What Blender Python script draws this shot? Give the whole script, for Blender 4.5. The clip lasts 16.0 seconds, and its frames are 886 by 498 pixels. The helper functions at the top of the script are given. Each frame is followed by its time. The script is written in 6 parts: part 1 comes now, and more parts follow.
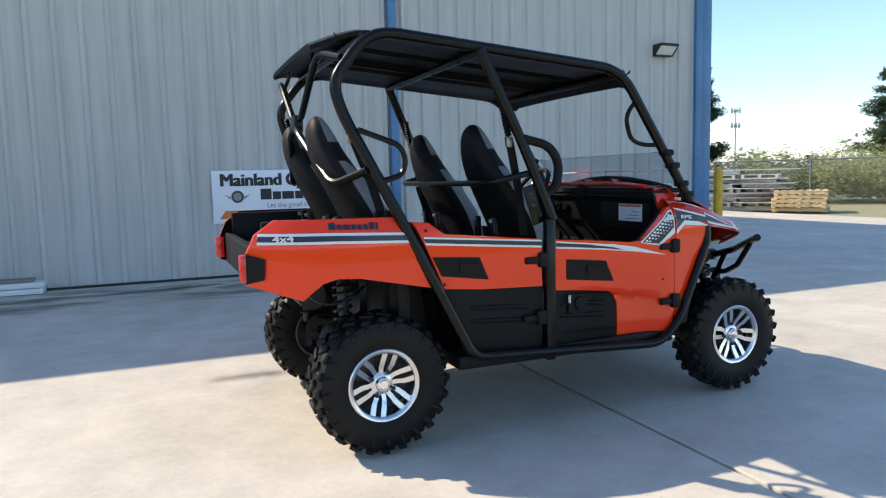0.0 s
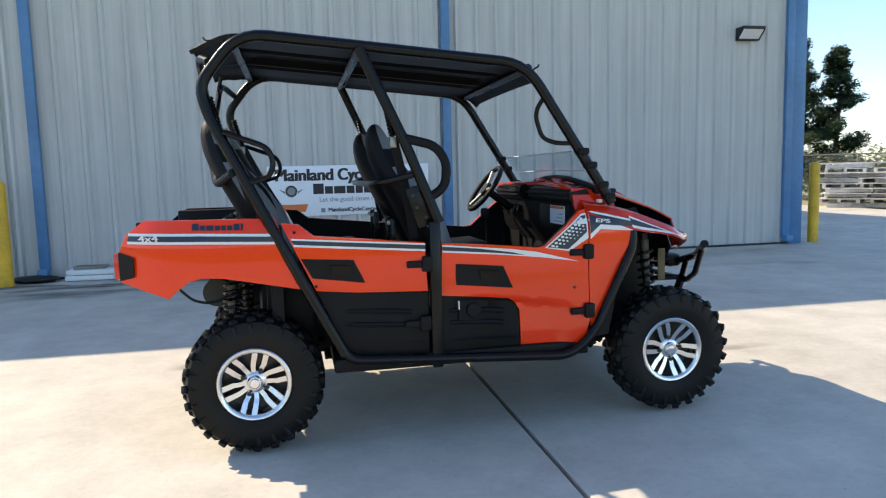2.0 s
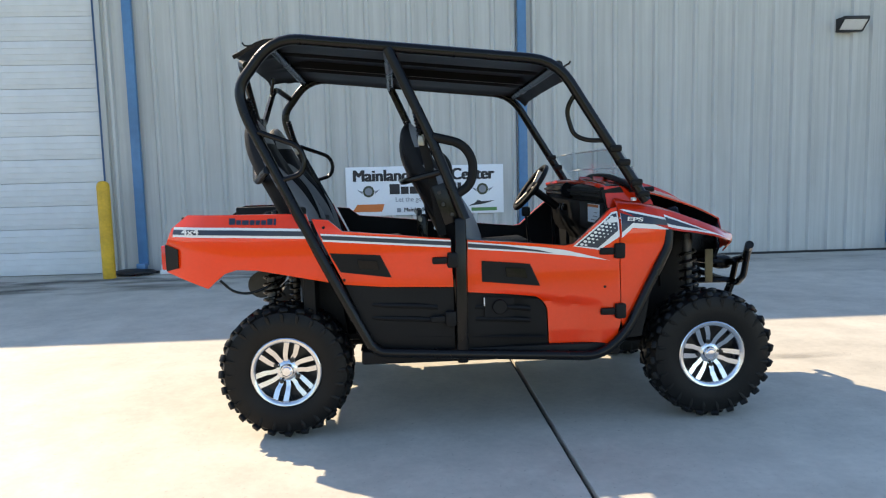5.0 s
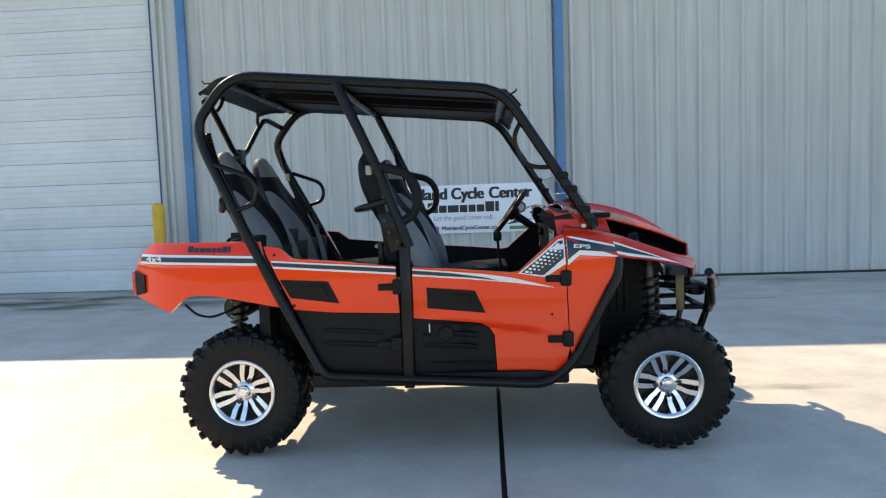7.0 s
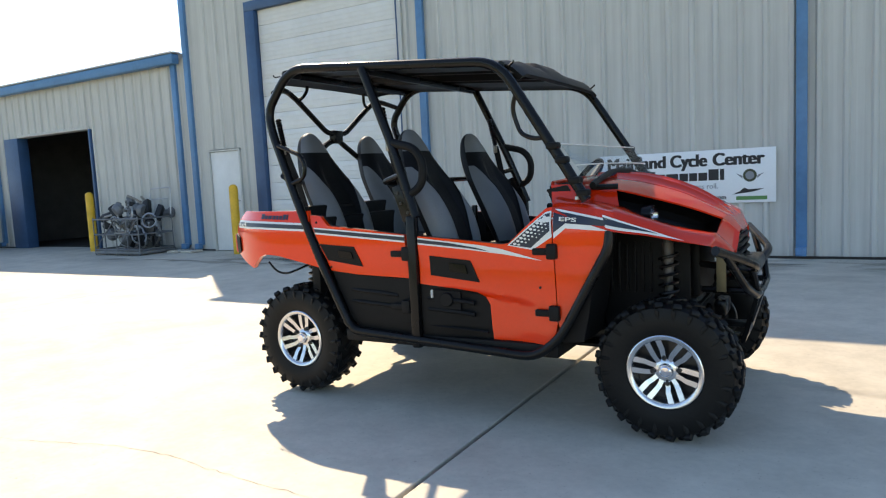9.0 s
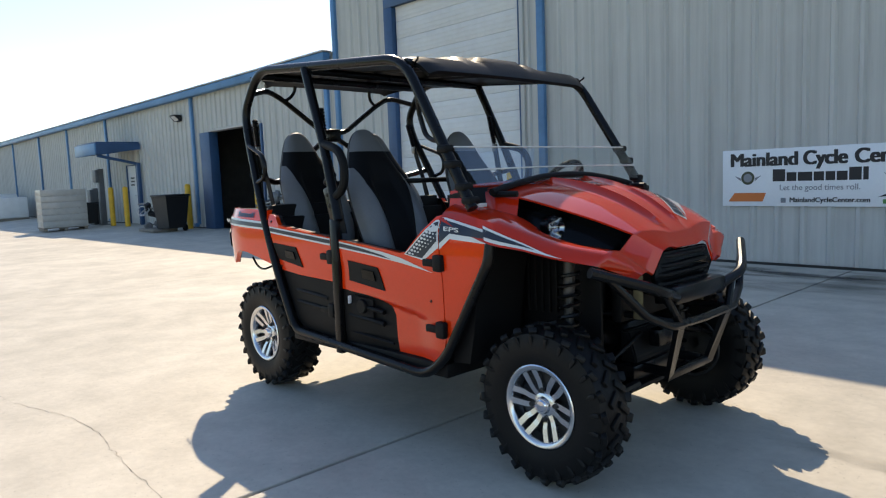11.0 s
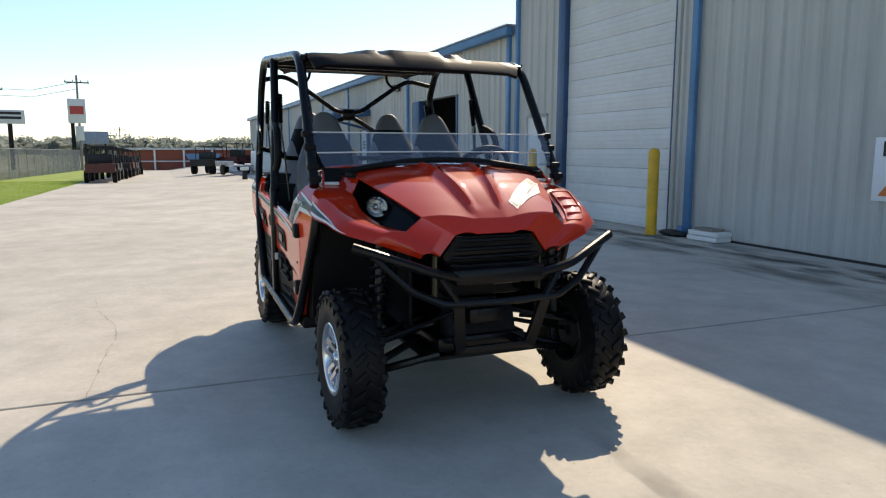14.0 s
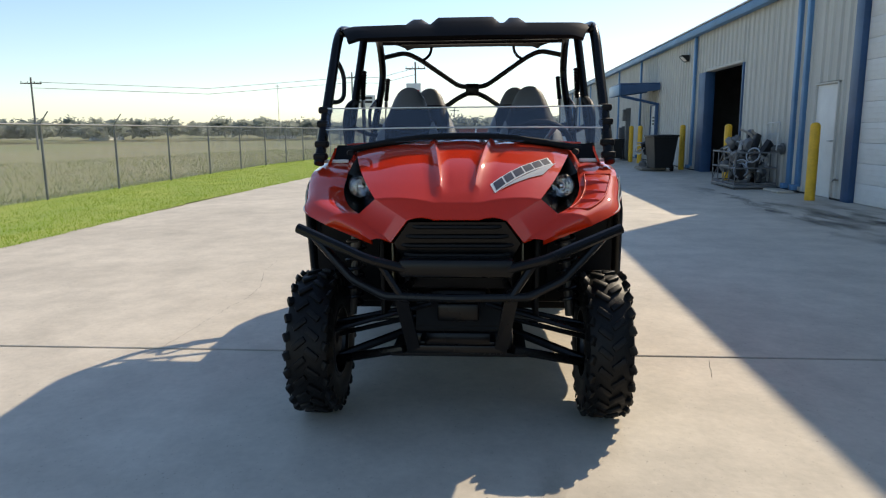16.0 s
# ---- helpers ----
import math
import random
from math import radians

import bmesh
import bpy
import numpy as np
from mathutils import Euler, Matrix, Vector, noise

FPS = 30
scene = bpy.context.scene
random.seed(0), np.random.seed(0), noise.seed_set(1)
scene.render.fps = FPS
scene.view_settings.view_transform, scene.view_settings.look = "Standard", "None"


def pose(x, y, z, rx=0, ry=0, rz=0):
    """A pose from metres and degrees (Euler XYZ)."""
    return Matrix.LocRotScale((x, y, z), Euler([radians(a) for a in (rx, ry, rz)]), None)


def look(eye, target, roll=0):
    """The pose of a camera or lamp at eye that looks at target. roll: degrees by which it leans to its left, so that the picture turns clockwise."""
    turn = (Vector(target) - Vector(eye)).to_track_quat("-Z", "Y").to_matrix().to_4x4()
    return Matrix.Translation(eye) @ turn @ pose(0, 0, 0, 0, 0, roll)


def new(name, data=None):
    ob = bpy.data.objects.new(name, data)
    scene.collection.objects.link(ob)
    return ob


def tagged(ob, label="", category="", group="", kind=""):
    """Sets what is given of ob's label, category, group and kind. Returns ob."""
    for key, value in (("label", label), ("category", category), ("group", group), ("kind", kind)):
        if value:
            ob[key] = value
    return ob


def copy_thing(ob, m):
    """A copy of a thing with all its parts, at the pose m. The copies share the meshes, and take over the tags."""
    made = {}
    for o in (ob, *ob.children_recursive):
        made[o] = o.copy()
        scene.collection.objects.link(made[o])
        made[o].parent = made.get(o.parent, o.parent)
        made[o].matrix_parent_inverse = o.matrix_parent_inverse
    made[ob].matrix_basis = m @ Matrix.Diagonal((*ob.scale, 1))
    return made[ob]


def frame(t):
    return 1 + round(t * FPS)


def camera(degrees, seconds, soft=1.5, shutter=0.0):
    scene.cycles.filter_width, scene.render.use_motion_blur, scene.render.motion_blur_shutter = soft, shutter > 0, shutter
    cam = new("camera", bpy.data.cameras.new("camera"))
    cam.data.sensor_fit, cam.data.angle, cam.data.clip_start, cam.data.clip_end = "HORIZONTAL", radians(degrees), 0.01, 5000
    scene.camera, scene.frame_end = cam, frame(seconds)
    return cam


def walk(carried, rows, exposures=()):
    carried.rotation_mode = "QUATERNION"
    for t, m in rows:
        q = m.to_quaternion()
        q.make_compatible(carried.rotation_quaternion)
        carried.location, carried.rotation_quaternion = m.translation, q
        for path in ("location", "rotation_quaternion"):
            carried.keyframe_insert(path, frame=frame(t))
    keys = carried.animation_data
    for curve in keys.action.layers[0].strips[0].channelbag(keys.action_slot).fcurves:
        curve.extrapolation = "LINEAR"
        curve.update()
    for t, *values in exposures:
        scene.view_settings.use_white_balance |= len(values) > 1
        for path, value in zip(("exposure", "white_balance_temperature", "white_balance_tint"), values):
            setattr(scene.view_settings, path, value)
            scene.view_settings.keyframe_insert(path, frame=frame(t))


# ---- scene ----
from mathutils.bvhtree import BVHTree

cam = camera(65.5, 16.0, soft=1.2)
PATH = [
    (0, (-2.03, -3.763, 1.26), (-1.272, -1.923, 1.057), -1.4),
    (0.5, (-1.677, -3.869, 1.288), (-0.969, -2.009, 1.098), 0.7),
    (1, (-1.384, -4.024, 1.283), (-0.889, -2.092, 1.132), 2.7),
    (1.5, (-1.115, -4.079, 1.271), (-0.708, -2.129, 1.09), -0.5),
    (2, (-0.845, -4.044, 1.274), (-0.453, -2.095, 1.058), -1.4),
    (2.5, (-0.696, -4.108, 1.273), (-0.462, -2.138, 1.02), 0.7),
    (3, (-0.601, -4.187, 1.274), (-0.445, -2.205, 1.052), -0.4),
    (3.2, (-0.569, -4.19, 1.267), (-0.415, -2.207, 1.058), 0.0),
    (5.3, (-0.48, -4.107, 1.243), (-0.369, -2.121, 1.04), -1.5),
    (5.5, (-0.449, -4.084, 1.262), (-0.389, -2.095, 1.056), 0.4),
    (6, (-0.319, -4.028, 1.265), (-0.261, -2.037, 1.087), -0.6),
    (6.5, (-0.071, -4.114, 1.271), (-0.142, -2.119, 1.146), -0.2),
    (7, (0.177, -4.184, 1.292), (0.049, -2.195, 1.137), -2.0),
    (7.5, (0.461, -4.098, 1.264), (0.196, -2.136, 0.981), -1.2),
    (8, (0.775, -4.076, 1.301), (0.446, -2.129, 0.982), -1.5),
    (8.5, (1.232, -4.01, 1.262), (0.536, -2.154, 0.995), -1.5),
    (8.7, (1.472, -3.979, 1.243), (0.629, -2.181, 1.009), -2.1),
    (10.8, (2.656, -2.934, 1.244), (1.258, -1.522, 1.014), -2.6),
    (11, (2.794, -2.855, 1.25), (1.341, -1.496, 1.041), -2.2),
    (11.5, (3.047, -2.656, 1.263), (1.518, -1.385, 1.049), -2.7),
    (12, (3.245, -2.365, 1.277), (1.658, -1.17, 1.05), -3.6),
    (12.5, (3.548, -2.178, 1.288), (1.856, -1.14, 1.046), -2.1),
    (13, (3.719, -1.953, 1.273), (1.999, -0.982, 0.956), -3.7),
    (13.5, (3.919, -1.679, 1.292), (2.186, -0.736, 0.969), -1.0),
    (14, (4.191, -1.429, 1.288), (2.355, -0.688, 1.004), 0.1),
    (14.5, (4.129, -1.042, 1.276), (2.202, -0.583, 0.996), -2.5),
    (15, (4.09, -0.64, 1.287), (2.141, -0.276, 1.028), -2.1),
    (15.5, (4.133, -0.249, 1.273), (2.155, -0.222, 0.981), -2.7),
    (16, (4.114, 0.149, 1.274), (2.15, -0.001, 0.93), -0.5),
]
walk(cam, [(t, look(eye, target, roll)) for t, eye, target, roll in PATH], [(0, 1.03, 6550, 10), (2, 1.15, 6800, 10), (5.5, 1.3, 7150, 10), (7, 1.3, 7200, 10), (8.5, 1.27, 7550, 10), (11, 0.76, 7100, 10), (12.5, 0.55, 7080, 10), (14, 0.51, 7050, 10), (16, 0.49, 7080, 10)])

# ---- world, sun ----
SUN = Vector((-0.93, 0.737, 1.0)).normalized()
world = bpy.data.worlds.new("sky")
scene.world = world
world.use_nodes = True
wn = world.node_tree
sky = wn.nodes.new("ShaderNodeTexSky")
sky.sky_type = "NISHITA"
sky.sun_disc = False
sky.sun_elevation = math.asin(SUN.z)
sky.sun_rotation = math.atan2(SUN.x, SUN.y)
sky.air_density, sky.dust_density, sky.ozone_density = 1.0, 0.3, 4.0
wn.links.new(sky.outputs[0], wn.nodes["Background"].inputs[0])
wn.nodes["Background"].inputs[1].default_value = 0.135
sun = new("sun", bpy.data.lights.new("sun", "SUN"))
sun.data.energy, sun.data.angle, sun.data.color = 3.4, radians(0.5), (1.0, 0.88, 0.71)
sun.matrix_world = look(SUN * 50, (0, 0, 0))


# ---- materials ----
def mat(name, col, rough=0.5, metal=0.0, var=0.12, scale=3.0, fine=40.0, bump=0.0, coat=0.0, spec=0.5, col2=None, mix=0.5, rvar=0.1, island=0.0):
    """A node material: colour with variation at two scales, roughness variation, fine relief."""
    m = bpy.data.materials.new(name)
    m.use_nodes = True
    nt = m.node_tree
    b = nt.nodes["Principled BSDF"]
    L = nt.links.new
    co = nt.nodes.new("ShaderNodeTexCoord")
    big, small = nt.nodes.new("ShaderNodeTexNoise"), nt.nodes.new("ShaderNodeTexNoise")
    big.inputs["Scale"].default_value, big.inputs["Detail"].default_value = scale, 6
    small.inputs["Scale"].default_value, small.inputs["Detail"].default_value = fine, 3
    L(co.outputs["Object"], big.inputs["Vector"])
    L(co.outputs["Object"], small.inputs["Vector"])
    mixn = nt.nodes.new("ShaderNodeMix")
    mixn.data_type = "RGBA"
    c2 = col2 or [c * (1 - 2 * var) for c in col]
    mixn.inputs["A"].default_value = (*[min(1, c * (1 + (0 if col2 else var))) for c in col], 1)
    mixn.inputs["B"].default_value = (*c2, 1)
    ramp = nt.nodes.new("ShaderNodeMapRange")
    ramp.inputs["From Min"].default_value, ramp.inputs["From Max"].default_value = mix - 0.18, mix + 0.18
    add = nt.nodes.new("ShaderNodeMath")
    add.operation = "MULTIPLY_ADD"
    add.inputs[1].default_value = 0.3
    L(small.outputs["Fac"], add.inputs[0])
    sub = nt.nodes.new("ShaderNodeMath")
    sub.operation = "MULTIPLY_ADD"
    sub.inputs[1].default_value, sub.inputs[2].default_value = 0.7, 0.0
    L(big.outputs["Fac"], sub.inputs[0])
    L(sub.outputs[0], add.inputs[2])
    L(add.outputs[0], ramp.inputs["Value"])
    L(ramp.outputs[0], mixn.inputs["Factor"])
    out = mixn.outputs["Result"]
    if island:
        geo = nt.nodes.new("ShaderNodeNewGeometry")
        hsv = nt.nodes.new("ShaderNodeHueSaturation")
        mr = nt.nodes.new("ShaderNodeMapRange")
        mr.inputs["To Min"].default_value, mr.inputs["To Max"].default_value = 1 - island, 1 + island
        L(geo.outputs["Random Per Island"], mr.inputs["Value"])
        L(mr.outputs[0], hsv.inputs["Value"])
        L(out, hsv.inputs["Color"])
        out = hsv.outputs[0]
    L(out, b.inputs["Base Color"])
    rr = nt.nodes.new("ShaderNodeMapRange")
    rr.inputs["To Min"].default_value, rr.inputs["To Max"].default_value = max(0.02, rough - rvar), min(1, rough + rvar)
    L(big.outputs["Fac"], rr.inputs["Value"])
    L(rr.outputs[0], b.inputs["Roughness"])
    b.inputs["Metallic"].default_value = metal
    b.inputs["Coat Weight"].default_value = coat
    b.inputs["Coat Roughness"].default_value = 0.09
    b.inputs["Specular IOR Level"].default_value = spec
    if bump:
        bn = nt.nodes.new("ShaderNodeBump")
        bn.inputs["Strength"].default_value, bn.inputs["Distance"].default_value = bump, 0.01
        L(small.outputs["Fac"], bn.inputs["Height"])
        L(bn.outputs[0], b.inputs["Normal"])
    return m


M_CONC = mat("concrete", (0.545, 0.497, 0.415), 0.70, var=0.08, scale=0.6, fine=26, bump=0.16, rvar=0.08, spec=0.4)


def weather(m):
    """Adds scuffed mottling and small dark specks over a base colour."""
    nt = m.node_tree
    b = nt.nodes["Principled BSDF"]
    src = b.inputs["Base Color"].links[0].from_socket
    co = nt.nodes.new("ShaderNodeTexCoord")
    for scale, detail, lo, hi, f0, f1 in ((2.6, 10, 0.86, 1.05, 0.36, 0.62), (75, 2, 0.55, 1.0, 0.26, 0.33), (0.22, 5, 0.93, 1.04, 0.4, 0.6)):
        nz, mr, mx = nt.nodes.new("ShaderNodeTexNoise"), nt.nodes.new("ShaderNodeMapRange"), nt.nodes.new("ShaderNodeVectorMath")
        nz.inputs["Scale"].default_value, nz.inputs["Detail"].default_value, nz.inputs["Roughness"].default_value = scale, detail, 0.66
        mr.inputs["From Min"].default_value, mr.inputs["From Max"].default_value = f0, f1
        mr.inputs["To Min"].default_value, mr.inputs["To Max"].default_value = lo, hi
        mx.operation = "SCALE"
        nt.links.new(co.outputs["Object"], nz.inputs["Vector"])
        nt.links.new(nz.outputs["Fac"], mr.inputs["Value"])
        nt.links.new(src, mx.inputs[0])
        nt.links.new(mr.outputs[0], mx.inputs["Scale"])
        src = mx.outputs[0]
    nt.links.new(src, b.inputs["Base Color"])


def streaks(m):
    """Faint vertical run marks down painted siding."""
    nt = m.node_tree
    b = nt.nodes["Principled BSDF"]
    src = b.inputs["Base Color"].links[0].from_socket
    geo, mp = nt.nodes.new("ShaderNodeNewGeometry"), nt.nodes.new("ShaderNodeMapping")
    nt.links.new(geo.outputs["Position"], mp.inputs["Vector"])
    mp.inputs["Scale"].default_value = (7, 1, 0.22)
    nz, mr, mx = nt.nodes.new("ShaderNodeTexNoise"), nt.nodes.new("ShaderNodeMapRange"), nt.nodes.new("ShaderNodeVectorMath")
    nz.inputs["Scale"].default_value, nz.inputs["Detail"].default_value, nz.inputs["Roughness"].default_value = 1.6, 7, 0.62
    mr.inputs["From Min"].default_value, mr.inputs["From Max"].default_value = 0.34, 0.62
    mr.inputs["To Min"].default_value, mr.inputs["To Max"].default_value = 0.89, 1.04
    mx.operation = "SCALE"
    nt.links.new(mp.outputs[0], nz.inputs["Vector"])
    nt.links.new(nz.outputs["Fac"], mr.inputs["Value"])
    nt.links.new(src, mx.inputs[0])
    nt.links.new(mr.outputs[0], mx.inputs["Scale"])
    nt.links.new(mx.outputs[0], b.inputs["Base Color"])


weather(M_CONC)
M_SOIL = mat("joint_filler", (0.035, 0.033, 0.03), 0.9)
M_WALL = mat("painted_metal_siding", (0.52, 0.515, 0.48), 0.5, var=0.05, scale=0.4, fine=2.5, spec=0.15)
streaks(M_WALL)
M_DOORP = mat("white_painted_door", (0.70, 0.70, 0.68), 0.5, var=0.06, scale=0.6, fine=6, spec=0.15)
M_BLUE = mat("blue_painted_trim", (0.075, 0.205, 0.385), 0.4, var=0.12, scale=1.2, fine=12)
M_DBLUE = mat("dark_blue_painted_trim", (0.025, 0.075, 0.17), 0.45, var=0.12, scale=1.2, fine=12)
M_YEL = mat("yellow_bollard_paint", (0.76, 0.43, 0.022), 0.5, var=0.14, scale=4, fine=30, bump=0.1)
M_ROOFM = mat("galvanised_roof", (0.5, 0.5, 0.5), 0.4, metal=0.4)
M_GRASS = mat("mown_grass", (0.17, 0.27, 0.025), 0.9, scale=1.1, fine=60, bump=0.3, col2=(0.33, 0.37, 0.07))
M_FIELD = mat("dry_field", (0.30, 0.245, 0.15), 0.95, scale=0.03, fine=0.8, bump=0.3, col2=(0.19, 0.235, 0.09))
M_GALV = mat("galvanised_steel", (0.48, 0.49, 0.5), 0.4, metal=0.7, fine=60)
M_FENCE = mat("dull_fence_steel", (0.20, 0.205, 0.21), 0.6, metal=0.2, fine=60)
M_WHITE = mat("white_plastic", (0.75, 0.75, 0.73), 0.5, var=0.05)
M_BLACK = mat("black_plastic", (0.009, 0.009, 0.010), 0.5, var=0.15, fine=90, bump=0.05)
M_GREY = mat("grey_steel", (0.16, 0.165, 0.17), 0.5, metal=0.3)
M_WOOD = mat("weathered_wood", (0.30, 0.25, 0.19), 0.85, scale=2, fine=25, bump=0.2, col2=(0.16, 0.14, 0.12))
M_GREYWOOD = mat("bleached_boards", (0.62, 0.60, 0.57), 0.85, scale=2, fine=20, bump=0.2, col2=(0.30, 0.29, 0.27), island=0.35)
M_PINE = mat("fresh_pine", (0.78, 0.60, 0.34), 0.75, scale=2, fine=25, bump=0.2)
M_LEAF = mat("cedar_foliage", (0.035, 0.062, 0.018), 0.8, scale=0.6, fine=4, island=0.45)
M_LEAF2 = mat("scrub_foliage", (0.30, 0.32, 0.13), 0.8, scale=0.5, fine=4, island=0.35)
# pale grey-green: distance haze is mixed into the leaf colour
M_FARLEAF = mat("hazed_far_foliage", (0.30, 0.33, 0.29), 0.9, scale=0.1, fine=1, island=0.2)
M_BARK = mat("bark", (0.10, 0.08, 0.06), 0.9, fine=30, bump=0.4)
M_BRICK = mat("red_brick_far", (0.30, 0.085, 0.05), 0.85, scale=0.5, fine=5)
M_WRAP = mat("stretch_wrapped_cartons", (0.52, 0.49, 0.44), 0.3, scale=1.5, fine=8, bump=0.15, col2=(0.36, 0.34, 0.3))
M_PRINTBLACK = mat("black_print", (0.012, 0.012, 0.014), 0.5, var=0.02)
M_ORANGEPRINT = mat("orange_print", (0.62, 0.16, 0.03), 0.5, var=0.03)
M_GREENPRINT = mat("green_print", (0.08, 0.22, 0.06), 0.5, var=0.03)
M_GREYPRINT = mat("grey_print", (0.22, 0.23, 0.25), 0.5, var=0.03)
M_BANNER = mat("white_banner_board", (0.78, 0.79, 0.80), 0.5, var=0.03, scale=1.0)
M_DARK = mat("dark_interior", (0.010, 0.010, 0.011), 0.9)


def translucent(m, share):
    """Lets a share of the light pass through thin leaves."""
    nt = m.node_tree
    b = nt.nodes["Principled BSDF"]
    out = nt.nodes["Material Output"]
    tr, mx = nt.nodes.new("ShaderNodeBsdfTranslucent"), nt.nodes.new("ShaderNodeMixShader")
    mx.inputs[0].default_value = share
    nt.links.new(b.inputs["Base Color"].links[0].from_socket, tr.inputs[0])
    nt.links.new(b.outputs[0], mx.inputs[1])
    nt.links.new(tr.outputs[0], mx.inputs[2])
    nt.links.new(mx.outputs[0], out.inputs[0])


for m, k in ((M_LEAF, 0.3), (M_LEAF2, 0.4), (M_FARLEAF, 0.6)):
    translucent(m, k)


# ---- mesh helpers ----
def part(name, bm, material, parent=None, label="", smooth=35):
    bmesh.ops.recalc_face_normals(bm, faces=bm.faces)
    me = bpy.data.meshes.new(name)
    bm.to_mesh(me)
    bm.free()
    me.materials.append(material)
    if smooth:
        me.polygons.foreach_set("use_smooth", [True] * len(me.polygons))
        me.set_sharp_from_angle(angle=radians(smooth))
    ob = new(name, me)
    if parent is not None:
        ob.parent = parent
    if label:
        ob["label"] = label
    return ob


def thing(name, label, category, group="", kind="", at=None):
    e = new(name)
    if at is not None:
        e.matrix_basis = at
    return tagged(e, label, category, group, kind)


def BM():
    return bmesh.new()


def box(bm, x0, x1, y0, y1, z0, z1, bev=0.0, m=None):
    r = bmesh.ops.create_cube(bm, size=1.0)
    vs = r["verts"]
    t = Matrix.Translation(((x0 + x1) / 2, (y0 + y1) / 2, (z0 + z1) / 2)) @ Matrix.Diagonal((abs(x1 - x0), abs(y1 - y0), abs(z1 - z0), 1))
    bmesh.ops.transform(bm, matrix=(m @ t) if m else t, verts=vs)
    if bev:
        es = list({e for v in vs for e in v.link_edges})
        bmesh.ops.bevel(bm, geom=es, offset=bev, segments=2, affect="EDGES", profile=0.5)
    return bm


def rounded(pts, rad, n=5):
    """A polyline with its corners rounded."""
    pts = [Vector(p) for p in pts]
    out = [pts[0]]
    for a, b, c in zip(pts, pts[1:], pts[2:]):
        u, w = (a - b), (c - b)
        d = min(rad, u.length * 0.48, w.length * 0.48)
        p, q = b + u.normalized() * d, b + w.normalized() * d
        for i in range(n + 1):
            s = i / n
            out.append(p * (1 - s) ** 2 + b * 2 * s * (1 - s) + q * s * s)
    out.append(pts[-1])
    return out


def tube(bm, pts, r, seg=10, rad=0.06, taper=1.0):
    path = rounded(pts, rad) if rad else [Vector(p) for p in pts]
    rings, side = [], None
    for i, p in enumerate(path):
        d = (path[min(i + 1, len(path) - 1)] - path[max(i - 1, 0)]).normalized()
        if side is None:
            side = d.orthogonal().normalized()
        side = (side - d * side.dot(d)).normalized()
        up = d.cross(side)
        rr = r * (1 + (taper - 1) * i / max(1, len(path) - 1))
        rings.append([bm.verts.new(p + rr * (side * math.cos(a) + up * math.sin(a))) for a in [2 * math.pi * k / seg for k in range(seg)]])
    for a, b in zip(rings, rings[1:]):
        for k in range(seg):
            bm.faces.new((a[k], a[(k + 1) % seg], b[(k + 1) % seg], b[k]))
    bm.faces.new(rings[0])
    bm.faces.new(rings[-1])
    return bm


def lathe(bm, prof, centre=(0, 0, 0), seg=48, close=False):
    """Turns a profile of (radius, y) about the y axis."""
    c = Vector(centre)
    rings = [[bm.verts.new(c + Vector((r * math.cos(a), y, r * math.sin(a)))) for a in [2 * math.pi * k / seg for k in range(seg)]] for r, y in prof]
    pairs = list(zip(rings, rings[1:])) + ([(rings[-1], rings[0])] if close else [])
    for a, b in pairs:
        for k in range(seg):
            bm.faces.new((a[k], a[(k + 1) % seg], b[(k + 1) % seg], b[k]))
    return bm


def disc(bm, r, y, centre=(0, 0, 0), seg=32):
    c = Vector(centre)
    bm.faces.new([bm.verts.new(c + Vector((r * math.cos(2 * math.pi * k / seg), y, r * math.sin(2 * math.pi * k / seg)))) for k in range(seg)])
    return bm


def sheet(outline, yfun, thick, step=0.05):
    """A curved panel: an outline in x and z, bent by yfun(x, z), with a thickness towards the middle of the vehicle."""
    bm = bmesh.new()
    bm.faces.new([bm.verts.new((x, 0, z)) for x, z in outline])
    xs, zs = [p[0] for p in outline], [p[1] for p in outline]
    if step:
        for lo, hi, ax in ((min(xs), max(xs), 0), (min(zs), max(zs), 2)):
            n = int((hi - lo) / step)
            for i in range(1, n + 1):
                co, no = [0, 0, 0], [0, 0, 0]
                co[ax], no[ax] = lo + (hi - lo) * i / (n + 1), 1
                bmesh.ops.bisect_plane(bm, geom=bm.verts[:] + bm.edges[:] + bm.faces[:], plane_co=co, plane_no=no)
    front = bm.faces[:]
    back = bmesh.ops.duplicate(bm, geom=bm.verts[:] + bm.edges[:] + front)
    mp = back["vert_map"]
    fv = [v for f in front for v in f.verts]
    fv = list(dict.fromkeys(fv))
    rim = [e for e in bm.edges if len(e.link_faces) == 1 and e.verts[0] in set(fv)]
    s = 1 if yfun(xs[0], zs[0]) > 0 else -1
    for v in fv:
        y = yfun(v.co.x, v.co.z)
        w = mp[v]
        v.co.y = y
        w.co.y = y - s * thick
    for e in rim:
        a, b = e.verts
        bm.faces.new((a, b, mp[b], mp[a]))
    return bm


def flat(bm, pts):
    bm.faces.new([bm.verts.new(p) for p in pts])
    return bm


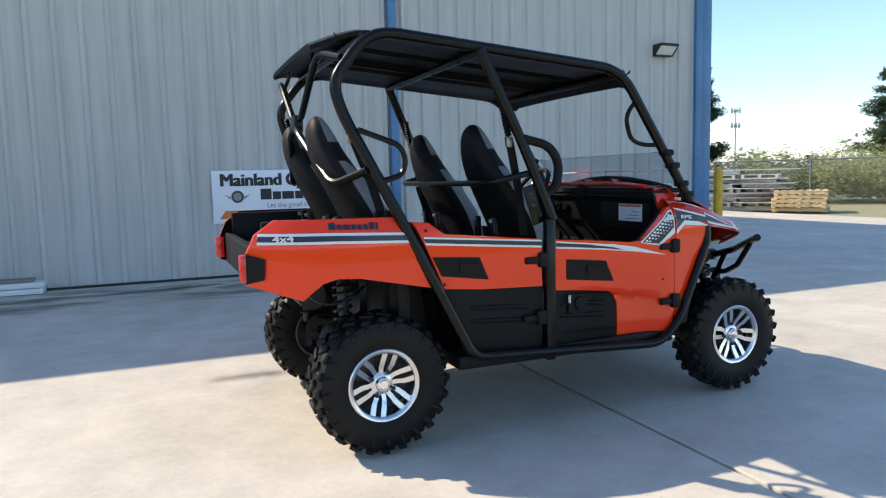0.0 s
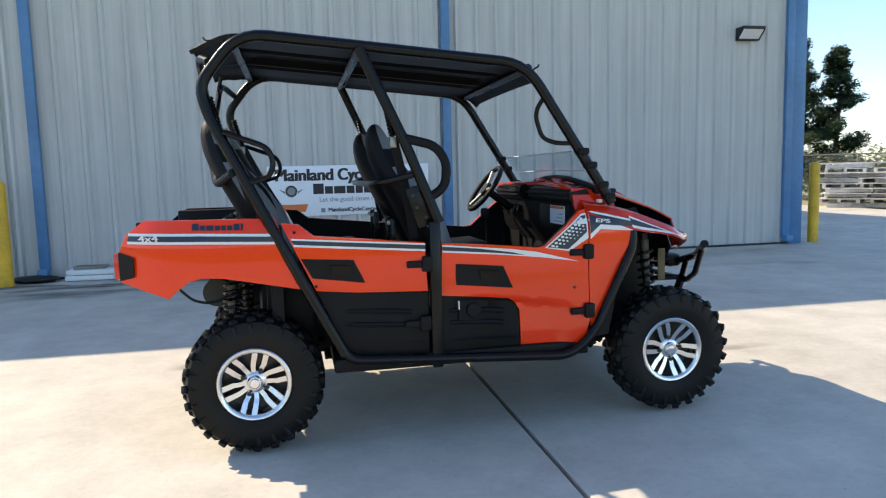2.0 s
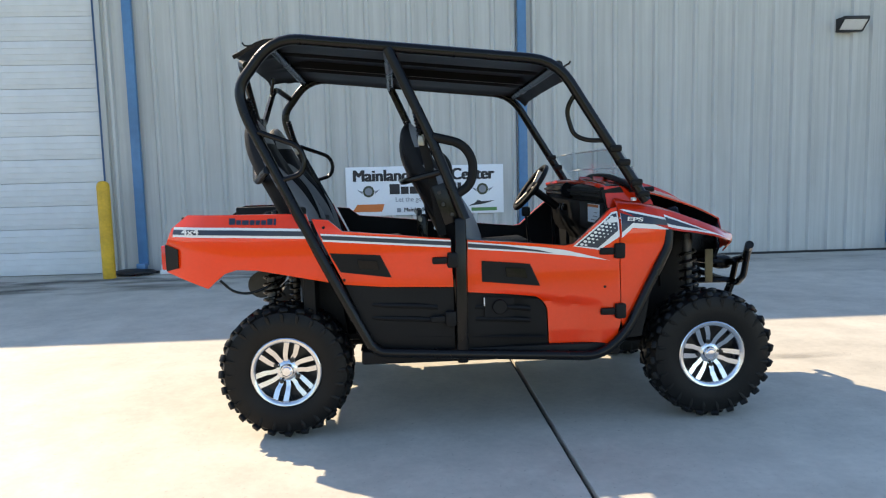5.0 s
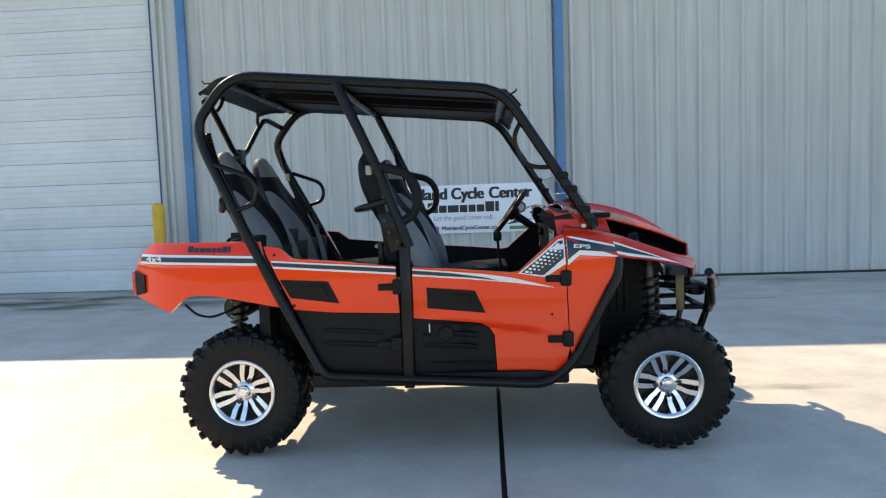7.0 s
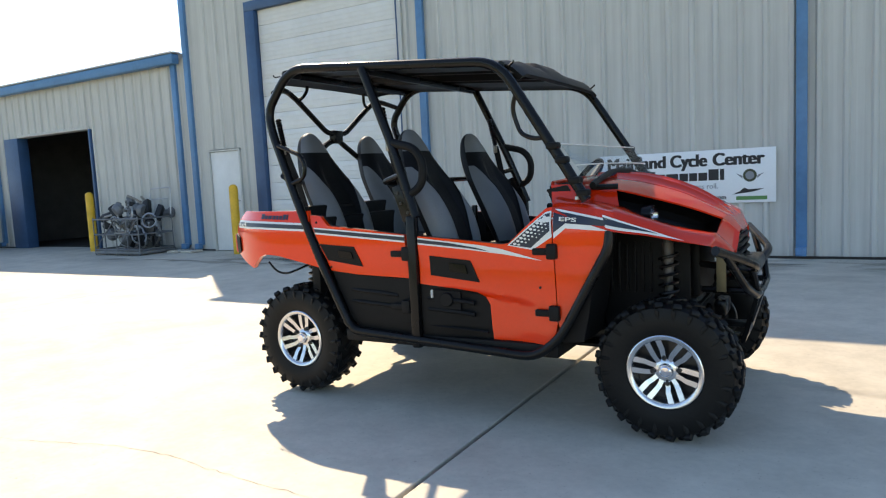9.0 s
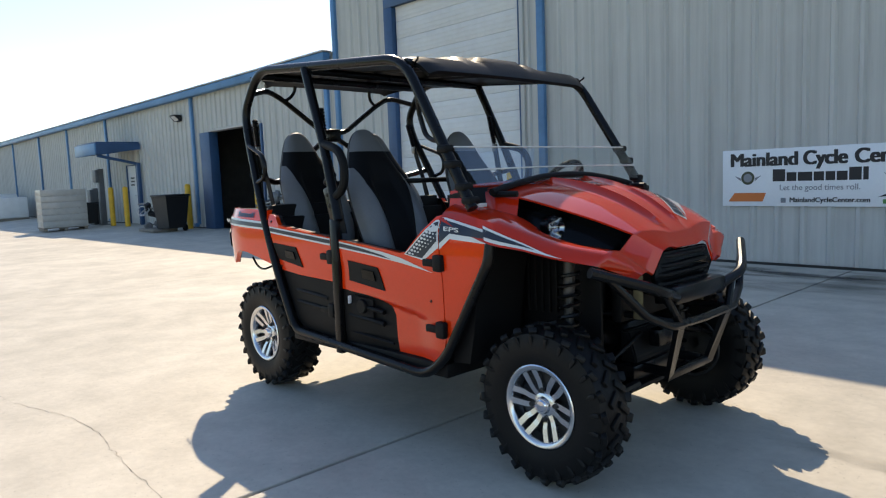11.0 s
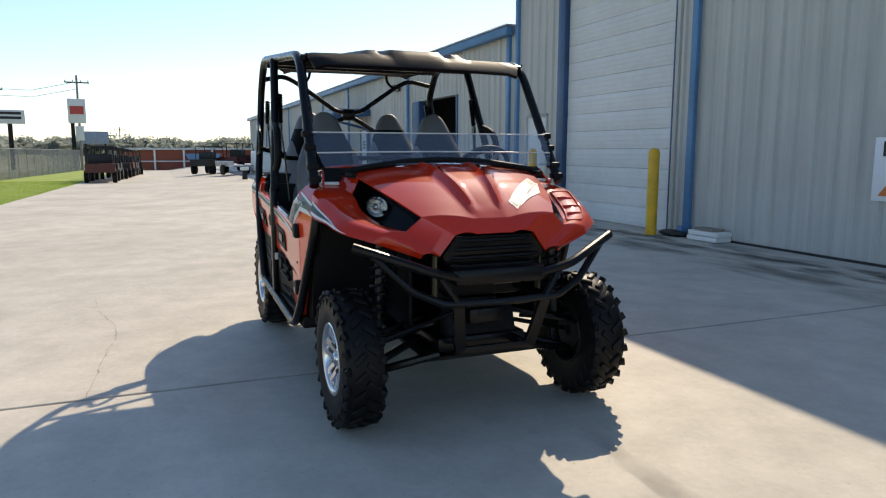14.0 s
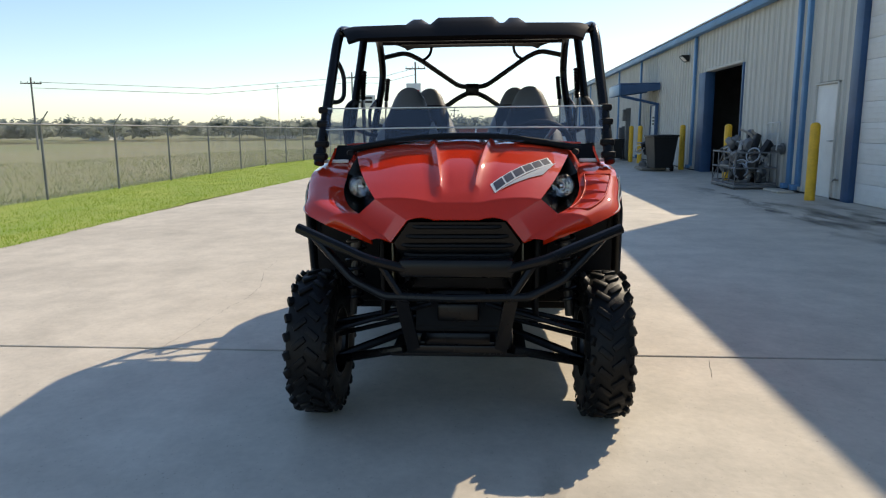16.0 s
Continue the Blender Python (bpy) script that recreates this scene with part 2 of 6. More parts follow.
def text_part(body, size, m, material, parent, name="lettering", width=None, heavy=0.0, depth=0.002):
    cu = bpy.data.curves.new(name, "FONT")
    cu.body, cu.size, cu.extrude = body, size, depth
    cu.align_x, cu.align_y = "LEFT", "BOTTOM_BASELINE"
    tmp = bpy.data.objects.new(name, cu)
    scene.collection.objects.link(tmp)
    dg = bpy.context.evaluated_depsgraph_get()
    me = bpy.data.meshes.new_from_object(tmp.evaluated_get(dg))
    bpy.data.objects.remove(tmp)
    w = max(v.co.x for v in me.vertices)
    if width:
        for v in me.vertices:
            v.co.x *= width / w
    if heavy:
        base = me.copy()
        bm = BM()
        for k in range(6):
            tmp2 = base.copy()
            tmp2.transform(Matrix.Translation((heavy * (k % 3), heavy * 0.6 * (k // 3), 0.0002 * k)))
            bm.from_mesh(tmp2)
        bm.to_mesh(me)
        bm.free()
    me.transform(m)
    me.materials.clear()
    me.materials.append(material)
    ob = new(name, me)
    ob.parent = parent
    return ob


def leaves(bm, n, centre, radii, size, rnd, hollow=0.5, droop=0.0):
    """n small leaf sprays in an uneven ellipsoid."""
    c = Vector(centre)
    for _ in range(n):
        d = Vector((rnd.gauss(0, 1), rnd.gauss(0, 1), rnd.gauss(0, 1))).normalized()
        k = hollow + (1 - hollow) * rnd.random() ** 0.6
        p = c + Vector((d.x * radii[0], d.y * radii[1], d.z * radii[2])) * k
        u = Vector((rnd.gauss(0, 1), rnd.gauss(0, 1), rnd.gauss(0, 0.6))).normalized()
        w = u.orthogonal().normalized()
        s = size * (0.5 + rnd.random())
        bm.faces.new([bm.verts.new(p - u * s), bm.verts.new(p + w * s * 0.5), bm.verts.new(p + u * s), bm.verts.new(p - w * s * 0.4)])
    return bm


GZ = -0.03


def G(x, y):
    """Height of the ground: the yard drains gently towards its far end, the grass dips to the fence."""
    yard = 0.014 * min(82, max(0, -x - 8)) * min(1, max(0, (5.6 - y) / 6.5))
    return GZ - max(yard, 0.26 * min(1, max(0, (-5.5 - y) / 4.7)))


def drain(bm, xs=(-12, -18, -26, -36, -50, -70, -90), ys=(-0.9, 1, 2.5, 4, 5.6)):
    """Cuts a ground mesh into strips and lets them follow the fall of the yard."""
    for n, cuts in (((1, 0, 0), xs), ((0, 1, 0), ys)):
        for c in cuts:
            bmesh.ops.bisect_plane(bm, geom=bm.verts[:] + bm.edges[:] + bm.faces[:], plane_co=(c * n[0], c * n[1], 0), plane_no=n)
    for v in bm.verts:
        v.co.z += G(v.co.x, v.co.y) - GZ
    return bm



# ---- ground ----
rnd = random.Random(4)
bm = BM()
flat(bm, [(-900, -900, GZ - 0.06), (900, -900, GZ - 0.06), (900, 900, GZ - 0.06), (-900, 900, GZ - 0.06)])
drain(bm, (-8, -26.6, -90), (-10.2, -5.5, -0.9, 5.6))
tagged(part("ground", bm, M_FIELD, smooth=0), "flat field of dry and green grass reaching the horizon", "ground", kind="structure")
bm = BM()
box(bm, -64, 15.45, -5.7, 40, GZ - 0.05, GZ - 0.007)
drain(bm)
tagged(part("slab_bed", bm, M_SOIL, smooth=0), "dark filler bed under the concrete slabs", "ground", kind="structure")
pave = thing("pavement", "pale sunlit concrete apron with dark joints and cracks", "pavement", kind="structure")


def slab(x0, x1, y0, y1):
    bm = BM()
    box(bm, x0, x1, y0, y1, GZ - 0.05, GZ, 0.006)
    if x0 < -8:
        drain(bm)
    return part("concrete_slab", bm, M_CONC, pave, smooth=0)


JX = [-84, -64, -46, -33, -24, -15.5, -6.6, 0.222, 7.0, 15.4]
for a, b in zip(JX, JX[1:]):
    slab(a + (0.013 if abs(a - 0.222) < 0.1 else 0.004), b - (0.013 if abs(b - 0.222) < 0.1 else 0.004), -5.5, 40 if a >= 7 else 6.5)
# hairline cracks, thin dark slivers that run across the slabs


def crack(pts, w=0.006):
    bm = BM()
    rr = random.Random(len(pts))
    path = []
    for (xa, ya), (xb, yb) in zip(pts, pts[1:]):
        n = max(3, int(math.hypot(xb - xa, yb - ya) / 0.05))
        for i in range(n):
            s = i / n
            path.append((xa + (xb - xa) * s + rr.gauss(0, 0.005), ya + (yb - ya) * s + rr.gauss(0, 0.005)))
    for i, (a, b) in enumerate(zip(path, path[1:])):
        d = Vector((b[0] - a[0], b[1] - a[1])).normalized()
        q = Vector((-d.y, d.x)) * w * (0.3 + rr.random())
        flat(bm, [(a[0] - q.x, a[1] - q.y, GZ + 0.002), (b[0] - q.x, b[1] - q.y, GZ + 0.002), (b[0] + q.x, b[1] + q.y, GZ + 0.002), (a[0] + q.x, a[1] + q.y, GZ + 0.002)])
    return part("crack", bm, M_SOIL, pave, smooth=0)


crack([(0.20, -1.87), (-0.55, -1.85), (-1.06, -1.80), (-1.4, -1.82), (-2.06, -2.0)], 0.0011)
crack([(-2.06, -2.0), (-2.6, -2.05)], 0.0009)
crack([(0.30, 1.35), (0.45, 1.32), (0.6, 1.28)], 0.0011)

bm = BM()
for x0, x1, y0, y1 in [(-95, 30, -10.6, -5.5)]:
    n = 400
    top, bot = [], []
    for i in range(n + 1):
        x = x0 + (x1 - x0) * i / n
        top.append(bm.verts.new((x, -5.45 + 0.03 * rnd.gauss(0, 1), G(x, -5.5) + 0.003)))
        bot.append(bm.verts.new((x, -10.6, G(x, -10.6))))
    for i in range(n):
        bm.faces.new((bot[i], bot[i + 1], top[i + 1], top[i]))
verge = tagged(part("grass_verge", bm, M_GRASS, smooth=0), "bright green mown grass strip along the concrete", "grass", kind="structure")
bm = BM()
for _ in range(70000):
    x = 2 - 42 * rnd.random() ** 1.3
    y = -5.42 - 5 * rnd.random() ** 1.2
    h, a, z = 0.02 + 0.03 * rnd.random(), rnd.random() * 6.28, G(x, y) + 0.004
    dx, dy = 0.0035 * math.cos(a), 0.0035 * math.sin(a)
    lx, ly = rnd.gauss(0, 0.02), rnd.gauss(0, 0.02)
    bm.faces.new([bm.verts.new((x - dx, y - dy, z)), bm.verts.new((x + dx, y + dy, z)), bm.verts.new((x + lx, y + ly, z + h))])
M_BLADE = mat("grass_blades", (0.25, 0.37, 0.035), 0.8, scale=0.8, fine=8, island=0.14)
translucent(M_BLADE, 0.5)
tagged(part("grass_blades", bm, M_BLADE, smooth=0), "short green grass blades on the verge", "grass", kind="stuff")

# ---- the tall building ----
W = 6.165
tall = thing("wall_tall", "grey ribbed metal warehouse wall with blue trim", "wall", kind="structure")
low = thing("wall_low", "long low ribbed metal warehouse wall with blue downpipes", "wall", kind="structure")
PANEL = {}


def ribbed(x0, x1, z0, z1, parent):
    """Ribbed metal panels side by side, one rib every 0.3048 m."""
    x = x0
    while x < x1 - 0.01:
        w = min(0.9144, x1 - x)
        key = (round(w, 3), z0, z1)
        if key not in PANEL:
            bm = BM()
            prof = [(0, 0)]
            u = 0.1524
            while u + 0.045 < w:
                prof += [(u - 0.046, 0), (u - 0.020, -0.040), (u + 0.020, -0.040), (u + 0.046, 0)]
                for c in (u + 0.1016, u + 0.2032):
                    if c + 0.02 < w:
                        prof += [(c - 0.016, 0), (c, -0.0018), (c + 0.016, 0)]
                u += 0.3048
            prof.append((w, 0))
            lo = [bm.verts.new((a, b, z0)) for a, b in prof]
            hi = [bm.verts.new((a, b, z1)) for a, b in prof]
            for i in range(len(prof) - 1):
                bm.faces.new((lo[i], lo[i + 1], hi[i + 1], hi[i]))
            bk = [bm.verts.new(p) for p in ((0, 0.02, z0), (w, 0.02, z0), (w, 0.02, z1), (0, 0.02, z1))]
            bm.faces.new(bk)
            bmesh.ops.recalc_face_normals(bm, faces=bm.faces)
            me = bpy.data.meshes.new("wall_panel")
            bm.to_mesh(me)
            bm.free()
            me.materials.append(M_WALL)
            PANEL[key] = me
        ob = new("wall_panel", PANEL[key])
        ob.parent = parent
        ob.location = (x, W, 0)
        x += w
    return None


HT, HL = 6.087, 4.0
for x0, x1, z0, z1 in [(-10.1, -9.61, GZ, HT), (-9.61, -8.70, 2.06, HT), (-8.70, -8.27, GZ, HT), (-8.27, -4.76, 4.62, HT), (-4.76, 7.13, GZ, HT)]:
    ribbed(x0, x1, z0, z1, tall)
for x0, x1, z0, z1 in [(-62, -23.62, GZ, HL), (-23.62, -22.62, 2.1, HL), (-22.62, -17.15, GZ, HL), (-17.15, -13.55, 2.8, HL), (-13.55, -10.1, GZ, HL)]:
    ribbed(x0, x1, z0, z1, low)

# dark strip along the wall's foot, painting the shaded gap under the base flashing
for x0, x1, par in ((-10.1, -9.61, tall), (-8.70, -8.27, tall), (-4.76, 7.13, tall), (-62, -23.62, low), (-22.62, -17.15, low), (-13.55, -10.13, low)):
    part("foot_gap_shade", box(BM(), x0, x1, W - 0.046, W - 0.042, GZ, GZ + 0.035), M_SOIL, par, smooth=0)

# solid wall core behind the panels, with the openings left free
bm = BM()
for x0, x1, z0, z1 in [(-10.1, -9.61, GZ, HT), (-9.61, -8.70, 2.06, HT), (-8.70, -8.27, GZ, HT), (-8.27, -4.76, 4.62, HT), (-4.76, 7.13, GZ, HT)]:
    box(bm, x0, x1, W + 0.03, W + 0.2, z0, z1)
box(bm, 7.13, 7.33, W + 0.03, 30, GZ, HT)
box(bm, -10.28, -10.08, W + 0.21, 30, GZ, HT)
box(bm, -10.08, 7.13, 29.8, 30, GZ, HT)
part("wall_core", bm, M_WALL, tall, smooth=0)
bm = BM()
box(bm, -10.36, 7.43, W - 0.05, 30.1, HT, HT + 0.12)
tagged(part("roof_tall", bm, M_ROOFM, smooth=0), "low metal roof of the tall warehouse", "roof", kind="structure")
bm = BM()
for x0, x1, z0, z1 in [(-62, -23.62, GZ, HL), (-23.62, -22.62, 2.1, HL), (-22.62, -17.15, GZ, HL), (-17.15, -13.55, 2.8, HL), (-13.55, -10.30, GZ, HL)]:
    box(bm, x0, x1, W + 0.03, W + 0.2, z0, z1)
box(bm, -62, -61.8, W + 0.21, 30, GZ, HL)
box(bm, -61.8, -10.30, 29.8, 30, GZ, HL)
part("wall_core", bm, M_WALL, low, smooth=0)
# shed interior walls; the dark colour stands in for the unlit depth
bm = BM()
box(bm, -19, -18.8, W + 0.21, 18, GZ, 3.9)
box(bm, -11.5, -11.3, W + 0.21, 18, GZ, 3.9)
box(bm, -18.8, -11.5, 17.8, 18, GZ, 3.9)
part("inner_wall", bm, mat("shade_dark_lining", (0.09, 0.085, 0.08), 0.8), low, smooth=0)
bm = BM()
prof = [(W - 0.15, HL - 0.02), (W - 0.15, HL + 0.10), (18, HL + 1.3), (30.1, HL + 0.1), (30.1, HL - 0.02), (18, HL + 1.18)]
a = [bm.verts.new((-62.2, y, z)) for y, z in prof]
b = [bm.verts.new((-10.30, y, z)) for y, z in prof]
for i in range(len(prof)):
    j = (i + 1) % len(prof)
    bm.faces.new((a[i], a[j], b[j], b[i]))
bm.faces.new(a)
bm.faces.new(b)
tagged(part("roof_low", bm, M_ROOFM, smooth=0), "shallow metal roof of the low warehouse", "roof", kind="structure")
bm = BM()
box(bm, -62.3, -10.22, W - 0.24, W - 0.05, HL - 0.12, HL + 0.08, 0.02)
tagged(part("gutter", bm, M_BLUE, smooth=30), "blue gutter along the low roof's edge", "gutter", kind="structure")
bm = BM()
box(bm, -62.3, -10.19, W - 0.27, W - 0.03, HL + 0.085, HL + 0.12, 0.008)
part("roof_edge", bm, M_ROOFM, low)


def downpipe(x, w, z1, name="downpipe", m=M_BLUE, proud=0.11):
    bm = BM()
    box(bm, x - w / 2, x + w / 2, W - proud, W - 0.031, GZ + 0.12, z1, 0.012)
    # kicked-out foot
    box(bm, x - w / 2, x + w / 2, W - proud - 0.10, W - proud + 0.02, GZ + 0.05, GZ + 0.16, 0.012)
    ob = part(name, bm, m)
    return tagged(ob, "blue painted metal downpipe on the ribbed wall", "downpipe", "downpipes on the warehouse", "structure")


for x in (-4.30, 1.30, 7.04, -9.98):
    downpipe(x, 0.13, HT - 0.05)
for x in (-10.4, -17.6, -25.4, -30.5, -35.2, -40.6, -46.2, -51.0, -55.7):
    downpipe(x, 0.14, HL - 0.1)
bm = BM()
box(bm, 7.12, 7.38, W - 0.045, W + 0.3, GZ, HT, 0.01)
tagged(part("corner_trim", bm, M_BLUE), "blue metal corner trim of the warehouse", "trim", kind="structure")
bm = BM()
box(bm, -10.14, -10.04, W - 0.04, W + 0.025, HL + 0.13, HT, 0.01)
tagged(part("corner_trim", bm, M_BLUE), "blue metal corner trim above the low roof", "trim", kind="structure")

# overhead door
door = thing("door_1", "closed white sectional overhead door in a dark blue frame", "overhead door", kind="structure")
for i in range(14):
    bm = BM()
    z0 = GZ + 0.01 + i * 0.335
    if z0 > 4.6:
        break
    box(bm, -8.01, -4.79, W + 0.04, W + 0.09, z0, z0 + 0.331, 0.006)
    for k in range(3):
        zz = z0 + 0.06 + k * 0.085
        box(bm, -8.00, -4.80, W + 0.034, W + 0.05, zz, zz + 0.02, 0.004)
    part("door_section", bm, M_DOORP, door)
bm = BM()
box(bm, -8.28, -8.02, W - 0.06, W + 0.1, GZ, 4.62, 0.01)
part("door_jamb", bm, M_DBLUE, door)
bm = BM()
box(bm, -4.79, -4.69, W - 0.05, W + 0.1, GZ, 4.62, 0.01)
part("door_jamb", bm, M_WALL, door)
bm = BM()
box(bm, -4.79, -4.765, W - 0.058, W - 0.05, GZ, 4.62)
part("seal", bm, M_DBLUE, door)
bm = BM()
box(bm, -8.28, -4.69, W - 0.06, W + 0.1, 4.62, 4.8, 0.01)
part("door_header", bm, M_DBLUE, door)


def man_door(name, x0, x1, z1, label):
    d = thing(name, label, "door", kind="structure")
    bm = BM()
    box(bm, x0 + 0.04, x1 - 0.04, W + 0.0, W + 0.05, GZ + 0.01, z1 - 0.04, 0.006)
    part("door_leaf", bm, M_DOORP, d)
    bm = BM()
    box(bm, x0, x0 + 0.035, W - 0.045, W + 0.06, GZ, z1, 0.005)
    box(bm, x1 - 0.035, x1, W - 0.045, W + 0.06, GZ, z1, 0.005)
    box(bm, x0, x1, W - 0.044, W + 0.06, z1 - 0.035, z1, 0.005)
    part("door_frame", bm, M_WALL if x1 > -10 else M_DBLUE, d)
    bm = BM()
    tube(bm, [(x1 - 0.12, W, 1.0), (x1 - 0.12, W - 0.06, 1.0), (x1 - 0.22, W - 0.06, 1.0)], 0.011, 8, 0.02)
    part("door_handle", bm, M_GALV, d)
    return d


man_door("door_2", -9.61, -8.70, 2.045, "closed white steel door in a pale steel frame")
d3 = man_door("door_3", -23.62, -22.62, 2.1, "white steel door with small dark notices")
bm = BM()
for i in range(3):
    box(bm, -23.3, -22.95, W - 0.012, W - 0.004, 1.35 + i * 0.12, 1.41 + i * 0.12)
part("notice", bm, M_PRINTBLACK, d3, smooth=0)

# open vehicle doorway of the low building
op = thing("doorway", "open dark doorway with blue jambs in the low warehouse", "doorway", kind="structure")
for x0, x1 in ((-17.17, -16.55), (-13.56, -13.49)):
    bm = BM()
    box(bm, x0, x1, W - 0.06, W + 0.22, GZ, 2.8, 0.01)
    part("door_jamb", bm, M_DBLUE, op)
bm = BM()
box(bm, -16.55, -13.55, W - 0.05, W + 0.22, 2.8, 2.87, 0.01)
part("door_header", bm, M_WALL, op)

# canopy over the small door
cp = thing("canopy", "blue metal canopy over the small door with a beam and a wall post", "canopy", kind="structure")
part("canopy_roof", box(BM(), -24.25, -22.1, 4.70, W - 0.045, 2.80, 2.86, 0.008), M_DBLUE, cp)
part("front_fascia", box(BM(), -24.28, -22.045, 4.64, 4.695, 2.42, 2.80, 0.01), M_BLUE, cp)
for x in (-24.28, -22.095):
    bm = BM()
    fr = [bm.verts.new((x, y, z)) for y, z in ((4.70, 2.42), (W - 0.045, 2.60), (W - 0.045, 2.795), (4.70, 2.795))]
    bk = [bm.verts.new((v.co.x + 0.05, v.co.y, v.co.z)) for v in fr]
    for k in range(4):
        bm.faces.new((fr[k], fr[(k + 1) % 4], bk[(k + 1) % 4], bk[k]))
    bm.faces.new(fr)
    bm.faces.new(bk)
    bmesh.ops.recalc_face_normals(bm, faces=bm.faces)
    part("side_fascia", bm, M_DBLUE, cp, smooth=0)
bm = BM()
tube(bm, [(-22.14, 4.72, 2.40), (-22.14, 6.02, 2.10)], 0.05, 8, 0)
part("beam", bm, M_DBLUE, cp)
part("post", box(BM(), -22.20, -22.08, 5.98, 6.10, GZ, 2.14, 0.01), M_DBLUE, cp)


# wall lamps
def wall_lamp(x, z, group="wall lamps"):
    l = thing("wall_lamp", "dark wall pack lamp with a glass lens on the ribbed wall", "wall lamp", group, at=pose(x, W - 0.03, z) @ Matrix.Diagonal((0.95, 1, 0.78, 1)))
    bm = BM()
    a = [bm.verts.new(p) for p in ((-0.2, 0, 0.1), (0.2, 0, 0.1), (0.2, -0.2, 0.1), (-0.2, -0.2, 0.1))]
    b = [bm.verts.new(p) for p in ((-0.2, 0, -0.12), (0.2, 0, -0.12), (0.2, -0.06, -0.12), (-0.2, -0.06, -0.12))]
    c = [bm.verts.new(p) for p in ((-0.2, -0.2, 0.05), (0.2, -0.2, 0.05))]
    bm.faces.new(a)
    bm.faces.new((a[3], a[2], c[1], c[0]))
    bm.faces.new((b[0], b[1], a[1], a[0]))
    bm.faces.new((b[0], b[1], b[2], b[3]))
    bm.faces.new((a[0], a[3], c[0], b[3], b[0]))
    bm.faces.new((a[1], a[2], c[1], b[2], b[1]))
    part("housing", bm, M_BLACK, l, smooth=0)
    bm = BM()
    flat(bm, [(-0.19, -0.205, 0.045), (0.19, -0.205, 0.045), (0.19, -0.066, -0.117), (-0.19, -0.066, -0.117)])
    part("lens", bm, M_WHITE, l, "frosted glass lens", smooth=0)
    part("lower_lip", box(BM(), -0.205, 0.205, -0.085, 0.0, -0.15, -0.121, 0.006), M_BLACK, l)
    part("upper_lip", box(BM(), -0.205, 0.205, -0.225, -0.201, 0.052, 0.105, 0.006), M_BLACK, l)
    for x in (-0.2, 0.2):
        bm = BM()
        tube(bm, [(x, -0.212, 0.05), (x, -0.07, -0.125)], 0.012, 6, 0)
        part("lens_frame", bm, M_BLACK, l)
    return l


wall_lamp(6.26, 3.40)
wall_lamp(-18.6, 3.38)


# bollards
def bollard(x, y, h=1.35, r=0.085):
    t = thing("bollard", "yellow painted steel bollard with a domed top", "bollard", "yellow bollards", at=pose(x, y, GZ))
    bm = BM()
    prof = [(r, 0), (r, h - 0.07), (r * 0.92, h - 0.035), (r * 0.7, h - 0.01), (r * 0.35, h + 0.004), (0.002, h + 0.008)]
    seg = 20
    rings = [[bm.verts.new((q * math.cos(2 * math.pi * k / seg), q * math.sin(2 * math.pi * k / seg), z)) for k in range(seg)] for q, z in prof]
    for u, w in zip(rings, rings[1:]):
        for k in range(seg):
            bm.faces.new((u[k], u[(k + 1) % seg], w[(k + 1) % seg], w[k]))
    part("post", bm, M_YEL, t)
    return t


for x, y in [(-4.63, 5.68), (-8.50, 5.70), (7.70, 6.24), (-13.2, 5.75), (-17.7, 5.85), (-22.9, 5.3), (-21.75, 5.4)]:
    bollard(x, y)

# banner board on the wall
M_OLIVE = mat("olive_print", (0.045, 0.05, 0.022), 0.5, var=0.03)
bn = thing("banner", "white dealer banner board with black and orange print", "banner")
bm = BM()
box(bm, -1.332, 1.003, W - 0.05, W - 0.03, 0.72, 1.441, 0.003)
part("board", bm, M_BANNER, bn)
SY = W - 0.0525
S = lambda u, v: pose(-1.332 + u, SY, 0.72 + v, 90, 0, 0)
for word, u, w in (("Mainland", 0.09, 0.845), ("Cycle", 0.985, 0.50), ("Center", 1.545, 0.655)):
    text_part(word, 0.235, S(u, 0.508), M_PRINTBLACK, bn, width=w - 0.02, heavy=0.0115)
text_part("Let the good times roll.", 0.10, S(0.72, 0.20), M_GREYPRINT, bn, width=0.90)


def bars(spec, material, parent, name="print_shape", y=SY):
    bm = BM()
    for pts in spec:
        flat(bm, [(-1.332 + u, y, 0.72 + v) for u, v in pts])
    return part(name, bm, material, parent, smooth=0)


# the maker's name as plain block shapes
u = 0.64
for w, h in ((0.150, 0.150), (0.115, 0.108), (0.165, 0.108), (0.115, 0.108), (0.105, 0.108), (0.115, 0.108), (0.130, 0.150), (0.055, 0.150)):
    bars([[(u, 0.312), (u + w, 0.312), (u + w, 0.312 + h), (u, 0.312 + h)]], M_PRINTBLACK, bn, "name_block")
    u += w + 0.016
text_part("MainlandCycleCenter.com", 0.082, S(0.84, 0.052), M_PRINTBLACK, bn, width=0.88, heavy=0.0022)
bars([[(0.74, 0.045), (0.80, 0.045), (0.80, 0.105), (0.74, 0.105)]], M_GREYPRINT, bn, "web_mark")
bars([[(0.08, 0.06), (0.52, 0.06), (0.56, 0.17), (0.16, 0.17)]], M_ORANGEPRINT, bn, "orange_mark")
bars([[(1.85, 0.035), (2.23, 0.035), (2.23, 0.085), (1.85, 0.085)]], M_GREENPRINT, bn, "green_mark")
bars([[(1.80, 0.11), (2.05, 0.14), (2.2, 0.185), (2.0, 0.175), (1.95, 0.20), (1.9, 0.155)]], M_PRINTBLACK, bn, "black_mark")
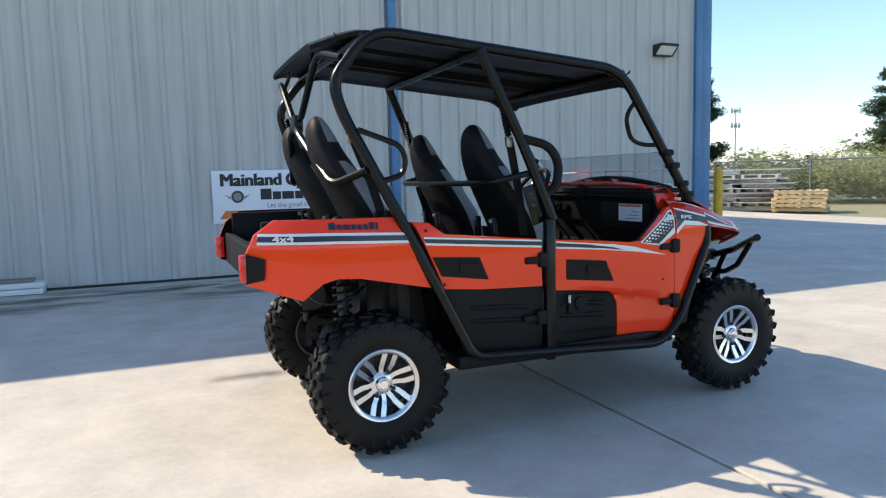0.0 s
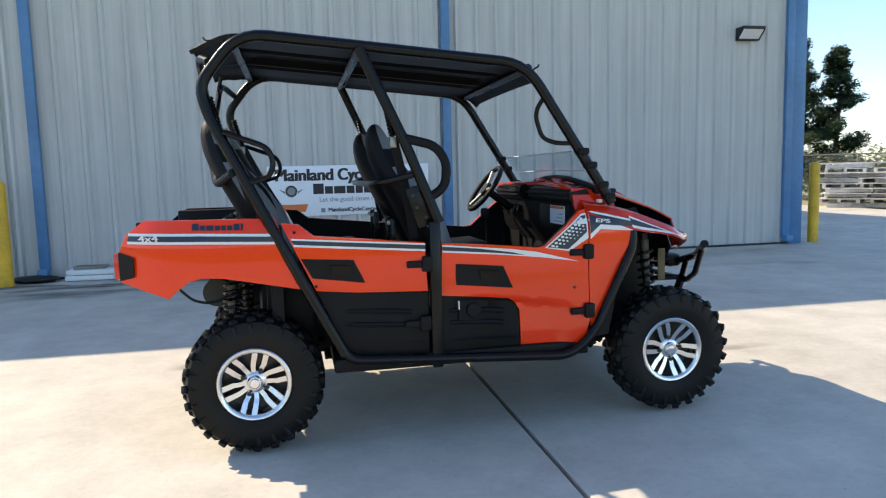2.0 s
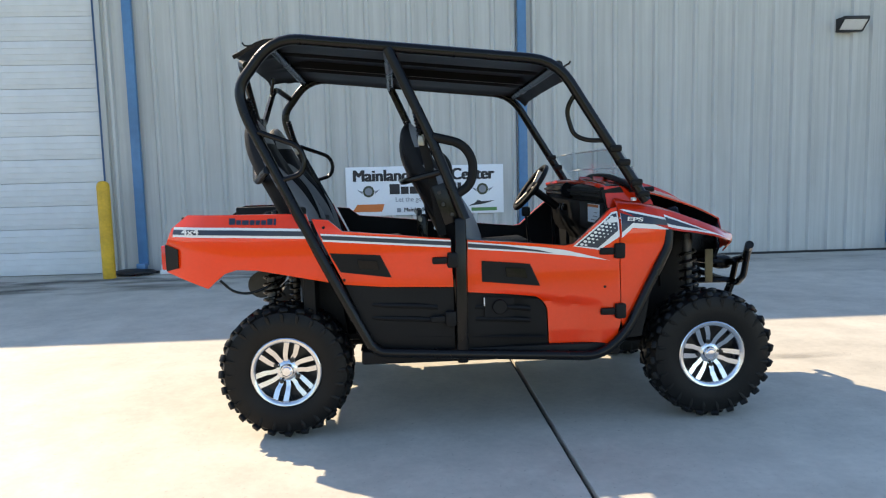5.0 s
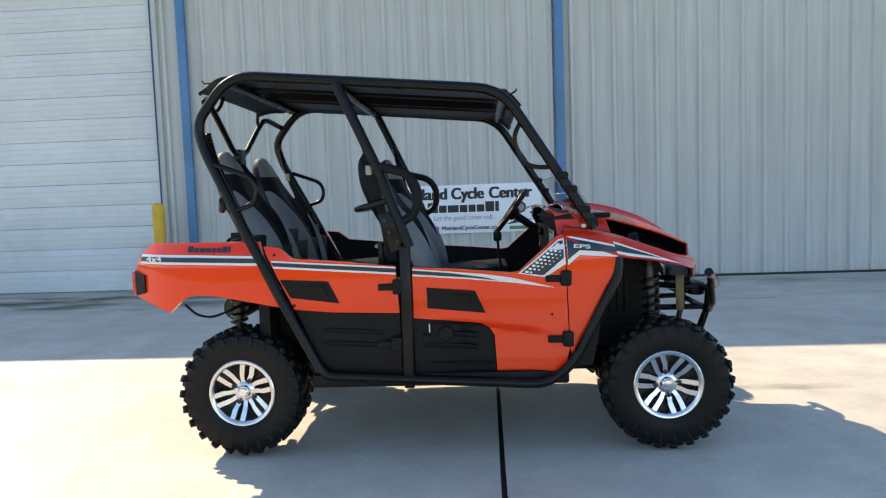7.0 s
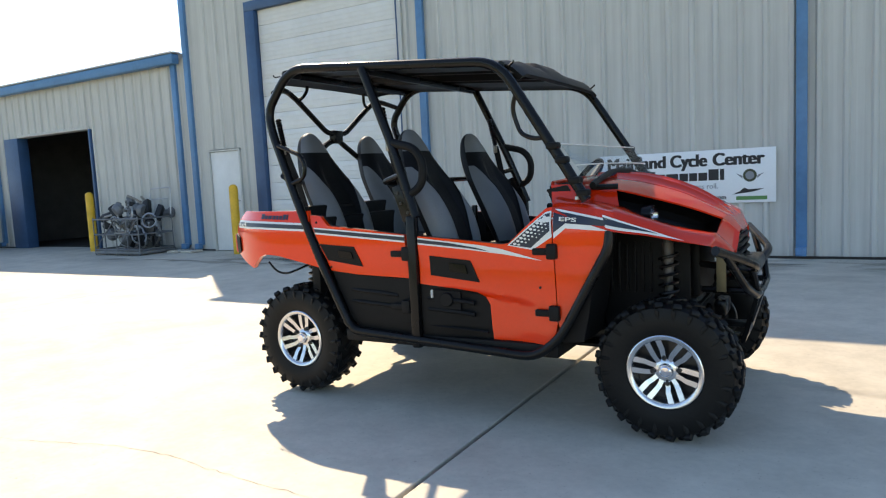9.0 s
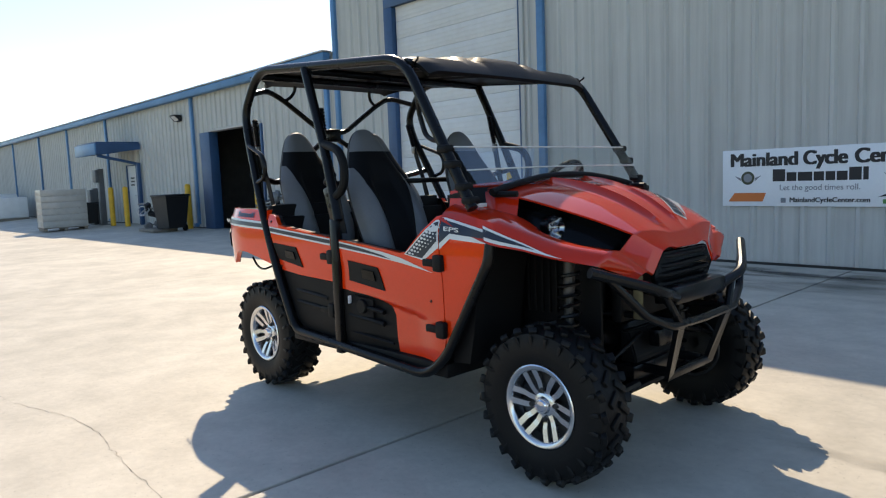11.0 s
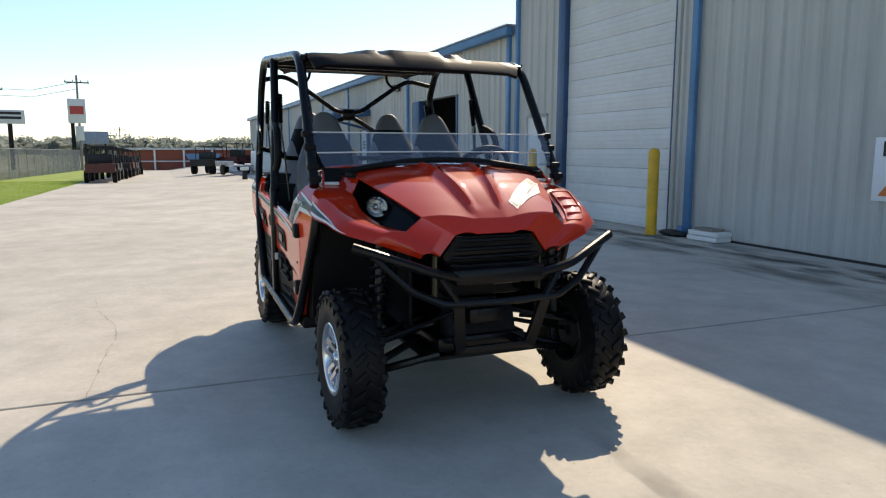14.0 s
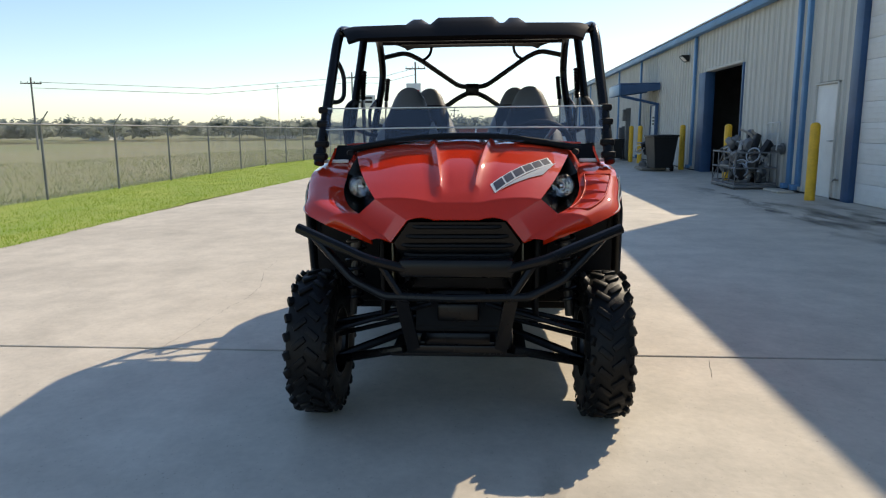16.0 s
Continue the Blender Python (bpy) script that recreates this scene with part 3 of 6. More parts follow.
for u in (0.33, 2.02):
    bm = BM()
    disc(bm, 0.085, SY, (-1.332 + u, 0, 0.72 + 0.36), 24)
    part("round_badge", bm, M_OLIVE, bn, smooth=0)
    bm = BM()
    disc(bm, 0.055, SY - 0.002, (-1.332 + u, 0, 0.72 + 0.36), 24)
    part("badge_centre", bm, M_GREYPRINT, bn, smooth=0)
    for q in (-1, 1):
        bars([[(u + q * 0.17, 0.39), (u + q * 0.09, 0.36), (u + q * 0.09, 0.32)]], M_GREYPRINT, bn, "badge_wing")

# white foam slabs and a dark sack at the wall's foot
fs = thing("foam_slab", "stack of two white foam slabs against the wall", "foam slab", at=pose(-3.69, 5.97, GZ))
for i in range(2):
    bm = BM()
    box(bm, -0.30 + 0.02 * i, 0.30 + 0.02 * i, -0.14, 0.14, 0.008 + i * 0.075, 0.075 + i * 0.075, 0.008)
    part("slab", bm, M_WHITE, fs)
bm = BM()
box(bm, -0.2, 0.2, -0.1, 0.12, 0.155, 0.19, 0.01)
part("offcut", bm, M_WOOD, fs)
bm = BM()
bmesh.ops.create_icosphere(bm, subdivisions=3, radius=0.16)
for v in bm.verts:
    v.co.z = max(v.co.z * 0.32, -0.045)
    v.co.x *= 1.9
    v.co += v.co.normalized() * 0.02 * noise.noise(v.co * 9)
ob = part("rubber_boot", bm, M_BLACK)
ob.location = (-4.38, 5.92, GZ + 0.045)
tagged(ob, "crumpled black rubber drain boot by the downpipe", "drain boot")

# ---- the utility vehicle ----
M_ORANGE = mat("orange_body_plastic", (0.84, 0.040, 0.002), 0.30, var=0.04, scale=1.5, fine=60, coat=0.9, spec=0.1, rvar=0.04)
M_HOOD = mat("orange_gloss_hood", (0.56, 0.022, 0.002), 0.5, var=0.04, scale=1.5, fine=60, coat=1.0, spec=0.05, rvar=0.03)
M_HOOD.node_tree.nodes["Principled BSDF"].inputs["Coat Roughness"].default_value = 0.03
M_TUBE = mat("black_powder_coat", (0.005, 0.005, 0.0055), 0.27, spec=0.24, var=0.1, fine=120, bump=0.03)
M_PLAST = mat("black_textured_plastic", (0.0065, 0.0065, 0.007), 0.55, spec=0.18, var=0.12, fine=160, bump=0.08)
M_ROOFP = mat("black_roof_plastic", (0.008, 0.008, 0.0085), 0.46, var=0.1, fine=120, bump=0.04, spec=0.12)
M_GLOSSB = mat("black_gloss_plastic", (0.003, 0.003, 0.0035), 0.2, spec=0.2, var=0.05)
M_RUB = mat("tyre_rubber", (0.005, 0.005, 0.005), 0.5, spec=0.22, var=0.2, scale=6, fine=60, bump=0.12)
M_ALU = mat("machined_aluminium", (0.72, 0.72, 0.73), 0.24, metal=1.0, var=0.04, fine=70)
M_RIMB = mat("black_rim_pocket", (0.01, 0.01, 0.011), 0.35)
M_SEATG = mat("grey_seat_vinyl", (0.16, 0.165, 0.175), 0.5, var=0.08, scale=5, fine=120, bump=0.15)
M_SEATB = mat("black_seat_vinyl", (0.005, 0.005, 0.006), 0.6, spec=0.2, var=0.1, fine=140, bump=0.2)
M_DEC_W = mat("white_decal", (0.72, 0.72, 0.70), 0.35, var=0.02)
M_DEC_B = mat("blue_black_decal", (0.016, 0.022, 0.04), 0.35, var=0.03)
M_STEEL = mat("dull_steel", (0.35, 0.33, 0.3), 0.45, metal=0.8, fine=50)
M_RED = mat("red_lens", (0.60, 0.018, 0.01), 0.15, var=0.02, coat=0.6)
M_CHROME = mat("chrome", (0.8, 0.8, 0.82), 0.08, metal=1.0, var=0.02)
M_DSTEEL = mat("oily_dark_steel", (0.05, 0.048, 0.045), 0.5, metal=0.6, fine=50)
M_BRASSY = mat("zinc_plated_steel", (0.17, 0.14, 0.08), 0.5, metal=0.5, fine=50)
M_RESV = mat("dusty_steel", (0.085, 0.075, 0.068), 0.5, metal=0.5, fine=50)
M_STICK = mat("pale_label", (0.72, 0.79, 0.86), 0.4, var=0.03)


def glass(name, col, rough=0.0, refl=0.05):
    m = bpy.data.materials.new(name)
    m.use_nodes = True
    nt = m.node_tree
    nt.nodes.clear()
    o = nt.nodes.new("ShaderNodeOutputMaterial")
    t, g, x = nt.nodes.new("ShaderNodeBsdfTransparent"), nt.nodes.new("ShaderNodeBsdfGlossy"), nt.nodes.new("ShaderNodeMixShader")
    t.inputs[0].default_value = (*col, 1)
    g.inputs["Roughness"].default_value = rough
    x.inputs[0].default_value = refl
    nt.links.new(t.outputs[0], x.inputs[1])
    nt.links.new(g.outputs[0], x.inputs[2])
    nt.links.new(x.outputs[0], o.inputs[0])
    return m


M_GLASS = glass("clear_polycarbonate", (0.90, 0.93, 0.95), 0.03, 0.10)
M_REFL = mat("lamp_reflector", (0.55, 0.55, 0.56), 0.16, metal=1.0, var=0.02)
M_LENS = glass("clear_lens", (0.92, 0.92, 0.92))

V = thing("utility_vehicle", "orange four-seat side-by-side utility vehicle with black roof cage on knobbly tyres", "utility vehicle", at=pose(-0.018, -0.018, 0.012, 0, 0, 0.45))


def smooth01(a, b, v):
    t = min(1, max(0, (v - a) / (b - a)))
    return t * t * (3 - 2 * t)


def ybody(x, z):
    """Half width of the body's side at x, z."""
    y = 0.770
    y -= 0.35 * max(0, z - 1.0)
    y -= 0.12 * max(0, 0.46 - z)
    y -= 0.13 * max(0, x - 0.56)
    t = max(0, -1.22 - x)
    y -= 0.75 * t * t
    y -= 0.026 * (1 - smooth01(0.635, 0.672, z + 0.14 * max(0, x))) * smooth01(-0.2, 0.1, x) * (1 - smooth01(0.36, 0.54, x))
    y += 0.010 * math.sin(math.pi * min(1, max(0, (z - 0.78) / 0.28)))
    return y


def side(s, d=0.0):
    return lambda x, z: s * (ybody(x, z) + d)


for s in (-1, 1):
    lab = ""
    # rear fender beside the cargo bed
    o = [(-0.965, 1.078), (-1.55, 1.083), (-1.635, 1.02), (-1.672, 0.94), (-1.676, 0.80), (-1.45, 0.725), (-1.405, 0.765), (-1.36, 0.80), (-1.30, 0.818), (-1.20, 0.812), (-0.84, 0.738)]
    rf = part("rear_fender", sheet(o, side(s), 0.03), M_ORANGE, V)
    part("liner", sheet(o, side(s, -0.0315), 0.004, 0.12), M_PLAST, rf, "black inner liner")
    for nm, z0, z1, d, m in (("stripe_white", -0.006, 0.042, 0.0025, M_DEC_W), ("stripe_dark", 0.006, 0.030, 0.004, M_DEC_B)):
        o = [(-1.628, 0.985 + z0), (-1.30, 0.98 + z0), (-0.955, 0.966 + z0), (-0.965, 0.966 + z1), (-1.30, 0.98 + z1), (-1.622, 0.985 + z1)]
        part(nm, sheet(o, side(s, d), 0.001, 0.06), m, rf)
    # maker's name as plain dark blocks
    x = -1.33
    for w, h in ((0.030, 0.030), (0.023, 0.022), (0.032, 0.022), (0.023, 0.022), (0.021, 0.022), (0.023, 0.022), (0.026, 0.030), (0.011, 0.030)):
        z = 1.036 - 0.03 * (x + 1.33)
        o = [(x, z), (x + w, z), (x + w, z + h), (x, z + h)]
        part("name_block", sheet(o, side(s, 0.003), 0.001, 0), M_DEC_B, rf)
        x += w + 0.005
    # rear lamp
    o = [(-1.674, 0.94), (-1.60, 0.915), (-1.605, 0.825), (-1.676, 0.805)]
    tl = part("tail_lamp", sheet(o, side(s, 0.012), 0.03, 0.04), M_PLAST, V)
    bm = BM()
    box(bm, -1.700, -1.650, s * 0.560, s * 0.628, 0.812, 0.935, 0.010)
    part("red_lens", bm, M_RED, tl, "red lamp lens")
    # rear door
    o = [(-0.938, 1.052), (-0.86, 1.045), (-0.79, 0.99), (-0.27, 0.938), (-0.258, 0.70), (-0.60, 0.712), (-0.79, 0.730)]
    rd = part("rear_door", sheet(o, side(s), 0.025), M_ORANGE, V)
    part("liner", sheet(o, side(s, -0.0265), 0.02, 0.12), M_PLAST, rd, "black inner liner")
    for nm, z0, z1, d, m in (("stripe_white", -0.044, -0.006, 0.0025, M_DEC_W), ("stripe_dark", -0.034, -0.014, 0.004, M_DEC_B)):
        o = [(-0.885, 0.988 + z0), (-0.268, 0.940 + z0), (-0.268, 0.940 + z1), (-0.895, 0.988 + z1)]
        part(nm, sheet(o, side(s, d), 0.001, 0.06), m, rd)
    o = [(-0.787, 0.726), (-0.60, 0.708), (-0.258, 0.695), (-0.256, 0.385), (-0.60, 0.400), (-0.665, 0.45)]
    lp = part("lower_panel", sheet(o, side(s, -0.006), 0.03), M_PLAST, rd, "black textured plastic panel")
    for z in (0.60, 0.535):
        bm = BM()
        tube(bm, [(-0.66, s * 0.752, z + 0.025), (-0.60, s * 0.762, z + 0.02), (-0.42, s * 0.763, z + 0.01), (-0.34, s * 0.757, z)], 0.014, 8, 0.03)
        part("rib", bm, M_PLAST, lp)
    bm = BM()
    tube(bm, [(-0.62, s * 0.756, 0.465), (-0.27, s * 0.756, 0.448)], 0.007, 6, 0)
    part("rib", bm, M_PLAST, lp)
    o = [(-0.855, 0.886), (-0.612, 0.870), (-0.560, 0.758), (-0.805, 0.792)]
    hp = part("door_handle", sheet(o, side(s, 0.006), 0.012), M_PLAST, rd, "black recessed door handle plate")
    o = [(-0.72, 0.850), (-0.63, 0.842), (-0.618, 0.80), (-0.715, 0.808)]
    part("latch", sheet(o, side(s, 0.014), 0.010, 0), M_GLOSSB, hp)
    # front door
    o = [(-0.187, 0.930), (0.05, 0.912), (0.20, 0.898), (0.30, 0.888), (0.345, 0.895), (0.535, 1.062), (0.566, 1.068), (0.583, 0.50), (0.565, 0.42), (0.51, 0.352), (0.224, 0.350), (0.214, 0.572), (0.190, 0.612), (0.150, 0.638), (0.0, 0.655), (-0.188, 0.672)]
    fd = part("front_door", sheet(o, side(s), 0.025, 0.02), M_ORANGE, V)
    part("liner", sheet(o, side(s, -0.0265), 0.02, 0.12), M_PLAST, fd, "black inner liner")
    o = [(-0.185, 0.922), (0.17, 0.886), (0.30, 0.866), (0.52, 0.808), (0.32, 0.838), (0.10, 0.862), (-0.185, 0.886)]
    part("stripe_white", sheet(o, side(s, 0.0025), 0.001, 0.06), M_DEC_W, fd)
    o = [(-0.185, 0.914), (0.0, 0.896), (0.17, 0.870), (0.24, 0.852), (0.10, 0.870), (-0.185, 0.895)]
    part("stripe_dark", sheet(o, side(s, 0.004), 0.001, 0.06), M_DEC_B, fd)
    o = [(0.338, 0.884), (0.538, 1.045), (0.566, 1.05), (0.572, 0.925), (0.470, 0.862)]
    part("decal_white", sheet(o, side(s, 0.0025), 0.001, 0.06), M_DEC_W, fd)
    o = [(0.352, 0.886), (0.538, 1.036), (0.560, 1.04), (0.562, 0.955), (0.462, 0.872)]
    ld = part("decal_dark", sheet(o, side(s, 0.004), 0.001, 0.06), M_DEC_B, fd)
    for i in range(10):
        for k in range(2 + (i > 0) + (i > 2)):
            x = 0.380 + i * 0.0172 + k * 0.021
            z = 0.8915 + i * 0.0145 - k * 0.0035
            r = 0.0064 * (1 - 0.2 * k)
            o = [(x + 1.5 * r * math.cos(a), z + r * math.sin(a)) for a in [k2 * math.pi / 4 for k2 in range(8)]]
            part("dot", sheet(o, side(s, 0.0055), 0.001, 0), M_DEC_W, ld)
    o = [(-0.188, 0.668), (0.0, 0.651), (0.147, 0.634), (0.186, 0.609), (0.209, 0.57), (0.219, 0.352), (-0.175, 0.365), (-0.19, 0.38)]
    lp = part("lower_panel", sheet(o, side(s, -0.006), 0.03), M_PLAST, fd, "black textured plastic panel")
    for z in (0.585, 0.525):
        bm = BM()
        tube(bm, [(-0.15, s * 0.755, z + 0.01), (0.06, s * 0.757, z), (0.125, s * 0.748, z - 0.01)], 0.013, 8, 0.03)
        part("rib", bm, M_PLAST, lp)
    bm = BM()
    tube(bm, [(-0.17, s * 0.754, 0.445), (0.20, s * 0.754, 0.428)], 0.007, 6, 0)
    part("rib", bm, M_PLAST, lp)
    o = [(-0.105, 0.645), (0.045, 0.632), (0.045, 0.535), (-0.105, 0.545)]
    pk = part("pocket", sheet(o, side(s, 0.008), 0.014, 0), M_SEATB, lp)
    bm = BM()
    lathe(bm, [(0.001, 0), (0.034, 0.0), (0.038, 0.006), (0.038, 0.016)], (-0.03, s * 0.778 - (0.016 if s > 0 else 0), 0.592), 20)
    part("knob", bm, M_PLAST, pk)
    bm = BM()
    box(bm, -0.112, -0.107, s * 0.775, s * 0.796, 0.602, 0.644, 0.002)
    part("tag", bm, M_DEC_W, pk)
    o = [(-0.118, 0.826), (0.122, 0.803), (0.172, 0.692), (-0.117, 0.722)]
    hp = part("door_handle", sheet(o, side(s, 0.006), 0.012), M_PLAST, fd, "black recessed door handle plate")
    o = [(0.0, 0.790), (0.095, 0.782), (0.108, 0.735), (0.004, 0.745)]
    part("latch", sheet(o, side(s, 0.014), 0.010, 0), M_GLOSSB, hp)
    for x, z in ((0.50, 0.675), (0.20, 0.375), (0.49, 0.372), (-0.79, 0.752), (-0.88, 1.01)):
        bm = BM()
        lathe(bm, [(0.001, -0.003 * 1), (0.006, -0.002), (0.008, 0.003)], (x, s * (ybody(x, z) + 0.001), z), 10)
        part("screw", bm, M_PLAST, V)
    # hinges
    for x, z in ((0.555, 0.855), (0.560, 0.553), (-0.275, 0.835), (-0.290, 0.545)):
        h = part("hinge", box(BM(), x - 0.012, x + 0.042, s * 0.765, s * 0.800, z - 0.038, z + 0.038, 0.010), M_PLAST, V)
        bm = BM()
        box(bm, x - 0.085, x - 0.010, s * 0.768, s * 0.792, z - 0.018, z + 0.016, 0.007)
        part("strap", bm, M_PLAST, h)
    # side panel ahead of the front door
    o = [(0.572, 1.072), (0.70, 1.040), (0.835, 0.952), (0.838, 0.90), (0.60, 0.44), (0.588, 0.50)]
    fp = part("side_panel", sheet(o, side(s), 0.015), M_ORANGE, V)
    part("liner", sheet(o, side(s, -0.0165), 0.02, 0.12), M_PLAST, fp, "black inner liner")
    o = [(0.578, 1.058), (0.60, 1.058), (0.70, 1.036), (0.832, 1.006), (0.834, 0.950), (0.80, 0.952), (0.640, 0.966), (0.582, 0.918)]
    part("decal_white", sheet(o, side(s, 0.008), 0.001, 0.04), M_DEC_W, fp)
    o = [(0.580, 1.048), (0.60, 1.048), (0.70, 1.026), (0.831, 0.996), (0.832, 0.972), (0.80, 0.974), (0.640, 0.990), (0.582, 0.945)]
    part("decal_dark", sheet(o, side(s, 0.0095), 0.001, 0.04), M_DEC_B, fp)
    m = pose(0.606, s * (ybody(0.606, 1.0) + 0.0125), 1.003, 90, 5, 7.4) if s < 0 else pose(0.694, s * (ybody(0.694, 1.0) + 0.0125), 0.998, 90, -5, 172.6)
    text_part("EPS", 0.027, m @ Matrix.Shear("XY", 4, (0.25, 0)) if s < 0 else m, M_DEC_W, fp, width=0.085, heavy=0.0012, depth=0.0005)
    m = pose(-1.57, s * (ybody(-1.53, 1.0) + 0.006), 0.990, 90, 0, -14 if s < 0 else 180) if s < 0 else pose(-1.48, s * (ybody(-1.53, 1.0) + 0.006), 0.990, 90, 0, 180 + 14)
    text_part("4x4", 0.042, m, M_DEC_W, rf, width=0.09, heavy=0.0012, depth=0.0005)

# hood and front fenders, station by station from the windshield to the nose: centre, ridge, ridge foot, hood edge, fender inner, fender top, fender lip
ST = [
    [(0.62, 0, 1.215), (0.62, 0.148, 1.217), (0.62, 0.178, 1.202), (0.60, 0.540, 1.165), (0.58, 0.600, 1.115), (0.57, 0.725, 1.090), (0.57, 0.768, 1.050)],
    [(0.85, 0, 1.183), (0.85, 0.124, 1.190), (0.85, 0.150, 1.168), (0.812, 0.504, 1.135), (0.835, 0.548, 1.055), (0.80, 0.732, 1.050), (0.83, 0.756, 0.955)],
    [(1.05, 0, 1.118), (1.05, 0.098, 1.128), (1.05, 0.122, 1.106), (1.00, 0.455, 1.082), (0.98, 0.540, 0.985), (1.00, 0.690, 0.990), (1.00, 0.718, 0.926)],
    [(1.195, 0, 1.042), (1.195, 0.078, 1.049), (1.195, 0.100, 1.033), (1.15, 0.405, 1.032), (1.13, 0.490, 0.932), (1.13, 0.650, 0.943), (1.13, 0.688, 0.900)],
    [(1.310, 0, 0.960), (1.310, 0.070, 0.960), (1.309, 0.092, 0.960), (1.285, 0.345, 0.974), (1.265, 0.418, 0.910), (1.268, 0.540, 0.893), (1.255, 0.562, 0.860)],
    [(1.345, 0, 0.896), (1.345, 0.066, 0.896), (1.345, 0.092, 0.895), (1.340, 0.205, 0.891), (1.334, 0.275, 0.800), (1.330, 0.358, 0.808), (1.305, 0.358, 0.786)],
]


def catmull(p, n):
    p = [Vector(q) for q in p]
    out = []
    for i in range(len(p) - 1):
        a, b, c, d = p[max(i - 1, 0)], p[i], p[i + 1], p[min(i + 2, len(p) - 1)]
        for k in range(n):
            t = k / n
            out.append(0.5 * ((2 * b) + (c - a) * t + (2 * a - 5 * b + 4 * c - d) * t * t + (3 * b - a - 3 * c + d) * t ** 3))
    out.append(p[-1])
    return out


NS = 10
COL = []
for c in range(7):
    rows = [row[c] for row in ST]
    body = catmull(rows[:-1], NS)
    p, q = Vector(rows[-2]), Vector(rows[-1])
    COL.append(body + [p.lerp(q, (k + 1) / NS) for k in range(NS)])


def loft(cols, skip=()):
    bm = BM()
    vv = [[bm.verts.new(p) for p in c] for c in cols]
    for j in range(len(cols) - 1):
        for i in range(len(cols[0]) - 1):
            if (j, i) not in skip:
                bm.faces.new((vv[j][i], vv[j][i + 1], vv[j + 1][i + 1], vv[j + 1][i]))
    return bm


def thicken(bm, t):
    bmesh.ops.recalc_face_normals(bm, faces=bm.faces)
    bmesh.ops.solidify(bm, geom=bm.faces[:], thickness=t)
    return bm


def flip(c):
    return [Vector((p.x, -p.y, p.z)) for p in c]


def sub(c0, c1, n, bulge=0.0):
    """Columns between two columns, lifted in the middle."""
    out = []
    for k in range(1, n):
        t = k / n
        out.append([a * (1 - t) + b * t + Vector((0, 0, bulge * 4 * t * (1 - t))) for a, b in zip(c0, c1)])
    return out


fade = [1 - smooth01(3.1 * NS, 3.6 * NS, i) for i in range(len(COL[0]))]
inner = [a.lerp(b, 0.84) + Vector((0, 0, -0.009 * f)) for a, b, f in zip(COL[0], COL[1], fade)]
ridge = [b + Vector((0, 0, 0.007 * f)) for b, f in zip(COL[1], fade)]
half = [COL[0] if k == 0 else v for k, v in enumerate([COL[0], *sub(COL[0], inner, 2), inner, ridge, COL[2], *sub(COL[2], COL[3], 6, 0.012), COL[3]])]
cols = [flip(c) for c in reversed(half[1:])] + half
hood = part("hood", thicken(loft(cols), 0.008), M_HOOD, V, "glossy orange hood with two raised ridges", smooth=60)
for s in (-1, 1):
    f = (lambda c: flip(c)) if s < 0 else (lambda c: c)
    cols = [f(COL[3]), f(COL[4]), *[f(c) for c in sub(COL[4], COL[5], 4, 0.012)], f(COL[5]), f(COL[6])]
    skip = {(0, i) for i in range(NS, 4 * NS)}
    ff = part("front_fender", thicken(loft(cols, skip), 0.008), M_HOOD, V, smooth=55)
    # stripe that tapers along the fender's side
    bm = BM()
    up, dn = [], []
    for i in range(NS, 3 * NS + 3):
        t = (i - NS) / (2 * NS + 2)
        a, b = f(COL[5])[i], f(COL[6])[i]
        n = Vector((0.15, s, 0.25)).normalized() * 0.004
        up.append(bm.verts.new(b + (a - b) * (0.12 + 0.62 * (1 - t)) + n))
        dn.append(bm.verts.new(b + (a - b) * 0.10 + n))
    for i in range(len(up) - 1):
        bm.faces.new((up[i], up[i + 1], dn[i + 1], dn[i]))
    part("stripe_white", bm, M_DEC_W, ff)
    bm = BM()
    up, dn = [], []
    for i in range(NS, 2 * NS + 5):
        t = (i - NS) / (NS + 4)
        a, b = f(COL[5])[i], f(COL[6])[i]
        n = Vector((0.15, s, 0.25)).normalized() * 0.006
        up.append(bm.verts.new(b + (a - b) * (0.26 + 0.36 * (1 - t)) + n))
        dn.append(bm.verts.new(b + (a - b) * 0.25 + n))
    for i in range(len(up) - 1):
        bm.faces.new((up[i], up[i + 1], dn[i + 1], dn[i]))
    part("stripe_dark", bm, M_DEC_B, ff)
    # headlight recess
    ring = f(COL[3])[NS:4 * NS + 1] + list(reversed(f(COL[4])[NS:4 * NS + 1]))
    cen = sum(ring, Vector()) / len(ring)
    inw = Vector((-0.45, -s * 0.55, -0.35)).normalized()
    bm = BM()
    r0 = [bm.verts.new(p) for p in ring]
    r1 = [bm.verts.new(cen + (p - cen) * 0.84 + inw * 0.085) for p in ring]
    k = len(ring)
    for i in range(k):
        bm.faces.new((r0[i], r0[(i + 1) % k], r1[(i + 1) % k], r1[i]))
    h = k // 2
    for i in range(h - 1):
        bm.faces.new((r1[i], r1[i + 1], r1[k - 2 - i], r1[k - 1 - i]))
    part("headlight_bucket", bm, M_GLOSSB, V, "gloss black headlight recess")
    hc = Vector((0.978, s * 0.464, 1.002))
    ax = Vector((0.93, s * 0.12, 0.06)).normalized()
    rot = Matrix.Translation(hc) @ ax.to_track_quat("Y", "Z").to_matrix().to_4x4()
    bm = BM()
    lathe(bm, [(0.002, -0.035), (0.018, -0.030), (0.020, -0.027), (0.032, -0.020), (0.034, -0.016), (0.046, 0.0), (0.049, 0.006)], seg=28)
    bmesh.ops.transform(bm, matrix=rot, verts=bm.verts)
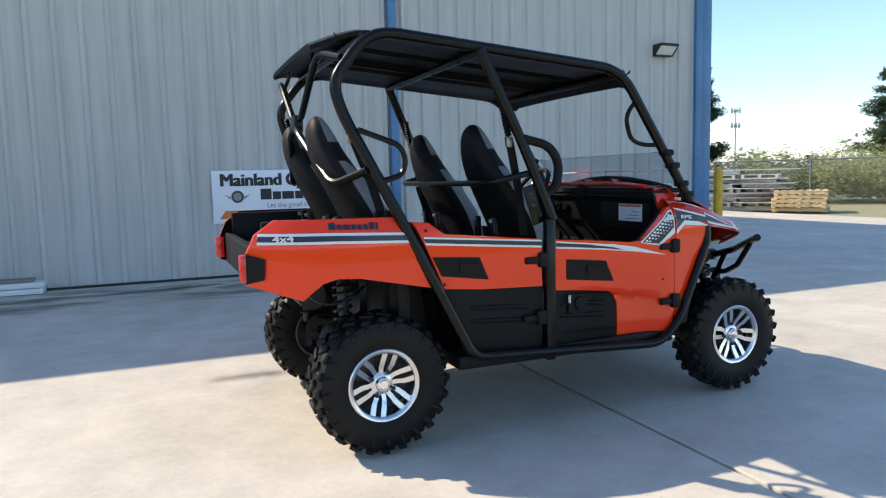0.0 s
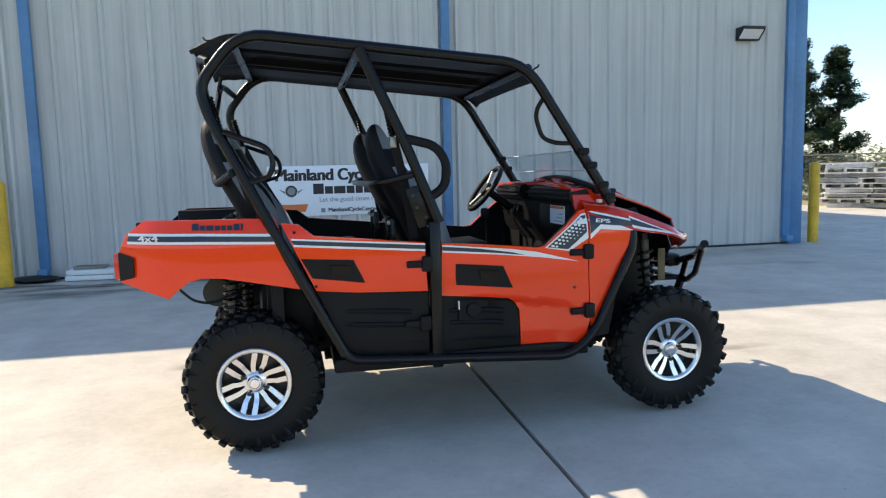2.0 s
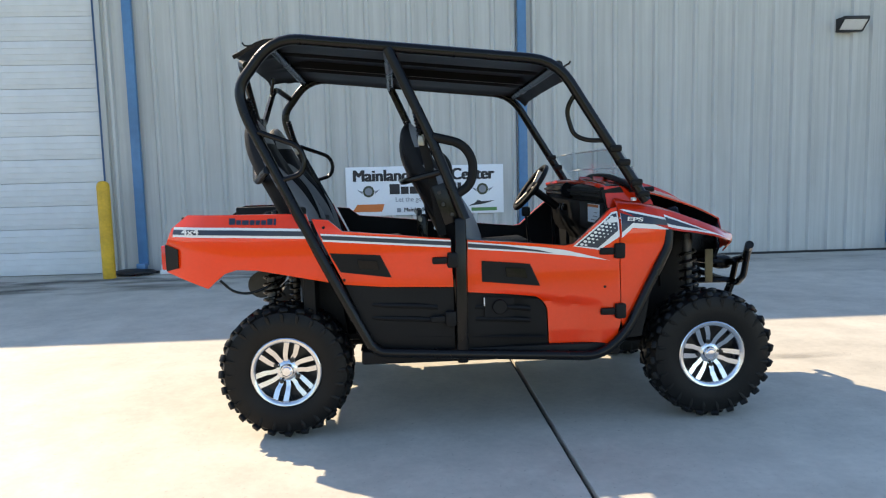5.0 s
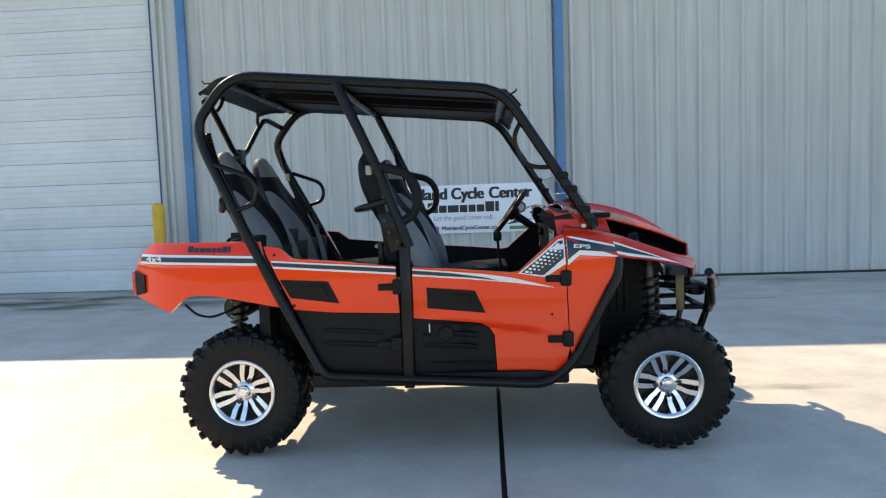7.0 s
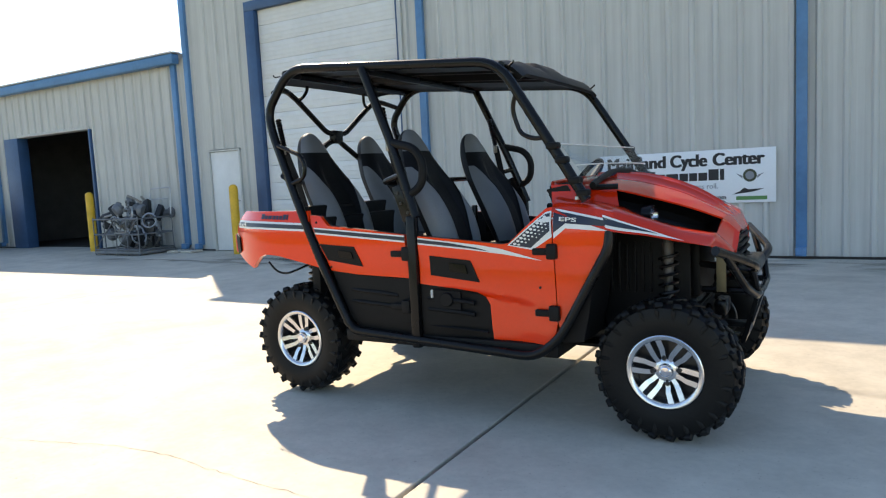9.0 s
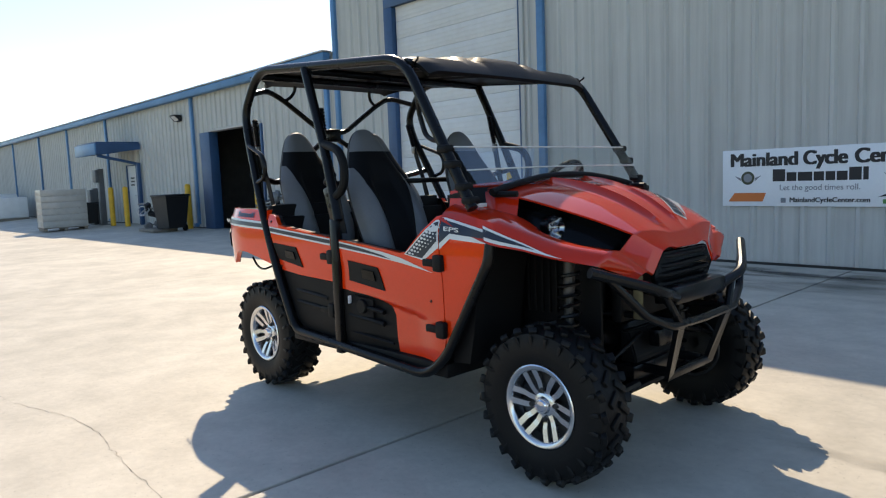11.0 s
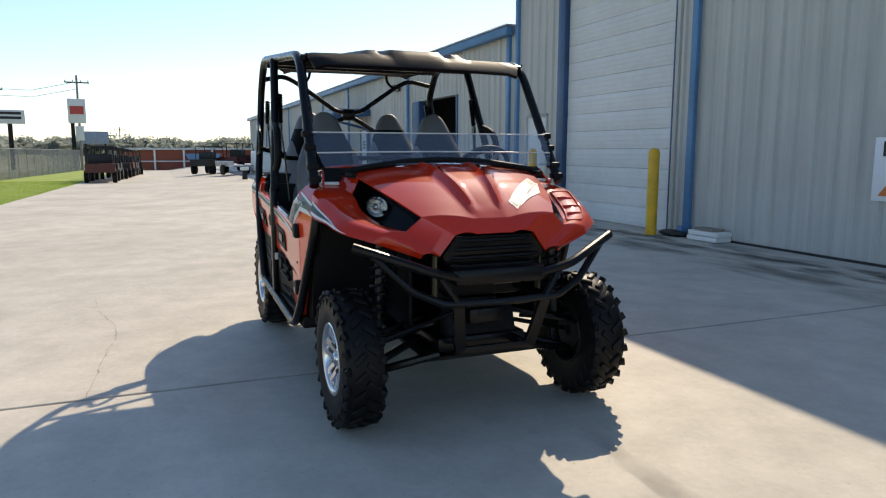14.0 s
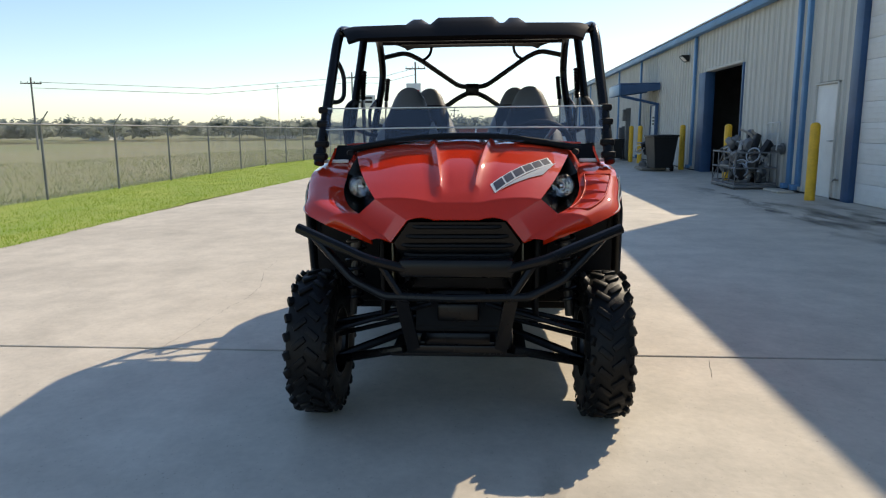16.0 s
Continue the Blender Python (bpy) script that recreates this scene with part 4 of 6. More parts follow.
    hl = part("headlight", bm, M_REFL, V, "round chrome headlight with clear lens")
    bm = BM()
    lathe(bm, [(0.049, 0.006), (0.051, 0.010), (0.054, 0.006), (0.054, -0.04)], seg=28)
    bmesh.ops.transform(bm, matrix=rot, verts=bm.verts)
    part("housing", bm, M_GLOSSB, hl, "black lamp housing")
    bm = BM()
    lathe(bm, [(0.001, 0.024), (0.02, 0.021), (0.038, 0.012), (0.046, 0.003)], seg=28)
    bmesh.ops.transform(bm, matrix=rot, verts=bm.verts)
    part("lens", bm, M_LENS, hl)
    bm = BM()
    lathe(bm, [(0.001, 0.002), (0.007, 0.0), (0.008, -0.02)], seg=14)
    bmesh.ops.transform(bm, matrix=rot, verts=bm.verts)
    part("bulb", bm, M_CHROME, hl)
    # vent in the fender's top: a raised rim round three wedge slats
    top_in, top_out = f(COL[4]), f(COL[5])

    def on_fender(i, t, d):
        k = int(i)
        p = top_in[k].lerp(top_out[k], t)
        q = top_in[k + 1].lerp(top_out[k + 1], t)
        return p.lerp(q, i - k) + Vector((0, 0, 0.048 * t * (1 - t) + d))

    ra = [on_fender(NS * (1.25 + 2.3 * k / 8), 0.16, 0.004) for k in range(9)]
    rb_ = [on_fender(NS * (1.25 + 2.3 * k / 8), 0.86 - 0.012 * k, 0.004) for k in range(9)]
    if s > 0:
        part("vent_rim", tube(BM(), ra + rb_[::-1] + [ra[0]], 0.0042, 8, 0.01), M_HOOD, ff, smooth=50)
    for i in range(3 if s > 0 else 0):
        bm = BM()
        i0 = NS * (1.75 + 0.62 * i)
        lo, hi, bk = [], [], []
        for k in range(5):
            t = 0.22 + 0.58 * k / 4
            hgt = 0.013 * (1 - k / 4 * 0.75)
            lo.append(bm.verts.new(on_fender(i0 - 2.6, t, -0.004)))
            hi.append(bm.verts.new(on_fender(i0, t, hgt)))
            bk.append(bm.verts.new(on_fender(i0 + 0.6, t, -0.004)))
        for k in range(4):
            bm.faces.new((lo[k], lo[k + 1], hi[k + 1], hi[k]))
            bm.faces.new((hi[k], hi[k + 1], bk[k + 1], bk[k]))
        bm.faces.new((lo[0], hi[0], bk[0]))
        bm.faces.new((lo[4], bk[4], hi[4]))
        bmesh.ops.recalc_face_normals(bm, faces=bm.faces)
        part("vent_slat", bm, M_HOOD, ff, smooth=20)
    # hood latch
    bm = BM()
    tube(bm, [(0.70, s * 0.545, 1.150), (0.78, s * 0.55, 1.150), (0.83, s * 0.535, 1.15)], 0.014, 8, 0.02)
    part("hood_latch", bm, M_PLAST, V)

# product mark on the hood as plain shapes
hood_tree = BVHTree.FromPolygons([v.co for v in hood.data.vertices], [p.vertices[:] for p in hood.data.polygons])


def on_hood(x, y, d):
    """The point a little above the hood's top at x, y."""
    hit, n, _, _ = hood_tree.ray_cast(Vector((x, y, 2)), Vector((0, 0, -1)))
    return hit + Vector((0.3, 0.1, 0.95)) * d if hit else Vector((x, y, 1.0))


def hood_print(name, u0, u1, v0, v1, d, material, skew=0.0):
    """A thin decal between u (along the mark) and v (across it), laid on the hood."""
    bm = BM()
    rows = []
    for i in range(7):
        row = []
        for k in range(4):
            u, v = u0 + (u1 - u0) * i / 6, v0 + (v1 - v0) * k / 3
            u += skew * (v - v0)
            p = MARK + U_AX * u + V_AX * v
            row.append(bm.verts.new(on_hood(p.x, p.y, d)))
        rows.append(row)
    for a, b in zip(rows, rows[1:]):
        for k in range(3):
            bm.faces.new((a[k], b[k], b[k + 1], a[k + 1]))
    return part(name, bm, material, hood, smooth=0)


MARK = Vector((1.235, 0.172, 0))
U_AX, V_AX = Vector((-0.275, 0.250, 0)), Vector((0.075, 0.06, 0))
M_SILVER = mat("silver_decal", (0.38, 0.39, 0.40), 0.35, var=0.04)
hood_print("mark_outline", -0.03, 1.02, -0.46, 0.10, 0.002, M_DEC_W, -0.10)
for u0, u1 in ((0.0, 0.15), (0.175, 0.31), (0.335, 0.49), (0.515, 0.66), (0.685, 0.83), (0.855, 0.98)):
    hood_print("name_block", u0, u1, -0.40, 0.04, 0.0035, M_DEC_B, -0.10)
bm = BM()
pts = [(-0.02, 0.14), (0.25, 0.14), (0.50, 0.14), (0.75, 0.14), (1.0, 0.14), (0.80, 0.40), (0.62, 0.62), (0.40, 0.44), (0.15, 0.26)]
flat(bm, [on_hood(*(MARK + U_AX * u + V_AX * v).xy, 0.0045) for u, v in pts])
part("mark_shape", bm, M_SILVER, hood, smooth=0)

# grille
bm = BM()
flat(bm, [(1.315, -0.198, 0.885), (1.315, 0.198, 0.885), (1.312, 0.262, 0.797), (1.295, 0.19, 0.66), (1.295, -0.19, 0.66), (1.312, -0.262, 0.797)])
g = part("grille", thicken(bm, 0.02), M_GLOSSB, V, "black slatted front grille", smooth=0)
for i, (z, w) in enumerate(((0.868, 0.20), (0.828, 0.228), (0.79, 0.245), (0.75, 0.225), (0.71, 0.205))):
    bm = BM()
    tube(bm, [(1.315, -w, z), (1.340, -w * 0.8, z - 0.004), (1.341, w * 0.8, z - 0.004), (1.315, w, z)], 0.009, 6, 0.02)
    part("slat", bm, M_PLAST, g)

# bumper
part("bumper_plate", box(BM(), 1.325, 1.42, -0.235, 0.235, 0.665, 0.745, 0.022), M_TUBE, V)
for s in (-1, 1):
    bm = BM()
    tube(bm, [(1.40, s * 0.21, 0.70), (1.43, s * 0.36, 0.745), (1.40, s * 0.44, 0.775), (1.293, s * 0.672, 0.852)], 0.022, 10, 0.05)
    part("bumper_tube", bm, M_TUBE, V)
    bm = BM()
    tube(bm, [(1.325, s * 0.60, 0.825), (1.390, s * 0.43, 0.655), (1.425, s * 0.29, 0.592), (1.43, 0, 0.586)], 0.018, 10, 0.025)
    part("bumper_tube", bm, M_TUBE, V)
    bm = BM()
    tube(bm, [(1.405, s * 0.315, 0.728), (1.425, s * 0.225, 0.595)], 0.017, 8, 0)
    part("bumper_tube", bm, M_TUBE, V)
    bm = BM()
    quad = [(1.436, 0.252, 0.588), (1.436, 0.198, 0.588), (1.362, 0.156, 0.352), (1.362, 0.206, 0.330)]
    fr = [bm.verts.new((x, s * y, z)) for x, y, z in quad]
    bk = [bm.verts.new((x - 0.022, s * y, z)) for x, y, z in quad]
    for k in range(4):
        bm.faces.new((fr[k], fr[(k + 1) % 4], bk[(k + 1) % 4], bk[k]))
    bm.faces.new(fr)
    bm.faces.new(bk)
    bmesh.ops.recalc_face_normals(bm, faces=bm.faces)
    part("bumper_bracket", bm, M_TUBE, V, smooth=0)
    bm = BM()
    tube(bm, [(1.10, s * 0.22, 0.74), (1.42, s * 0.22, 0.70)], 0.017, 8, 0)
    tube(bm, [(1.05, s * 0.20, 0.60), (1.41, s * 0.22, 0.60)], 0.017, 8, 0)
    part("bumper_stay", bm, M_TUBE, V)
bm = BM()
box(bm, 1.340, 1.363, -0.200, 0.200, 0.330, 0.366, 0.005)
part("bumper_foot", bm, M_TUBE, V)
# pale frame upright behind the shock
for s in (-1, 1):
    bm = BM()
    box(bm, 1.240, 1.285, s * 0.270, s * 0.278, 0.60, 0.790, 0.002)
    part("bracket", bm, M_BRASSY, V, "dull yellowish steel bracket")

# roll cage
CR = 0.026
for s in (-1, 1):
    bm = BM()
    tube(bm, [(0.728, s * 0.715, 1.095), (0.283, s * 0.685, 1.797), (-1.09, s * 0.680, 1.925), (-1.270, s * 0.684, 1.690), (-1.238, s * 0.695, 1.555), (-0.997, s * 0.760, 1.07), (-0.822, s * 0.785, 0.72), (-0.668, s * 0.787, 0.42)], CR, 12, 0.13)
    part("cage_hoop", bm, M_TUBE, V)
    bm = BM()
    tube(bm, [(-0.690, s * 0.787, 0.46), (-0.640, s * 0.787, 0.392), (-0.53, s * 0.787, 0.384), (0.47, s * 0.787, 0.328), (0.60, s * 0.782, 0.430), (0.835, s * 0.742, 0.87), (0.838, s * 0.730, 0.95)], 0.024, 12, 0.10)
    part("sill_hoop", bm, M_TUBE, V)
    bm = BM()
    tube(bm, [(-0.545, s * 0.695, 1.862), (-0.345, s * 0.732, 1.42), (-0.195, s * 0.772, 1.03)], CR, 12, 0.05)
    part("centre_pillar", bm, M_TUBE, V)
    bm = BM()
    box(bm, -0.248, -0.192, s * 0.755, s * 0.797, 0.32, 1.04, 0.012)
    part("centre_post", bm, M_TUBE, V)
    bm = BM()
    m = Matrix.Translation((-0.255, s * 0.745, 1.12)) @ Matrix.Rotation(radians(-18), 4, "Y")
    box(bm, -0.07, 0.03, -0.006, 0.006, -0.1, 0.1, 0.004, m)
    gp = part("gusset", bm, M_TUBE, V)
    for dx, dz in ((-0.045, 0.06), (-0.045, 0.0), (-0.02, -0.06)):
        q = m @ Vector((dx, s * 0.0075, dz))
        part("bolt", lathe(BM(), [(0.001, s * 0.004), (0.008, s * 0.004), (0.010, 0)], (q.x, q.y, q.z), 10), M_DSTEEL, gp)
    # grab handles
    if s < 0:
        bm = BM()
        tube(bm, [(0.385, s * 0.695, 1.65), (0.335, s * 0.655, 1.56), (0.375, s * 0.650, 1.435), (0.44, s * 0.665, 1.405), (0.545, s * 0.70, 1.402)], 0.012, 8, 0.05)
        part("grab_handle", bm, M_TUBE, V)
    bm = BM()
    tube(bm, [(-1.175, s * 0.725, 1.475), (-0.985, s * 0.745, 1.405), (-0.955, s * 0.745, 1.34), (-0.975, s * 0.745, 1.27), (-1.10, s * 0.745, 1.235)], 0.013, 8, 0.05)
    part("grab_handle", bm, M_TUBE, V)
    bm = BM()
    tube(bm, [(-0.34, s * 0.735, 1.435), (-0.20, s * 0.745, 1.40), (-0.145, s * 0.75, 1.32), (-0.155, s * 0.75, 1.20), (-0.245, s * 0.757, 1.145)], 0.023, 10, 0.07)
    part("grab_handle", bm, M_PLAST, V, "padded black grab handle")
    # rear brace
    bm = BM()
    tube(bm, [(-1.225, s * 0.675, 1.795), (-1.285, s * 0.51, 1.838), (-1.29, s * 0.40, 1.785), (-1.295, s * 0.10, 1.580), (-1.295, 0, 1.575)], 0.018, 10, 0.08)
    part("rear_brace", bm, M_TUBE, V)
    bm = BM()
    tube(bm, [(-1.29, s * 0.385, 1.775), (-1.285, s * 0.34, 1.80), (-1.272, s * 0.315, 1.835), (-1.265, s * 0.31, 1.875)], 0.011, 8, 0.03)
    part("brace_stub", bm, M_TUBE, V)
    bm = BM()
    tube(bm, [(-1.30, s * 0.02, 1.535), (-1.315, s * 0.10, 1.502), (-1.24, s * 0.493, 1.232), (-1.14, s * 0.736, 1.293)], 0.019, 10, 0.07)
    part("rear_brace", bm, M_TUBE, V)
    # seat belts: coiled cover, latch plate and strap on the pillars
    for p0, p1, p2 in (((-1.235, 0.642, 1.64), (-1.190, 0.655, 1.47), (-1.03, 0.65, 1.02)), ((-0.432, 0.682, 1.635), (-0.395, 0.690, 1.445), (-0.30, 0.66, 0.95))):
        p0, p1, p2 = [Vector((x, s * y, z)) for x, y, z in (p0, p1, p2)]
        ax = (p1 - p0).normalized()
        rot = Matrix.Translation(p0) @ ax.to_track_quat("Y", "Z").to_matrix().to_4x4()
        n = 11
        L = (p1 - p0).length
        prof = []
        for i in range(n):
            prof += [(0.013, L * i / n), (0.020, L * (i + 0.5) / n)]
        bm = lathe(BM(), [(0.001, 0.0)] + prof + [(0.001, L)], seg=14)
        bmesh.ops.transform(bm, matrix=rot, verts=bm.verts)
        bt = part("belt_cover", bm, M_TUBE, V, "black corrugated belt cover", smooth=0)
        part("latch_plate", box(BM(), p1.x - 0.016, p1.x + 0.016, p1.y - 0.012, p1.y + 0.012, p1.z - 0.05, p1.z, 0.004), M_STEEL, bt)
        d = (p2 - p1).normalized()
        w = Vector((0.022, 0, 0))
        o = Vector((0, s * 0.002, 0))
        bm = BM()
        ring = [[bm.verts.new(q + e) for e in (-w - o, w - o, w + o, -w + o)] for q in (p1, p1.lerp(p2, 0.5) + Vector((0.01, 0, 0)), p2)]
        for a, b in zip(ring, ring[1:]):
            for k in range(4):
                bm.faces.new((a[k], a[(k + 1) % 4], b[(k + 1) % 4], b[k]))
        part("strap", bm, M_SEATB, bt, smooth=0)
part("brace_bracket", box(BM(), -1.32, -1.275, -0.05, 0.05, 1.51, 1.60, 0.006), M_TUBE, V)
for x, z, w in ((0.295, 1.777, 0.68), (-0.545, 1.85, 0.695), (-1.12, 1.895, 0.68)):
    bm = BM()
    tube(bm, [(x, -w, z), (x, w, z)], 0.022, 10, 0)
    part("cross_tube", bm, M_TUBE, V)
bm = BM()
tube(bm, [(-0.28, -0.725, 1.27), (-0.47, -0.66, 1.225), (-0.49, -0.55, 1.22), (-0.49, 0.55, 1.22), (-0.47, 0.66, 1.225), (-0.28, 0.725, 1.27)], 0.016, 10, 0.08)
part("hand_rail", bm, M_TUBE, V)

# roof panel
def roof_z(x, y):
    z = 1.817 - 0.0896 * x
    if x < -1.06:
        z -= 0.95 * (-1.06 - x) ** 2
    if x > 0.31:
        z -= 1.0 * (x - 0.31)
    a = abs(y)
    z += 0.006 * (1 - (min(a, 0.62) / 0.62) ** 2)
    rise = smooth01(-1.25, -1.0, x)
    z += 0.036 * (1 - smooth01(0.14, 0.185, a)) * rise * (1 - smooth01(0.25, 0.32, x))
    z += 0.030 * (smooth01(0.21, 0.245, a) - smooth01(0.28, 0.325, a)) * rise * (1 - smooth01(0.22, 0.30, x))
    z -= 0.25 * max(0, a - 0.62)
    return z


bm = BM()
xs = [-1.32 + 1.69 * i / 46 for i in range(47)]
ys = [-0.685, -0.66, -0.62, -0.54, -0.44, -0.36, -0.325, -0.30, -0.28, -0.26, -0.245, -0.225, -0.205, -0.185, -0.165, -0.14, -0.07, 0]
ys = ys + [-y for y in reversed(ys[:-1])]
vv = []
for x in xs:
    w = 1.0 - 0.10 * smooth01(0.24, 0.38, x) if x > 0 else 1.0 - 0.27 * (1 - smooth01(-1.32, -1.10, x))
    vv.append([bm.verts.new((x, y * w, roof_z(x, y))) for y in ys])
for i in range(len(xs) - 1):
    for j in range(len(ys) - 1):
        bm.faces.new((vv[i][j], vv[i + 1][j], vv[i + 1][j + 1], vv[i][j + 1]))
part("roof_panel", thicken(bm, -0.020), M_ROOFP, V, "black moulded plastic roof with raised ribs", smooth=30)
for s in (-1, 1):
    bm = BM()
    tube(bm, [(0.320, s * 0.655, 1.768), (0.345, s * 0.66, 1.782), (0.355, s * 0.662, 1.786), (0.358, s * 0.662, 1.798)], 0.005, 6, 0.01)
    part("roof_hook", bm, M_TUBE, V)
    bm = BM()
    tube(bm, [(-1.19, s * 0.645, 1.895), (-1.235, s * 0.645, 1.893), (-1.245, s * 0.645, 1.908)], 0.004, 6, 0.01)
    part("roof_hook", bm, M_TUBE, V)

# half windshield, bent once across
def pane(rows, m, name, lab=""):
    bm = BM()
    vv = [[bm.verts.new((x, -w + 2 * w * k / 8, z + c * (1 - (2 * k / 8 - 1) ** 2))) for k in range(9)] for x, w, z, c in rows]
    for a, b in zip(vv, vv[1:]):
        for k in range(8):
            bm.faces.new((a[k], a[k + 1], b[k + 1], b[k]))
    ob = part(name, thicken(bm, 0.004), m, V, lab)
    ob.visible_shadow = False
    return ob


pane([(0.722, 0.66, 1.190, 0.012), (0.673, 0.685, 1.262, 0.006), (0.600, 0.69, 1.368, 0.0)], M_GLASS, "windshield", "clear polycarbonate half windshield")
bm = BM()
tube(bm, [(0.715, -0.575, 1.160), (0.708, -0.42, 1.190), (0.70, -0.2, 1.218), (0.70, 0, 1.225), (0.70, 0.2, 1.218), (0.708, 0.42, 1.190), (0.715, 0.575, 1.160)], 0.017, 10, 0.05)
part("windshield_seal", bm, M_PLAST, V)
# white rods paint the bright highlight along the pane's bend and top
for x, w, z, c in ((0.673, 0.685, 1.262, 0.006), (0.600, 0.69, 1.368, 0.0)):
    bm = BM()
    tube(bm, [(x, -w + 2 * w * k / 8, z + c * (1 - (2 * k / 8 - 1) ** 2)) for k in range(9)], 0.0035, 6, 0)
    part("pane_edge_highlight", bm, M_DEC_W, V, "white rod painting the bright edge of the clear windshield")
for s in (-1, 1):
    for z in (1.36, 1.29, 1.19, 1.13):
        x = 0.735 + (1.095 - z) * 0.625
        bm = BM()
        box(bm, x - 0.032, x + 0.030, s * 0.676, s * 0.742, z - 0.018, z + 0.018, 0.012)
        part("windshield_clamp", bm, M_PLAST, V)


# seats: height, back, front and half width of each section of the backrest
BACK = [(0.80, -0.235, -0.045, 0.205), (0.88, -0.275, -0.050, 0.218), (0.96, -0.315, -0.068, 0.228), (1.05, -0.355, -0.100, 0.233), (1.14, -0.395, -0.155, 0.224), (1.23, -0.430, -0.222, 0.203), (1.31, -0.458, -0.278, 0.168), (1.38, -0.478, -0.322, 0.136), (1.44, -0.487, -0.352, 0.112), (1.485, -0.486, -0.378, 0.092), (1.52, -0.475, -0.400, 0.068), (1.542, -0.458, -0.418, 0.036), (1.548, -0.442, -0.430, 0.010)]
LOWS = [v[0] for v in catmull([(z, 0, 0) for z, _, _, _ in BACK], 5)]
BK = catmull([(b, f, w) for _, b, f, w in BACK], 5)


def seat(dx, dz, y):
    st = new("seat")
    st.parent = V
    NR = len(LOWS) - 1

    def pt(i, u, face):
        z = LOWS[i]
        xb, xf, w = BK[i]
        e = max(0.0, 1 - abs(u) ** 3.2) ** 0.5
        mid = (xb + xf) / 2
        half_d = (xf - xb) / 2
        t = (z - 0.8) / 0.75
        if face > 0:
            dish = 0.42 * (1 - smooth01(0.55, 0.80, t)) * (1 - smooth01(0.28, 0.62, abs(u)))
            x = mid + half_d * e * (1 - dish)
        else:
            x = mid - half_d * e * (0.72 + 0.28 * smooth01(0.4, 0.8, t))
        return Vector((x + dx, y + u * w, z + dz))

    hd, bd = NR - 22, NR - 28

    def seam(i):
        """How far out the bolster's inner seam runs at row i."""
        return 0.36 + 0.64 * (i / bd) ** 3.0

    def patch(rows, lo, hi, face, n):
        """A cover between two seams over the given rows."""
        bm = BM()
        g = [[bm.verts.new(pt(i, lo(i) + (hi(i) - lo(i)) * j / n, face)) for j in range(n + 1)] for i in rows]
        for ra, rb in zip(g, g[1:]):
            for j in range(n):
                bm.faces.new((ra[j], ra[j + 1], rb[j + 1], rb[j]))
        return thicken(bm, 0.003)

    one = lambda i: 1.0
    neg = lambda i: -1.0
    part("seat_shell", patch(range(NR + 1), neg, one, -1, 28), M_SEATB, st, "black seat shell", 50)
    part("centre_panel", patch(range(bd), lambda i: -seam(i), seam, 1, 20), M_SEATB, st, "black centre panel", 50)
    part("side_bolster", patch(range(bd), neg, lambda i: -seam(i), 1, 12), M_SEATG, st, "grey side bolster", 50)
    part("side_bolster", patch(range(bd), seam, one, 1, 12), M_SEATG, st, "grey side bolster", 50)
    part("shoulder_band", patch(range(bd - 1, hd + 1), neg, one, 1, 28), M_SEATB, st, "black shoulder band", 50)
    part("headrest", patch(range(hd, NR + 1), neg, one, 1, 28), M_SEATG, st, "grey headrest", 50)
    # piping along the bolsters
    for sd in (-1, 1):
        bm = BM()
        tube(bm, [pt(i, sd * seam(i), 1) + Vector((0.003, 0, 0)) for i in range(0, bd - 4, 2)], 0.004, 6, 0)
        part("piping", bm, M_SEATB, st)
    bm = BM()
    box(bm, dx - 0.24, dx + 0.34, y - 0.235, y + 0.235, 0.735 + dz, 0.835 + dz, 0.035)
    for v in bm.verts:
        v.co.z += 0.06 * (v.co.x - dx)
    part("cushion", bm, M_SEATB, st)
    part("seat_base", box(BM(), dx - 0.20, dx + 0.30, y - 0.22, y + 0.22, 0.40, 0.745 + dz, 0.02), M_PLAST, st)
    for yy in (y - 0.10, y + 0.10):
        bm = BM()
        box(bm, dx - 0.385, dx - 0.355, yy - 0.016, yy + 0.016, 0.86 + dz, 1.06 + dz, 0.006)
        part("bracket", bm, M_TUBE, st)
        part("bolt", lathe(BM(), [(0.001, -0.005), (0.011, -0.005), (0.011, 0.005), (0.001, 0.005)], (dx - 0.392, yy, 1.04 + dz), 10), M_STEEL, st)
    return st


for y in (-0.325, 0.325):
    seat(-0.83, 0.02, y)
for y in (-0.39, 0.39):
    seat(-0.01, -0.02, y)

# interior tub, dash, steering
part("floor_tub", box(BM(), -0.72, 0.58, -0.762, 0.762, 0.322, 0.39, 0.012), M_PLAST, V)
part("tunnel", box(BM(), -0.80, 0.50, -0.13, 0.13, 0.39, 0.78, 0.04), M_PLAST, V)
part("seat_bulkhead", box(BM(), -1.00, -0.94, -0.70, 0.70, 0.42, 1.03, 0.01), M_PLAST, V)
part("seat_bulkhead", box(BM(), -0.20, -0.16, -0.70, 0.70, 0.39, 0.80, 0.01), M_PLAST, V)
bm = BM()
prof = [(0.655, 0.42), (0.65, 0.70), (0.62, 0.84), (0.565, 0.92), (0.555, 1.075), (0.545, 1.10), (0.50, 1.125), (0.505, 1.165), (0.62, 1.185), (0.68, 1.10), (0.68, 0.42)]
a = [bm.verts.new((x, -0.66, z)) for x, z in prof]
b = [bm.verts.new((x, 0.66, z)) for x, z in prof]
for i in range(len(prof)):
    j = (i + 1) % len(prof)
    bm.faces.new((a[i], a[j], b[j], b[i]))
bm.faces.new(a)
bm.faces.new(b)
